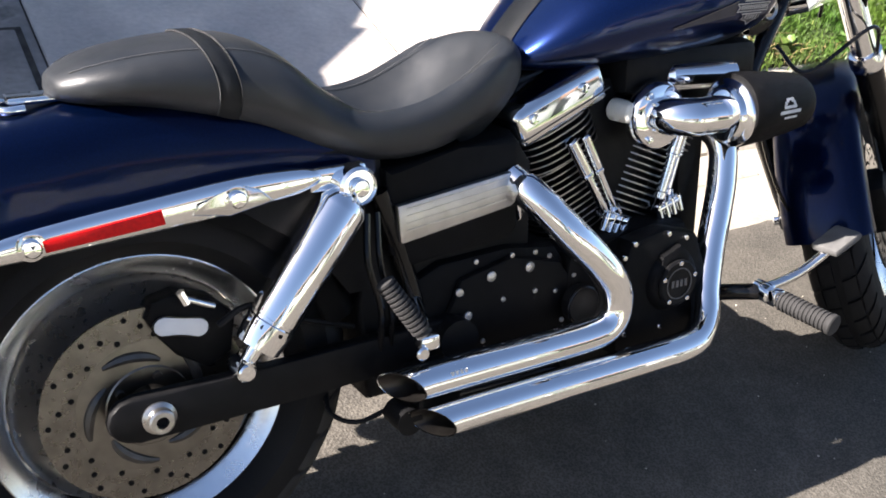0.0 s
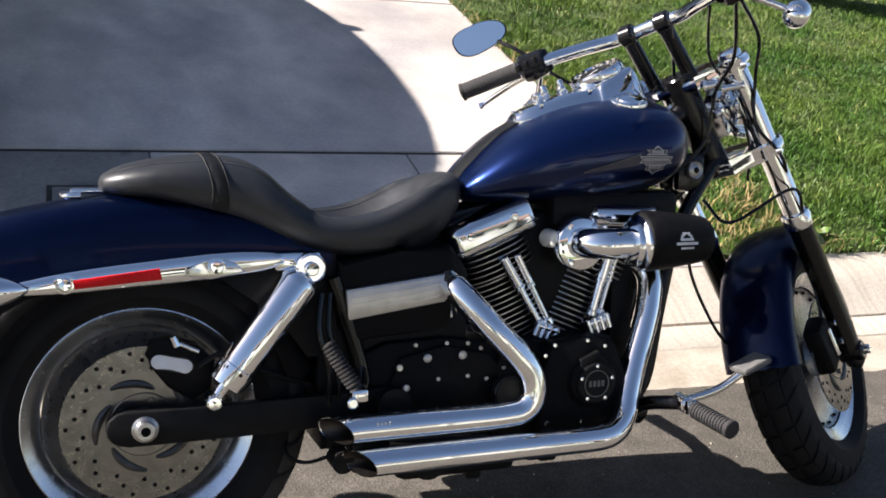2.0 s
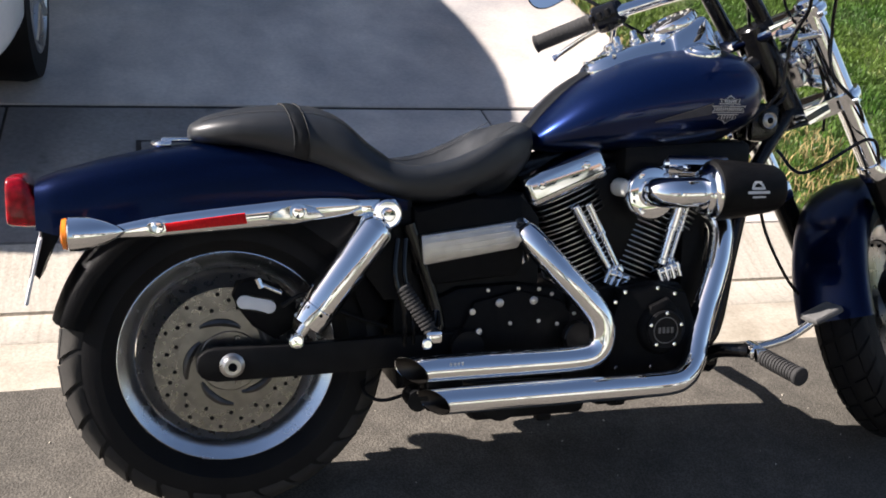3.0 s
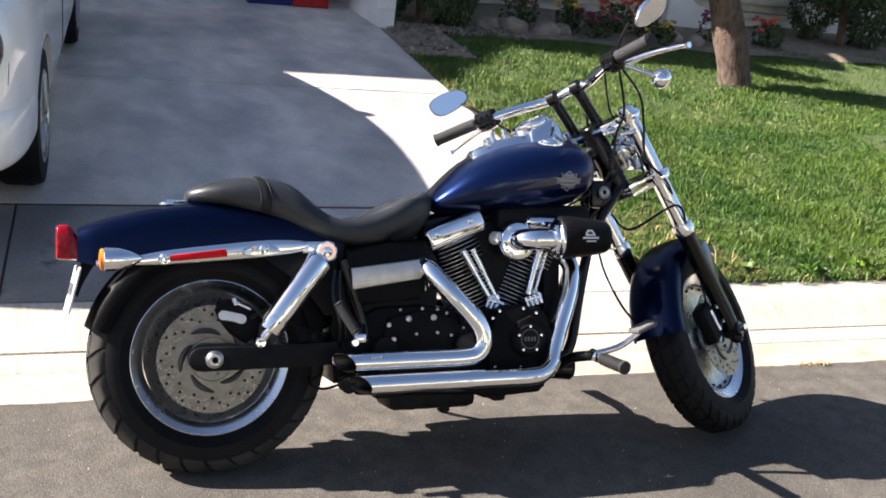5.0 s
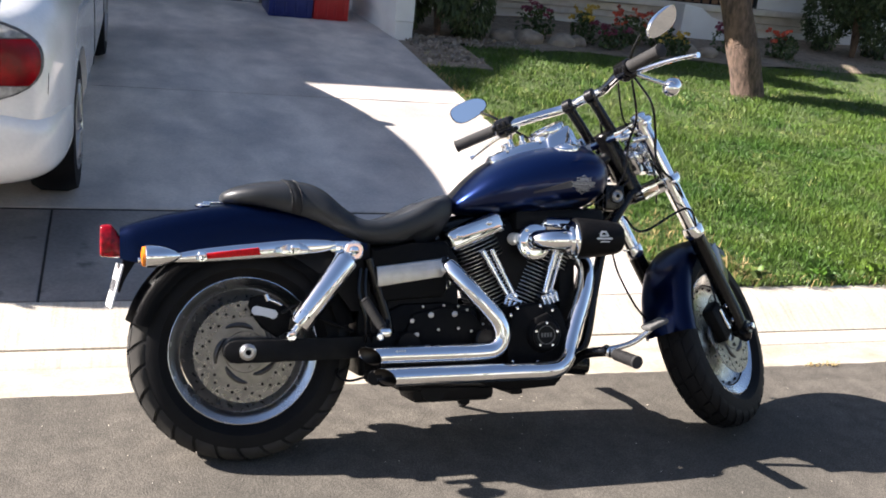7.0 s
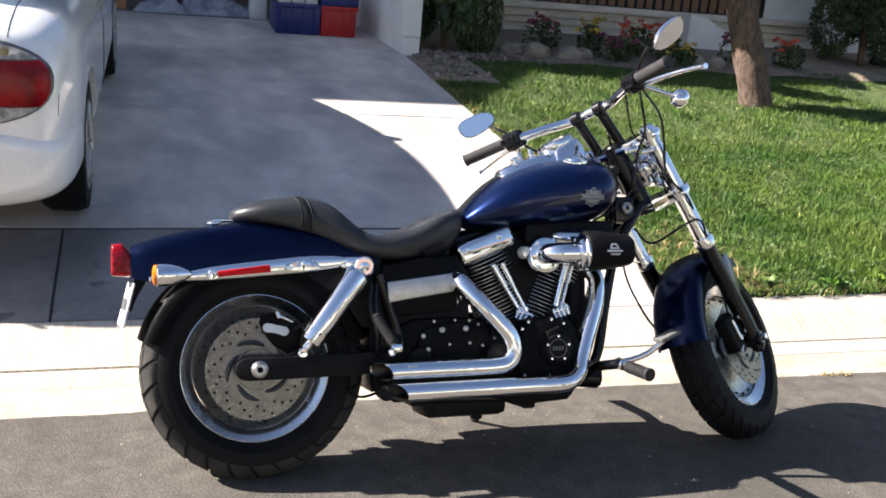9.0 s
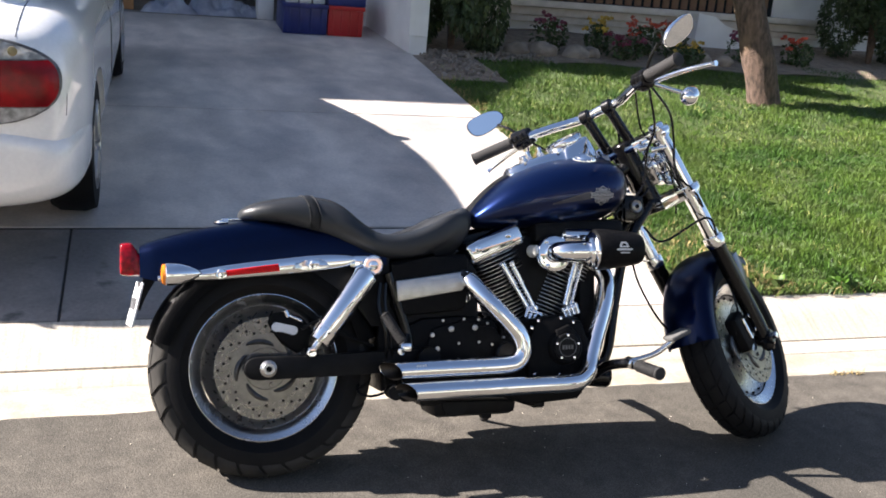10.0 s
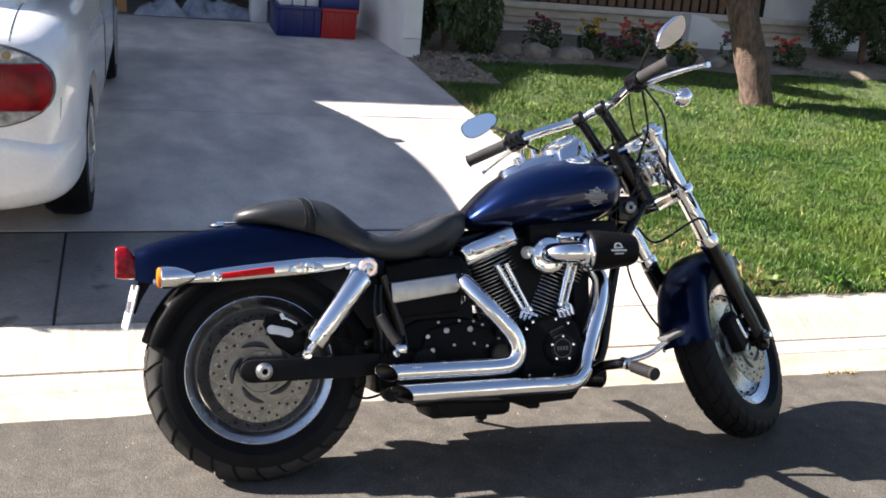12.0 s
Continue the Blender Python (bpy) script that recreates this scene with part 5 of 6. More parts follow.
for s in (-1, 1):
    bm = B()
    mc = Matrix.Translation((1.027, s * .1, .955)) @ Matrix.Rotation(radians(-s * 20), 4, "X") @ Matrix.Rotation(radians(-7), 4, "Y")
    lathe(bm, [(.04, -.008), (.0415, .002), (.0395, .009), (.034, .0125), (.031, .0115), (.029, .015), (.012, .019), (0, .0195)], mc, 36)
    part("filler_cap", bm, CHROME, tank, "chrome filler cap")
bolts("console_screw", [(.805, -.02, .93), (.805, .02, .93), (.845, -.042, .946), (.845, .042, .946), (.955, -.056, .98), (.955, .056, .98)], .0055, .006, CHROME, tank, axis=Z, seg=8)
for x, y, r, h in ((.862, .012, .013, .02), (.89, .03, .009, .028), (.92, .008, .011, .016), (.935, .036, .008, .03)):
    bm = B()
    lathe(bm, [(r * 1.25, -.006), (r * 1.25, .004), (r, .006), (r, h - .004), (r * .7, h), (0, h)], Matrix.Translation((x, y, np.interp(x, (.83, .9, .968), (.945, .972, .99)))) @ Matrix.Rotation(radians(-22), 4, "Y"), 20)
    part("console_knob", bm, CHROME, con, "chrome knob")
# emblem: shield with a bar across, and a grey tapering stripe
for s in (-1, 1):
    bm = B()

    def on_tank(pts, lift):
        return [bm.verts.new((x, tank_side(x, z, s) + s * lift, z)) for x, z in pts]

    ex, ez = 1.045, .836
    RINGS = ([(-.043, .007), (-.037, .0), (-.042, -.008), (-.01, -.0075), (.01, -.0075), (.042, -.008), (.037, 0), (.043, .007), (.01, .0075), (-.01, .0075)],
             [(-.028, .01), (.028, .01), (.022, .0145), (.027, .021), (.012, .021), (0, .03), (-.012, .021), (-.027, .021), (-.022, .0145)],
             [(-.028, -.01), (-.022, -.0155), (-.025, -.021), (-.01, -.024), (0, -.032), (.01, -.024), (.025, -.021), (.022, -.0155), (.028, -.01)])
    for ring in RINGS:
        bm.faces.new(on_tank([(ex + a, ez + b) for a, b in ring], .0018))
    shield = part("emblem", bm, DARK_GLASS_STRIPE, tank, "dark shield emblem with silver outlines")
    bm = B()
    for ring in RINGS:  # outlines
        cb = sum(b for a, b in ring) / len(ring)
        outer = on_tank([(ex + a, ez + b) for a, b in ring], .0026)
        inner = on_tank([(ex + a * .93, ez + cb + (b - cb) * .76) for a, b in ring], .0026)
        for k in range(len(ring)):
            bm.faces.new((outer[k], outer[k - 1], inner[k - 1], inner[k]))
    for row, n, x0, x1, h in ((0, 13, -.031, .031, .0036), (.0165, 6, -.013, .013, .0034), (-.0155, 5, -.014, .014, .005)):
        for k in range(n):
            a = x0 + (x1 - x0) * k / (n - 1)
            bm.faces.new(on_tank([(ex + a - .0015, ez + row - h), (ex + a + .0015, ez + row - h), (ex + a + .0015, ez + row + h), (ex + a - .0015, ez + row + h)], .0026))
    part("emblem_outline", bm, SILVER_MARK, shield)
    bm = B()
    n = 14
    up = on_tank([(ex - .04 - .125 * k / n, ez + .012 - .035 * (k / n) - .004 * (k / n)) for k in range(n + 1)], .0014)
    dn = on_tank([(ex - .04 - .125 * k / n, ez - .012 - .019 * (k / n)) for k in range(n + 1)], .0014)
    for k in range(n):
        bm.faces.new((up[k], up[k + 1], dn[k + 1], dn[k]))
    part("tank_stripe", bm, DARK_GLASS_STRIPE, tank)
    bm = B()
    edge = on_tank([(ex - .04 - .125 * k / n, ez + .012 - .039 * (k / n)) for k in range(n + 1)], .002)
    below = on_tank([(ex - .04 - .125 * k / n, ez + .0105 - .0385 * (k / n)) for k in range(n + 1)], .002)
    for k in range(n):
        bm.faces.new((edge[k], edge[k + 1], below[k + 1], below[k]))
    part("stripe_edge", bm, BADGE_GREY, tank)

# frame
bm = B()
rod(bm, S(0, 0, .02), S(0, 0, -.24), .036, seg=24, bevel=.004)
for s in (-1, 1):
    sweep(bm, spline([S(0, 0, -.2) + Vector((0, s * .02, 0)), (1.203, s * .05, .68), (1.152, s * .06, .5), (1.115, s * .07, .33), (1.07, s * .07, .285), (.95, s * .09, .25), (.6, s * .1, .24), (.46, s * .11, .27), (.42, s * .11, .42), (.36, s * .12, .6)], 6), .0165, 12)
sweep(bm, spline([S(0, 0, -.06), (1.0, 0, .8), (.7, 0, .72), (.45, 0, .66)], 5), .022, 12)
for s in (-1, 1):
    box(bm, (1.237, s * .03, .803), (.075, .03, .09), .012, )
frame_ = part("frame", bm, GLOSS_BLACK, bike, "black tubular frame")
bm = B()
lathe(bm, [(.006, .0), (.021, .0), (.022, .006), (.019, .012), (.015, .009), (.012, .012), (.006, .014)], Matrix.Translation((1.238, -.046, .809)) @ Matrix.Rotation(radians(90), 4, "X"), 28)
part("fork_stop", bm, ALLOY, frame_)
bolts("fork_stop_bolt", [(1.238, -.057, .809)], .0075, .005, BLACK, frame_, seg=6)

# side cover and electrical box
bm = B()
plate(bm, [(.372, .5), (.368, .632), (.5, .648), (.605, .655), (.618, .64), (.612, .5), (.595, .482), (.4, .468)], -.128, .12, .012)
sc = part("side_cover", bm, WRINKLE, bike, "black side cover box")
bm = B()
plate(bm, [(.386, .518), (.382, .576), (.588, .601), (.594, .594), (.597, .55), (.59, .543), (.39, .514)], -.141, -.126, .005)
pn = part("side_panel", bm, BRUSHED, sc, "brushed aluminium panel")
bm = B()
for k in range(4):
    z = .0115 * k
    plate(bm, [(.397, .534 + z), (.397, .5365 + z), (.578, .558 + z), (.578, .5555 + z)], -.1418, -.1405, 0)
part("panel_rib", bm, BRUSHED, pn)
bm = B()
plate(bm, [(.6, .5), (.605, .57), (.625, .56), (.625, .51)], -.12, -.1, .004)
part("cover_tab", bm, CHROME, sc)

bm = B()
plate(bm, [(.345, .24), (.335, .4), (.34, .62), (.42, .65), (.62, .655), (.66, .6), (.66, .45), (.6, .3), (.5, .24)], -.1, .11, .015)
part("battery_tray", bm, BLACK, bike)
bm = B()
box(bm, (.845, .0, .6), (.17, .13, .24), .02)
part("intake_manifold", bm, BLACK, bike)
bm = B()
box(bm, (1.01, .0, .725), (.32, .2, .08), .02)
part("coil_cover", bm, BLACK, bike)
bm = B()
box(bm, (1.045, .0, .48), (.06, .15, .25), .012)
part("regulator", bm, BLACK, bike)

# engine
K = Vector((.856, 0, .322))
bm = B()
plate(bm, [(.72, .21), (.7, .33), (.72, .43), (.79, .45), (.845, .445), (.9, .455), (.985, .45), (1.03, .38), (1.03, .25), (.98, .19), (.8, .18)], -.135, .13, .014)
eng = part("crankcase", bm, WRINKLE, bike, "wrinkle-black crankcase")
bm = B()
plate(bm, [(.795, .24), (.79, .36), (.82, .45), (.9, .462), (.975, .44), (1.0, .38), (1.005, .3), (.97, .235), (.88, .22)], -.176, -.13, .012)
part("cam_cover", bm, WRINKLE, eng)
bm = B()
mc = Matrix.Translation((.916, -.174, .362)) @ Matrix.Rotation(radians(90), 4, "X")
lathe(bm, [(.062, -.03), (.06, 0), (.052, .012), (.046, .016)], mc, 40)
plate(bm, [(.872, .36), (.882, .415), (.925, .432), (.95, .41), (.95, .37)], -.19, -.16, .01)
tc = part("timer_cover", bm, WRINKLE, eng)
bm = B()
lathe(bm, [(.043, .014), (.0435, .021), (.04, .024), (.03, .024), (.029, .0225), (0, .0225)], mc, 36)
part("timer_badge", bm, BLACK, tc, "round black badge")
bm = B()
lathe(bm, [(.0295, .0225), (.0295, .0245), (.0275, .0245), (.0275, .0225)], mc, 36, closed=True)
for k in range(4):
    box(bm, (-.015 + .01 * k, 0, .0235), (.006, .013, .0016), 0, mc)
part("badge_mark", bm, BADGE_GREY, tc)
bolts("timer_bolt", [(.916 + .038 * math.cos(a), -.196, .362 + .038 * math.sin(a)) for a in (0.3, 1.55, 2.8, 4.1, 5.3)], .0045, .004, CHROME, tc, seg=6)
bolts("case_bolt", [(.825, -.174, .446), (.803, -.174, .425), (.902, -.174, .452), (.944, -.174, .438), (.894, -.176, .277), (.81, -.176, .28), (.985, -.176, .3)], .0052, .006, CHROME, eng, seg=6)

for sgn, who in ((-1, "rear"), (1, "front")):
    ang = radians(22.5) * sgn
    ml = Matrix.Translation(K + Vector((0, .0, 0))) @ Matrix.Rotation(ang, 4, "Y")
    bm = B()
    rod(bm, ml @ Vector((0, 0, .1)), ml @ Vector((0, 0, .34)), .058, seg=36)
    cyl = part("cylinder", bm, BLACK, eng, "black finned cylinder with bright fin edges")
    # fins: rounded square plates with polished rims
    fb = B()
    ring = []
    for i in range(40):
        a = 2 * math.pi * i / 40
        c, q = math.cos(a), math.sin(a)
        ring.append((.079 * math.copysign(abs(c) ** .7, c), .076 * math.copysign(abs(q) ** .7, q)))
    join_grid(fb, [[(x * k, y * k, z) for x, y in ring] for k, z in ((.97, -.0016), (1.0, -.0009), (1.0, .0009), (.97, .0016))])
    first = part("cooling_fin", fb, FIN, cyl)
    first.matrix_basis = ml @ Matrix.Translation((0, 0, .14))
    ib = B()
    join_grid(ib, [[(x * k, y * k, z) for x, y in ring] for k, z in ((.95, -.0027), (.988, -.0024), (.988, .0024), (.95, .0027))])
    inner = part("fin_face", ib, BLACK, cyl)
    inner.matrix_basis = ml @ Matrix.Translation((0, 0, .14))
    for k in range(1, 18):
        z = .14 + .0125 * k
        sx, sy = (1.0, 1.0) if k < 12 else (1.15, 1.22)
        mm = ml @ Matrix.Translation((.004 if k > 11 else 0, 0, z)) @ Matrix.Diagonal((sx, sy, 1, 1))
        again(first, mm)
        again(inner, mm)
    # head and rocker box
    bm = B()
    box(bm, (0, 0, .335), (.13, .14, .06), .01, ml)
    part("cylinder_head", bm, BLACK, cyl)
    bm = B()
    box(bm, (.012, 0, .3885), (.198, .2, .072), .018, ml, 4)
    rk = part("rocker_cover", bm, SATIN, cyl, "chrome rocker cover")
    bm = B()
    box(bm, (.012, 0, .372), (.1965, .2015, .003), .001, ml)
    part("rocker_seam", bm, CARRIER_DARK, rk)
    bolts("rocker_bolt", [ml @ Vector((-.05, -.098, .398)), ml @ Vector((.06, -.098, .398))], .009, .008, CHROME, rk, axis=-Y, seg=6)
# pushrod tubes and lifter blocks
for a, b, r in (((.735, -.1, .625), (.83, -.092, .474), .0112), ((.768, -.096, .63), (.852, -.088, .478), .0095), ((.99, -.1, .63), (.957, -.09, .492), .0135), ((1.018, -.082, .62), (.983, -.08, .492), .0085)):
    bm = B()
    a, b = Vector(a), Vector(b)
    rod(bm, a, a.lerp(b, .42), r, seg=20, bevel=.002)
    rod(bm, a.lerp(b, .4), b, r * .72, r * .76, 20)
    rod(bm, a.lerp(b, .42), a.lerp(b, .46), r * 1.12, seg=20, bevel=.001)
    rod(bm, a.lerp(b, .93), a.lerp(b, 1.03), .0125, seg=20, bevel=.002)
    part("pushrod_tube", bm, CHROME, eng, "chrome pushrod tube")
for x, z, t in ((.842, .463, 22), (.968, .474, -18)):
    bm = B()
    ml = Matrix.Translation((x, -.09, z)) @ Matrix.Rotation(radians(t), 4, "Y")
    box(bm, (0, 0, .004), (.06, .038, .012), .004, ml)
    blk = part("lifter_block", bm, CHROME, eng, "chrome lifter block")
    bm = B()
    for sx in (-.024, -.008, .008, .024):
        rod(bm, ml @ Vector((sx, -.012, .014)), ml @ Vector((sx, -.014, -.022)), .0068, seg=12, bevel=.002)
    part("lifter_stud", bm, CHROME, blk)
# gearbox and inner covers
bm = B()
plate(bm, [(.4, .3), (.4, .43), (.47, .46), (.6, .465), (.7, .45), (.735, .4), (.765, .33), (.74, .27), (.55, .25), (.44, .26)], -.118, .12, .014)
gb = part("gearbox", bm, WRINKLE, bike, "black gearbox casing")
bm = B()
plate(bm, [(.5, .3), (.47, .36), (.5, .43), (.6, .452), (.7, .425), (.74, .37), (.735, .3), (.6, .285)], -.132, -.116, .008)
part("gearbox_cover", bm, WRINKLE, gb)
bm = B()
lathe(bm, [(.034, -.01), (.034, .01), (.031, .0125), (.028, .011), (.0, .011)], Matrix.Translation((.731, -.15, .347)) @ Matrix.Rotation(radians(90), 4, "X"), 36)
part("oil_cap", bm, BLACK, gb)
bm = B()
lathe(bm, [(.0345, .008), (.0352, .011), (.0325, .0128), (.0325, .011)], Matrix.Translation((.731, -.15, .347)) @ Matrix.Rotation(radians(90), 4, "X"), 36, closed=True)
part("oil_cap_ring", bm, GLOSS_BLACK, gb)
bolts("gearbox_bolt", [(.557, -.13, .426), (.634, -.13, .428)], .009, .005, BRUSHED, gb, seg=12)
bolts("gearbox_bolt", [(.599, -.129, .455), (.646, -.129, .452), (.675, -.13, .44), (.535, -.118, .452), (.581, -.131, .381), (.646, -.131, .383), (.689, -.131, .374), (.728, -.131, .395), (.541, -.131, .314), (.705, -.131, .316)], .0045, .004, BRUSHED, gb, seg=6)
bolts("gearbox_bolt", [(.511, -.131, .367), (.493, -.131, .353), (.498, -.126, .409)], .0075, .006, BRUSHED, gb, seg=10)
bm = B()
rod(bm, (.58, -.09, .192), (.58, .09, .192), .042, seg=20)
box(bm, (.65, 0, .19), (.28, .17, .088), .024)
box(bm, (.69, -.06, .15), (.035, .03, .03), .006)
box(bm, (.5, -.03, .215), (.08, .16, .05), .012)
box(bm, (.86, -.03, .19), (.045, .13, .056), .01)
part("oil_pan", bm, BLACK, bike)
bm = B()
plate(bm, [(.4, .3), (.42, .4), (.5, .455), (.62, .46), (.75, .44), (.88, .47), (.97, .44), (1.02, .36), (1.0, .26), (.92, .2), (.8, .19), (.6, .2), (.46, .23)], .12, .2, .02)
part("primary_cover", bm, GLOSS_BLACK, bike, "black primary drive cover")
for y in (-.105, .105):
    bm = B()
    sweep(bm, [(.5, y, .215), (.75, y, .205), (1.0, y, .215)], .014, 10)
    part("frame_rail", bm, GLOSS_BLACK, bike)
bm = B()
lathe(bm, [(.03, 0), (.038, .006), (.038, .09), (.03, .1), (.0, .1)], axis_frame((1.05, 0, .25), (1.16, -.02, .24)), 28)
part("oil_filter", bm, GLOSS_BLACK, bike)

# exhaust: two chrome pipes with slash-cut tips


def exhaust(name, line, r, cut, label):
    full = spline(line, 10)
    e, d = full[-1], (full[-1] - full[-2]).normalized()
    pts_ = [p for p in full if (p - e).length > r * cut * 1.1] + [e]
    bm = B()
    sweep(bm, pts_, [r * .88 if i < 6 else r for i in range(len(pts_))], 40, cap=False)
    # slash the open end so that its mouth looks outward
    for v in bm.verts:
        if (v.co - e).length < r * 1.2:
            v.co += d * ((e - v.co).dot(Vector((0, .9, .43)))) * -cut
    ex = part(name, bm, CHROME, bike, label)
    bm = B()
    sweep(bm, pts_[-14:], r * .93, 40, cap=False)
    for v in bm.verts:
        if (v.co - e).length < r * 1.2:
            v.co += d * ((e - v.co).dot(Vector((0, .9, .43)))) * -cut
    part("liner", bm, SOOTY, ex)
    bm = B()
    sweep(bm, [p for p in full[-40:] if (p - e).length > .1] + [e - d * .085], r * .86, 24)
    part("baffle", bm, FLAT_BLACK, ex)
    return ex


PA = [(.6, -.12, .585), (.618, -.165, .56), (.665, -.2, .502), (.722, -.212, .44), (.753, -.213, .395), (.757, -.213, .352), (.735, -.213, .324), (.69, -.213, .317), (.6, -.213, .316), (.45, -.212, .3155), (.345, -.212, .315)]
PB = [(1.03, -.03, .635), (1.075, -.06, .618), (1.1, -.092, .572), (1.09, -.112, .51), (1.066, -.13, .45), (1.036, -.15, .39), (1.003, -.178, .325), (.982, -.202, .29), (.95, -.224, .266), (.905, -.235, .257), (.8, -.238, .257), (.6, -.236, .256), (.45, -.235, .255), (.385, -.235, .2545)]
ea = exhaust("exhaust_pipe", PA, .0285, 1.0, "chrome upper exhaust pipe with a slash-cut tip")
exhaust("exhaust_pipe", PB, .0275, 1.0, "chrome lower exhaust pipe with a slash-cut tip")
bm = B()
for k in range(4):
    box(bm, (.42 + .008 * k, -.2365, .3285), (.004, .003, .008), 0)
part("pipe_mark", bm, WHITE_MARK, ea)
bm = B()
box(bm, (.42, -.17, .27), (.08, .06, .1), .01)
rod(bm, (.36, -.16, .25), (.36, -.21, .25), .022, seg=16)
sweep(bm, spline([(.36, -.15, .25), (.3, -.14, .235), (.27, -.1, .25), (.3, -.05, .3)], 5), .004, 8)
part("exhaust_bracket", bm, BLACK, bike)

# air cleaner: chrome elbow, rings and black cone filter with a printed mark
bm = B()
EL = spline([(.9, -.07, .655), (.899, -.13, .656), (.908, -.165, .658), (.932, -.187, .659), (.965, -.193, .66), (.992, -.195, .66)], 6)
sweep(bm, EL, .0325, 32)
air = part("intake_elbow", bm, CHROME, bike, "polished chrome intake elbow")
bm = B()
lathe(bm, [(.03, 0), (.056, .0), (.0605, .006), (.061, .02), (.055, .029), (.042, .033)], Matrix.Translation((.904, -.105, .653)) @ Matrix.Rotation(radians(90), 4, "X"), 40)
part("backing_plate", bm, CHROME, air)
bolts("backing_bolt", [(.9 + .046 * math.cos(a), -.136, .655 + .046 * math.sin(a)) for a in (2.2, 4.2)], .007, .006, CHROME, air, seg=10)
bm = B()
rod(bm, (.852, -.07, .662), (.852, -.125, .662), .0205, .0185, 24, .004)
rod(bm, (.838, -.095, .662), (.88, -.1, .658), .016, seg=14)
part("breather_bolt", bm, IVORY, air, "ivory breather cap")
af = axis_frame((.985, -.195, .66), (1.15, -.2, .662))
bm = B()
lathe(bm, [(.036, -.004), (.046, -.002), (.05, .004), (.05, .01), (.054, .012), (.059, .016), (.06, .022), (.058, .03), (.05, .032)], af, 48)
part("clamp_ring", bm, CHROME, air)
bm = B()
lathe(bm, [(.05, .02), (.063, .023), (.0655, .032), (.063, .07), (.0535, .15), (.05, .17), (.045, .18), (.03, .184), (0, .185)], Matrix.Translation((0, 0, .004)) @ af, 40)
flt = part("cone_filter", bm, WRINKLE, air, "black cone air filter in a fabric sock")
bm = B()
MARK = [((0, -.004), (.056, .006)), ((.002, -.014), (.034, .004)), ((-.001, .0045), (.034, .005)), ((-.002, .0175), (.02, .004))]
MARK += [((.013 * math.cos(q) - .002, .006 + .011 * math.sin(q)), (.0065, .0055)) for q in (0.0, .5, 1.0, 2.1, 2.6, 3.14)]
for c, s in MARK:
    x, z = 1.085 + c[0], .668 + c[1]
    w, h = s[0] / 2, s[1] / 2
    grid = []
    for j in (0, 1):
        row = []
        for i in range(9):
            xx, zz = x - w + 2 * w * i / 8, z - h + 2 * h * j
            t = (xx - .985) / .165
            rr_ = np.interp((xx - .985), [.03, .07, .15], [.0655, .063, .0535]) + .0012
            cy, cz = -.195 - .005 * t, .664 + .002 * t
            row.append((xx, cy - math.sqrt(max(rr_ ** 2 - (zz - cz) ** 2, 1e-6)), zz))
        grid.append(row)
    join_grid(bm, grid, closed=False)
part("filter_print", bm, WHITE_MARK, flt, "white printed mark")
bm = B()
rod(bm, (.95, -.085, .712), (1.1, -.11, .708), .026, .024, 24, .008)
part("horn_cover", bm, CHROME, bike, "chrome horn cover behind the air filter")

# foot controls
bm = B()
sweep(bm, spline([(1.05, -.08, .25), (1.075, -.14, .29), (1.11, -.19, .303), (1.135, -.205, .303)], 6), .016, 14)
part("peg_bracket", bm, GLOSS_BLACK, bike)
bm = B()
rod(bm, (1.128, -.185, .307), (1.131, -.225, .303), .019, seg=20, bevel=.004)
rod(bm, (1.13, -.22, .303), (1.133, -.245, .3), .013, seg=14)
box(bm, (1.131, -.235, .302), (.03, .02, .03), .005)
mt = part("peg_mount", bm, CHROME, bike)
bm = B()
pa, pb = Vector((1.133, -.245, .3)), Vector((1.147, -.355, .286))
prof = [(.012, 0)]
n = (pb - pa).length
for k in range(13):
    z = .004 + (n - .012) * k / 12
    prof += [(.0195, z), (.0195, z + .0035), (.0172, z + .004), (.0172, z + .0055)]
lathe(bm, prof + [(.0205, n - .008), (.0205, n), (.018, n + .002), (0, n + .002)], axis_frame(pa, pb), 24)
part("foot_peg", bm, GRIP, mt, "ribbed rubber foot peg")
bm = B()
lathe(bm, prof + [(.0205, n - .008), (.0205, n), (.018, n + .002), (0, n + .002)], axis_frame((1.133, .245, .3), (1.147, .355, .286)), 24)
part("foot_peg", bm, GRIP, mt, "ribbed rubber foot peg")
bm = B()
sweep(bm, spline([(1.05, .08, .25), (1.075, .14, .29), (1.11, .19, .303), (1.133, .25, .3)], 6), .016, 14)
part("peg_bracket", bm, GLOSS_BLACK, bike)
bm = B()
sweep(bm, spline([(1.118, -.205, .312), (1.16, -.212, .318), (1.21, -.222, .335), (1.25, -.236, .366), (1.265, -.243, .383)], 6), .0095, 12)
bp = part("brake_pedal", bm, POLISHED, bike, "polished brake pedal arm")
bm = B()
box(bm, (0, 0, 0), (.075, .06, .016), .006, Matrix.Translation((1.272, -.245, .392)) @ Matrix.Rotation(radians(-22), 4, "Y"))
part("pedal_pad", bm, WORN_RUBBER, bp)
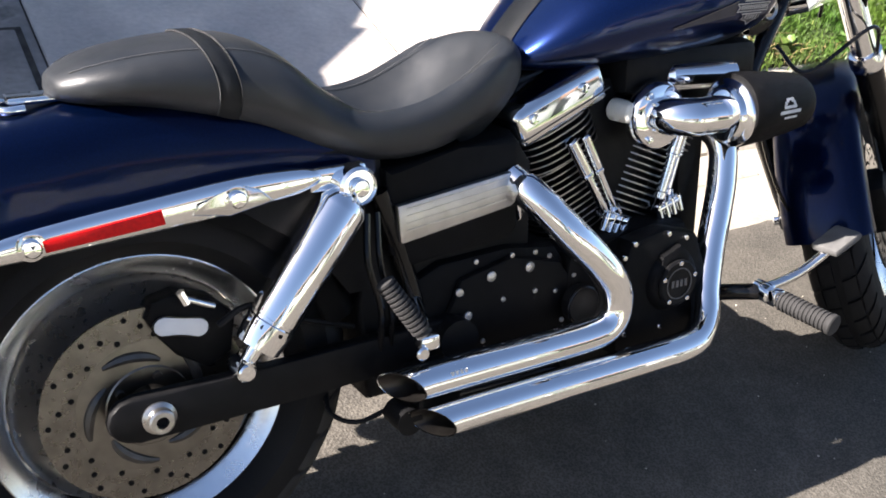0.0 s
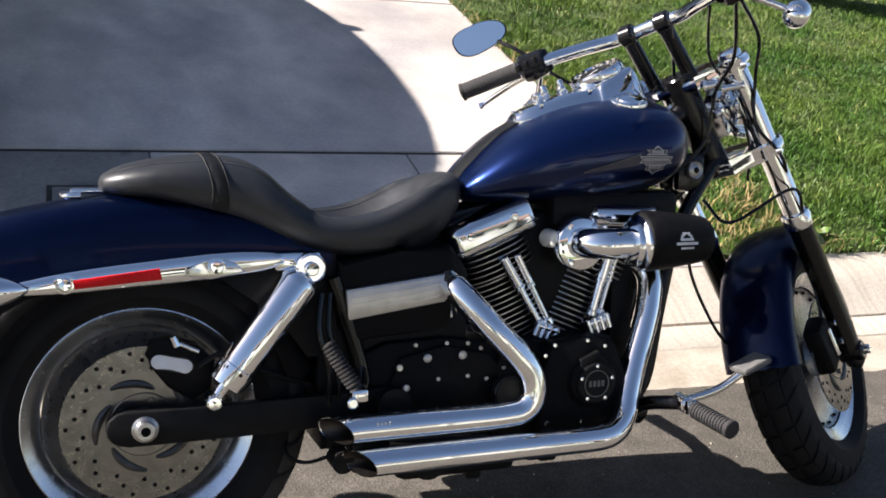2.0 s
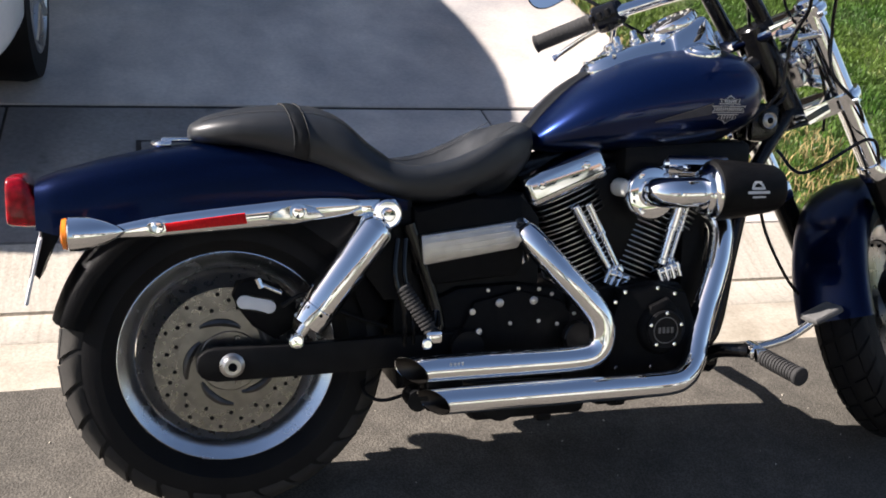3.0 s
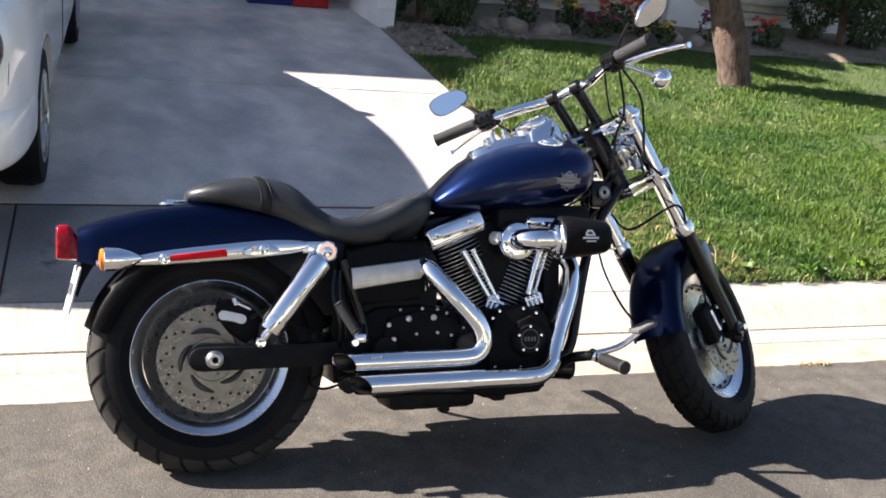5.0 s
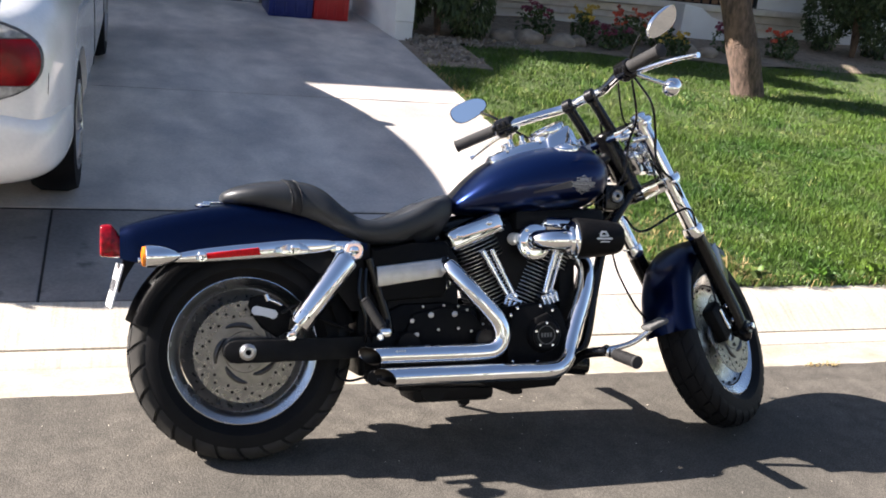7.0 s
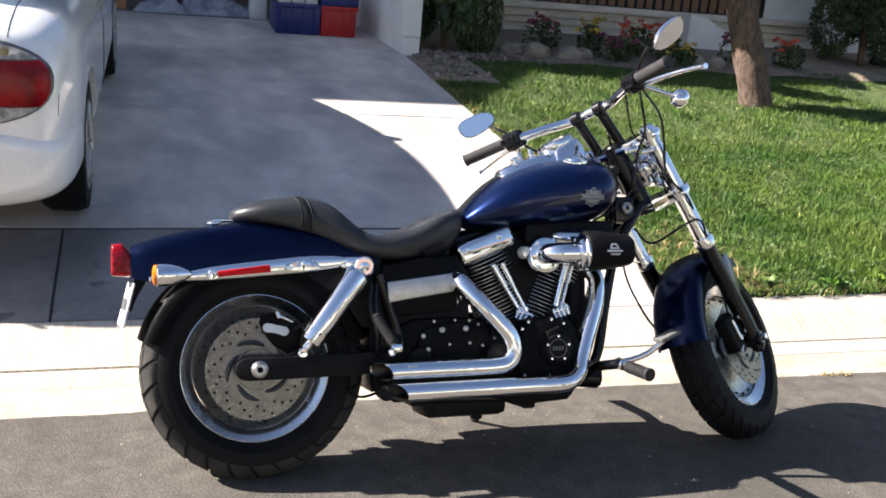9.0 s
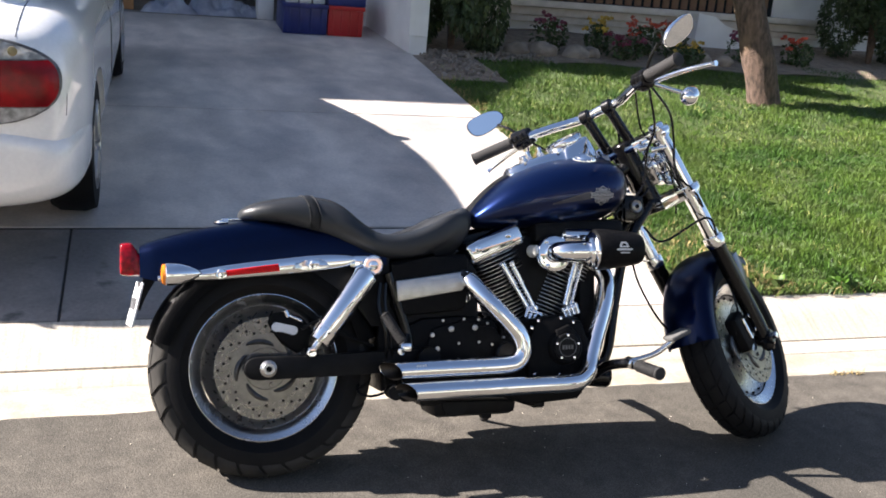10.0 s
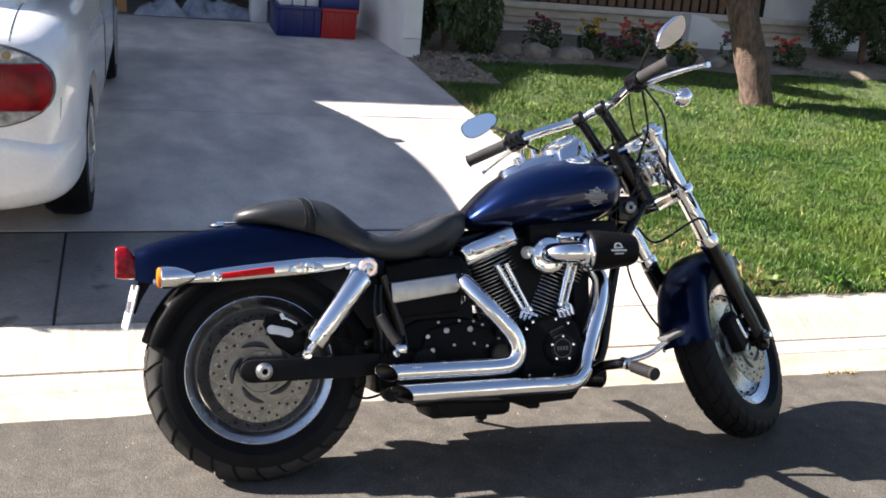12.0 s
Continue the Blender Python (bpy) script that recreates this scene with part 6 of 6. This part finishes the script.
# folded passenger peg with its ribbed rubber
bm = B()
pa, pb = Vector((.332, -.185, .482)), Vector((.383, -.215, .396))
prof, n = [(.01, 0)], (pb - pa).length
for k in range(12):
    z = .003 + (n - .008) * k / 12
    prof += [(.0155, z), (.0155, z + .004), (.012, z + .0045), (.012, z + .0068)]
lathe(bm, prof + [(.014, n)], axis_frame(pa, pb), 24)
pg = part("passenger_peg", bm, GRIP, bike, "folded ribbed passenger peg")
bm = B()
box(bm, (.388, -.212, .384), (.034, .03, .026), .006, Matrix.Identity(4))
rod(bm, (.372, -.222, .373), (.372, -.235, .373), .011, seg=14, bevel=.003)
sweep(bm, spline([(.39, -.2, .384), (.41, -.16, .395), (.42, -.12, .41)], 4), .01, 10)
part("peg_clevis", bm, CHROME, pg)
bm = B()
sweep(bm, spline([(.335, -.13, .57), (.325, -.15, .5), (.345, -.15, .42), (.35, -.13, .34)], 6), .006, 8)
sweep(bm, spline([(.352, -.13, .57), (.345, -.15, .5), (.362, -.15, .42), (.37, -.13, .34)], 6), .005, 8)
part("oil_line", bm, GLOSS_BLACK, bike)
bm = B()
sweep(bm, spline([(.82, .12, .22), (.81, .16, .16), (.8, .21, .1), (.79, .25, .072)], 6), .009, 12)
part("side_stand", bm, BLACK, bike, "black side stand holding the motorcycle up")

# ---- front end, in the steering frame ----


def fork_leg(s):
    bm = B()
    rod(bm, S(.043, s * .12, .022), S(.043, s * .12, -.44), .0265, seg=32, bevel=.004)
    leg = part("fork_leg", bm, CHROME, bike, "chrome fork tube with a black lower leg")
    bm = B()
    lathe(bm, [(.012, .0), (.02, .0), (.026, -.004), (.027, -.012)], axis_frame(S(.043, s * .12, .026), S(.043, s * .12, .06)), 24)
    part("fork_cap", bm, CHROME, leg)
    bm = B()
    lathe(bm, [(.027, 0), (.034, .002), (.035, .012), (.035, .03), (.033, .036), (.031, .04)], axis_frame(S(.043, s * .12, -.405), S(.043, s * .12, -.5)), 32)
    part("dust_cover", bm, CHROME, leg)
    bm = B()
    low = S(.043, s * .12, -.845)
    lathe(bm, [(.028, 0), (.0305, .003), (.0305, .012), (.029, .016), (.029, .3), (.026, .36), (.024, .41), (.014, .425)], axis_frame(S(.043, s * .12, -.44), low), 28)
    rod(bm, S(.042, s * .09, -.818), S(.042, s * .15, -.818), .026, seg=24, bevel=.004)
    part("fork_slider", bm, GLOSS_BLACK, leg)
    bm = B()
    rod(bm, S(.042, s * .148, -.818), S(.042, s * .166, -.818), .012, seg=12, bevel=.003)
    part("axle_cap", bm, CHROME, leg)
    bm = B()  # leading face of the slider carries a slim reflector
    box(bm, (.0745, s * .122, -.585), (.012, .03, .11), .003, STEER)
    part("leg_reflector", bm, REFLECTOR, leg, "red reflector along the leg")
    # caliper
    bm = B()
    box(bm, (-.035, s * .083, -.74), (.085, .05, .13), .015, STEER)
    box(bm, (0, s * .095, -.74), (.05, .03, .07), .008, STEER)
    c = part("brake_caliper", bm, WRINKLE, leg)
    bm = B()
    for h in (-.71, -.765):
        rod(bm, S(.012, s * .11, h), S(.012, s * .122, h), .0085, seg=10, bevel=.002)
    sweep(bm, [S(-.03, s * .111, -.7), S(-.035, s * .112, -.74), S(-.03, s * .111, -.775)], .006, 8)
    part("caliper_bolt", bm, CHROME, c)


for s in (-1, 1):
    fork_leg(s)
for h, mat, nm, w in ((-.008, CHROME, "top_clamp", .03), (-.229, CHROME, "lower_clamp", .038)):
    bm = B()
    outline = [(-.035, -.05), (-.03, .05), (.01, .09), (.012, .15), (.045, .158), (.078, .15), (.08, .09), (.06, .05), (.055, 0), (.06, -.05), (.08, -.09), (.078, -.15), (.045, -.158), (.012, -.15), (.01, -.09)]
    plate(bm, [(x, y) for x, y in outline], -w / 2, w / 2, .0125, STEER @ Matrix.Translation((0, 0, h)) @ Matrix(((1, 0, 0, 0), (0, 0, 1, 0), (0, -1, 0, 0), (0, 0, 0, 1))))
    cl = part(nm, bm, mat, bike, "polished fork clamp")
    for s in (-1, 1):
        bm = B()
        lathe(bm, [(.027, -.018), (.034, -.016), (.034, .016), (.027, .018)], STEER @ Matrix.Translation((.043, s * .12, h)), 28)
        rod(bm, S(.0, s * .15, h), S(-.0, s * .162, h), .007, seg=10)
        part("clamp_collar", bm, CHROME, cl)
# front mudguard round the wheel
bm = B()
rows = []
MFW = FW
for k in range(31):
    a = radians(72 + 108 * k / 30)
    row = []
    for i in range(33):
        u = -1 + 2 * i / 32
        phi = u * math.pi / 2
        q = .295 + .057 * abs(math.cos(phi)) ** .62
        row.append(MFW @ Vector((q * math.cos(a), .089 * math.copysign(abs(math.sin(phi)) ** .8, u), q * math.sin(a))))
    rows.append(row)
join_grid(bm, rows, closed=False)
bmesh.ops.solidify(bm, geom=bm.faces[:], thickness=.003)
ff = part("front_mudguard", bm, PAINT, bike, "dark blue front mudguard")
for s in (-1, 1):
    bm = B()
    plate(bm, [(-.06, .29), (.03, .33), (.075, .22), (.05, .16), (-.01, .2)], s * .089 - .004, s * .089 + .004, .002, MFW)
    part("mudguard_bracket", bm, PAINT, ff)
bolts("mudguard_bolt", [MFW @ Vector((-.1, -.096, .3))], .006, .006, CHROME, ff, axis=-LEFT, seg=8)

# handlebar, risers, grips, controls
HB, FB = .152, -.015
FORK = STEER.copy()
STEER = FORK @ Matrix.Translation((0, .005, 0))
for s in (-1, 1):
    bm = B()
    rod(bm, S(.012, s * .045 + .012, .005), S(FB, s * .045 + .012, HB - .012), .0175, seg=20, bevel=.003)
    r_ = part("riser", bm, GLOSS_BLACK, bike, "black handlebar riser")
    bm = B()
    rod(bm, S(FB, s * .045 - .006, HB), S(FB, s * .045 + .03, HB), .0245, seg=24, bevel=.005)
    part("riser_clamp", bm, GLOSS_BLACK, r_)
bm = B()
bar = [S(-.22, -.39, .21), S(-.165, -.265, .2), S(-.075, -.16, .174), S(FB, -.08, HB), S(FB, 0, HB), S(FB, .08, HB), S(-.075, .16, .174), S(-.165, .265, .2), S(-.22, .39, .21)]
sweep(bm, spline(bar, 8), .0155, 20)
hb = part("handlebar", bm, CHROME, bike, "chrome drag handlebar")
for s in (-1, 1):
    e0, e1 = S(-.167, s * .27, .2), S(-.225, s * .4, .211)
    d = (e1 - e0).normalized()
    bm = B()
    n = (e1 - e0).length
    prof = [(.016, 0), (.0205, .002)]
    for k in range(14):
        z = .006 + (n - .012) * k / 14
        prof += [(.0195, z), (.0195, z + .005), (.0188, z + .0055), (.0188, z + .0075)]
    lathe(bm, prof + [(.0215, n - .004), (.0215, n), (.012, n + .003), (0, n + .003)], axis_frame(e0, e1), 24)
    part("grip", bm, GRIP, hb, "dark ribbed rubber grip")
    # switch housing with buttons
    bm = B()
    a, b = S(-.138, s * .215, .194), S(-.166, s * .268, .2)
    rod(bm, a, b, .029, seg=20, bevel=.006)
    box(bm, (0, 0, 0), (.066, .052, .06), .012, STEER @ Matrix.Translation((-.138, s * .24, .19)) @ Matrix.Rotation(radians(-24 * s), 4, "Z"))
    sw = part("switch_housing", bm, GLOSS_BLACK, hb)
    bm = B()
    for k in range(3):
        box(bm, (-.17 - .008 * k, s * (.222 + .018 * k), .206), (.014, .012, .018), .003, STEER)
    part("switch_button", bm, BLACK, sw)
    # perch, lever, master cylinder
    bm = B()
    box(bm, (-.115, s * .235, .175), (.05, .04, .035), .01, STEER)
    pr = part("lever_perch", bm, CHROME if s > 0 else GLOSS_BLACK, hb)
    bm = B()
    ln = spline([S(-.095, s * .24, .168), S(-.085, s * .3, .163), S(-.082, s * .36, .155), S(-.088, s * .42, .144), S(-.1, s * .452, .138)], 6)
    sweep(bm, ln, [.008] * 10 + [.0075 - .0001 * i for i in range(13)] + [.009, .009][:len(ln) - 23], 12)
    part("lever", bm, CHROME, pr, "polished hand lever")
    # mirror on its stalk
    bm = B()
    sweep(bm, spline([S(-.125, s * .25, .205), S(-.12, s * .28, .24), S(-.108, s * .32, .272)], 6), .0048, 10)
    mi = part("mirror_stalk", bm, GLOSS_BLACK, hb)
    c = S(-.1, -.392, .276) if s < 0 else S(-.108, .36, .297)
    face = Vector((-.447, -.882, .04)).normalized() if s > 0 else Vector((.34, -.88, -.3)).normalized()
    side = LEFT * s
    side = (side - face * side.dot(face)).normalized()
    up = face.cross(side) * s
    up = up if up.dot(AXIS) > 0 else -up
    lean = Matrix.Rotation(radians(9 if s > 0 else -34), 3, face)
    side, up = lean @ side, lean @ up
    mm = Matrix((side, up, face)).transposed().to_4x4()
    mm.translation = c
    prof = []
    for i in range(40):
        a_ = 2 * math.pi * i / 40
        cc, q = math.cos(a_), math.sin(a_)
        prof.append((.066 * math.copysign(abs(cc) ** .75, cc) + .008 * q, .035 * math.copysign(abs(q) ** .85, q) * (1 + .18 * cc)))
    bm = B()
    join_grid(bm, [[mm @ Vector((x * k, y * k, z)) for x, y in prof] for k, z in ((.35, -.028), (.75, -.02), (.96, -.008), (1.0, .0), (.985, .004), (.95, .004))])
    mh = part("mirror_shell", bm, CHROME if s < 0 else GLOSS_BLACK, mi)
    bm = B()
    join_grid(bm, [[mm @ Vector((x * .945, y * .945, z)) for x, y in prof] for z in (.0035, .0052)])
    part("mirror_glass", bm, MIRROR, mh)
    # front indicator
    bm = B()
    c = S(-.072, s * .325, .078)
    lathe(bm, [(0, -.042), (.012, -.04), (.024, -.03), (.0285, -.012), (.0285, .004), (.026, .012)], axis_frame(c, c + FWD), 28)
    fi = part("front_indicator", bm, CHROME, hb, "chrome bullet front indicator")
    bm = B()
    lathe(bm, [(.0262, .0125), (.024, .022), (.012, .03), (0, .032)], axis_frame(c, c + FWD), 24)
    part("indicator_lens", bm, AMBER, fi)
    bm = B()
    rod(bm, c, S(-.11, s * .25, .165), .007, seg=10)
    part("indicator_stem", bm, CHROME, fi)
STEER = FORK
# headlamp pair ahead of the forks
for s in (-1, 1):
    bm = B()
    c = S(.1, s * .06 + .02, -.13)
    ah = (FWD * math.cos(RAKE) - AXIS * math.sin(RAKE)).normalized()
    lathe(bm, [(0, -.09), (.025, -.085), (.045, -.06), (.053, -.03), (.056, 0), (.058, .01), (.052, .014)], axis_frame(c, c + ah), 36)
    hl = part("headlamp", bm, CHROME, bike, "round chrome headlamp")
    bm = B()
    lathe(bm, [(.052, .012), (.046, .02), (.024, .026), (0, .028)], axis_frame(c, c + ah), 36)
    part("headlamp_lens", bm, CLEAR, hl)
bm = B()
rod(bm, S(.05, -.05, -.1), S(.12, -.06, -.1), .014, seg=12)
rod(bm, S(.05, .05, -.1), S(.12, .06, -.1), .014, seg=12)
box(bm, (.03, 0, -.12), (.05, .12, .09), .012, STEER)
part("headlamp_bracket", bm, POLISHED, bike)
# cables and hoses


def cable(line, r=.0042, mat=GLOSS_BLACK, name="cable"):
    bm = B()
    sweep(bm, spline(line, 8), r, 8)
    part(name, bm, mat, bike)


cable([S(-.11, -.235, .16), S(-.04, -.22, .05), S(.03, -.16, -.05), S(.0, -.13, -.15), S(.02, -.15, -.26), S(.06, -.11, -.4), S(.03, -.1, -.6), S(-.02, -.1, -.7)])
cable([S(-.12, -.23, .16), S(-.06, -.16, .03), S(-.02, -.08, -.04), S(-.06, -.02, -.14), Vector((1.16, -.04, .78))])
cable([S(-.12, .23, .16), S(-.06, .15, .02), S(.0, .05, -.06), S(-.03, -.02, -.16), Vector((1.14, .03, .76))])
cable([S(-.04, -.05, .14), S(.01, .0, .04), S(-.03, .04, -.08), Vector((1.15, .0, .8))])
cable([Vector((1.26, -.06, .74)), Vector((1.31, -.1, .69)), S(.0, -.15, -.33), S(.03, -.14, -.42)])
cable([Vector((1.185, -.1, .67)), Vector((1.22, -.09, .56)), Vector((1.285, -.085, .45)), Vector((1.345, -.07, .39)), Vector((1.37, -.04, .38))], .004)
for f, l, h, r in ((.03, .03, -.05, .016), (.035, -.035, -.07, .014), (.02, .0, -.14, .018), (.05, -.06, -.17, .012), (.045, .05, -.16, .012)):
    bm = B()
    rod(bm, S(f, l, h), S(f + .035, l - .01, h - .025), r, seg=14, bevel=.003)
    part("steering_bush", bm, POLISHED, bike)
for k in range(9):
    bm = B()
    q = S(.02 + .05 * math.sin(k * 2.3), -.1 + .022 * k, -.035 - .018 * ((k * 5) % 7))
    rod(bm, q, q + FWD * .014 - LEFT * .012, .0085 + .002 * (k % 3), seg=10, bevel=.002)
    part("steering_nut", bm, POLISHED, bike)
for f, l, h, r, e in ((-.02, -.06, -.02, .011, .03), (.0, -.09, -.045, .009, .045), (.055, -.075, -.06, .013, .02), (.03, -.095, -.1, .008, .05), (.07, -.03, -.03, .012, .025), (.06, -.085, -.2, .009, .03)):
    bm = B()
    a = S(f, l, h)
    lathe(bm, [(r * 1.3, -.003), (r * 1.3, .004), (r, .006), (r * .85, e - .004), (r * 1.1, e - .002), (r, e + .004), (0, e + .005)], axis_frame(a, a - LEFT + FWD * .4 - AXIS * .3), 16)
    part("cable_fitting", bm, CHROME, bike)
cable([S(-.062, -.16, .165), S(-.02, -.11, .08), S(-.0, -.09, .02), S(.03, -.1, -.08), S(.02, -.09, -.2), S(.0, -.06, -.28)], .0035)
cable([S(.05, -.03, -.06), S(.08, -.07, -.12), S(.04, -.1, -.19), S(-.02, -.06, -.24)], .0035)
cable([S(-.03, .06, .02), S(.02, .03, -.04), S(.05, -.04, -.1), S(.01, -.08, -.16)], .003)
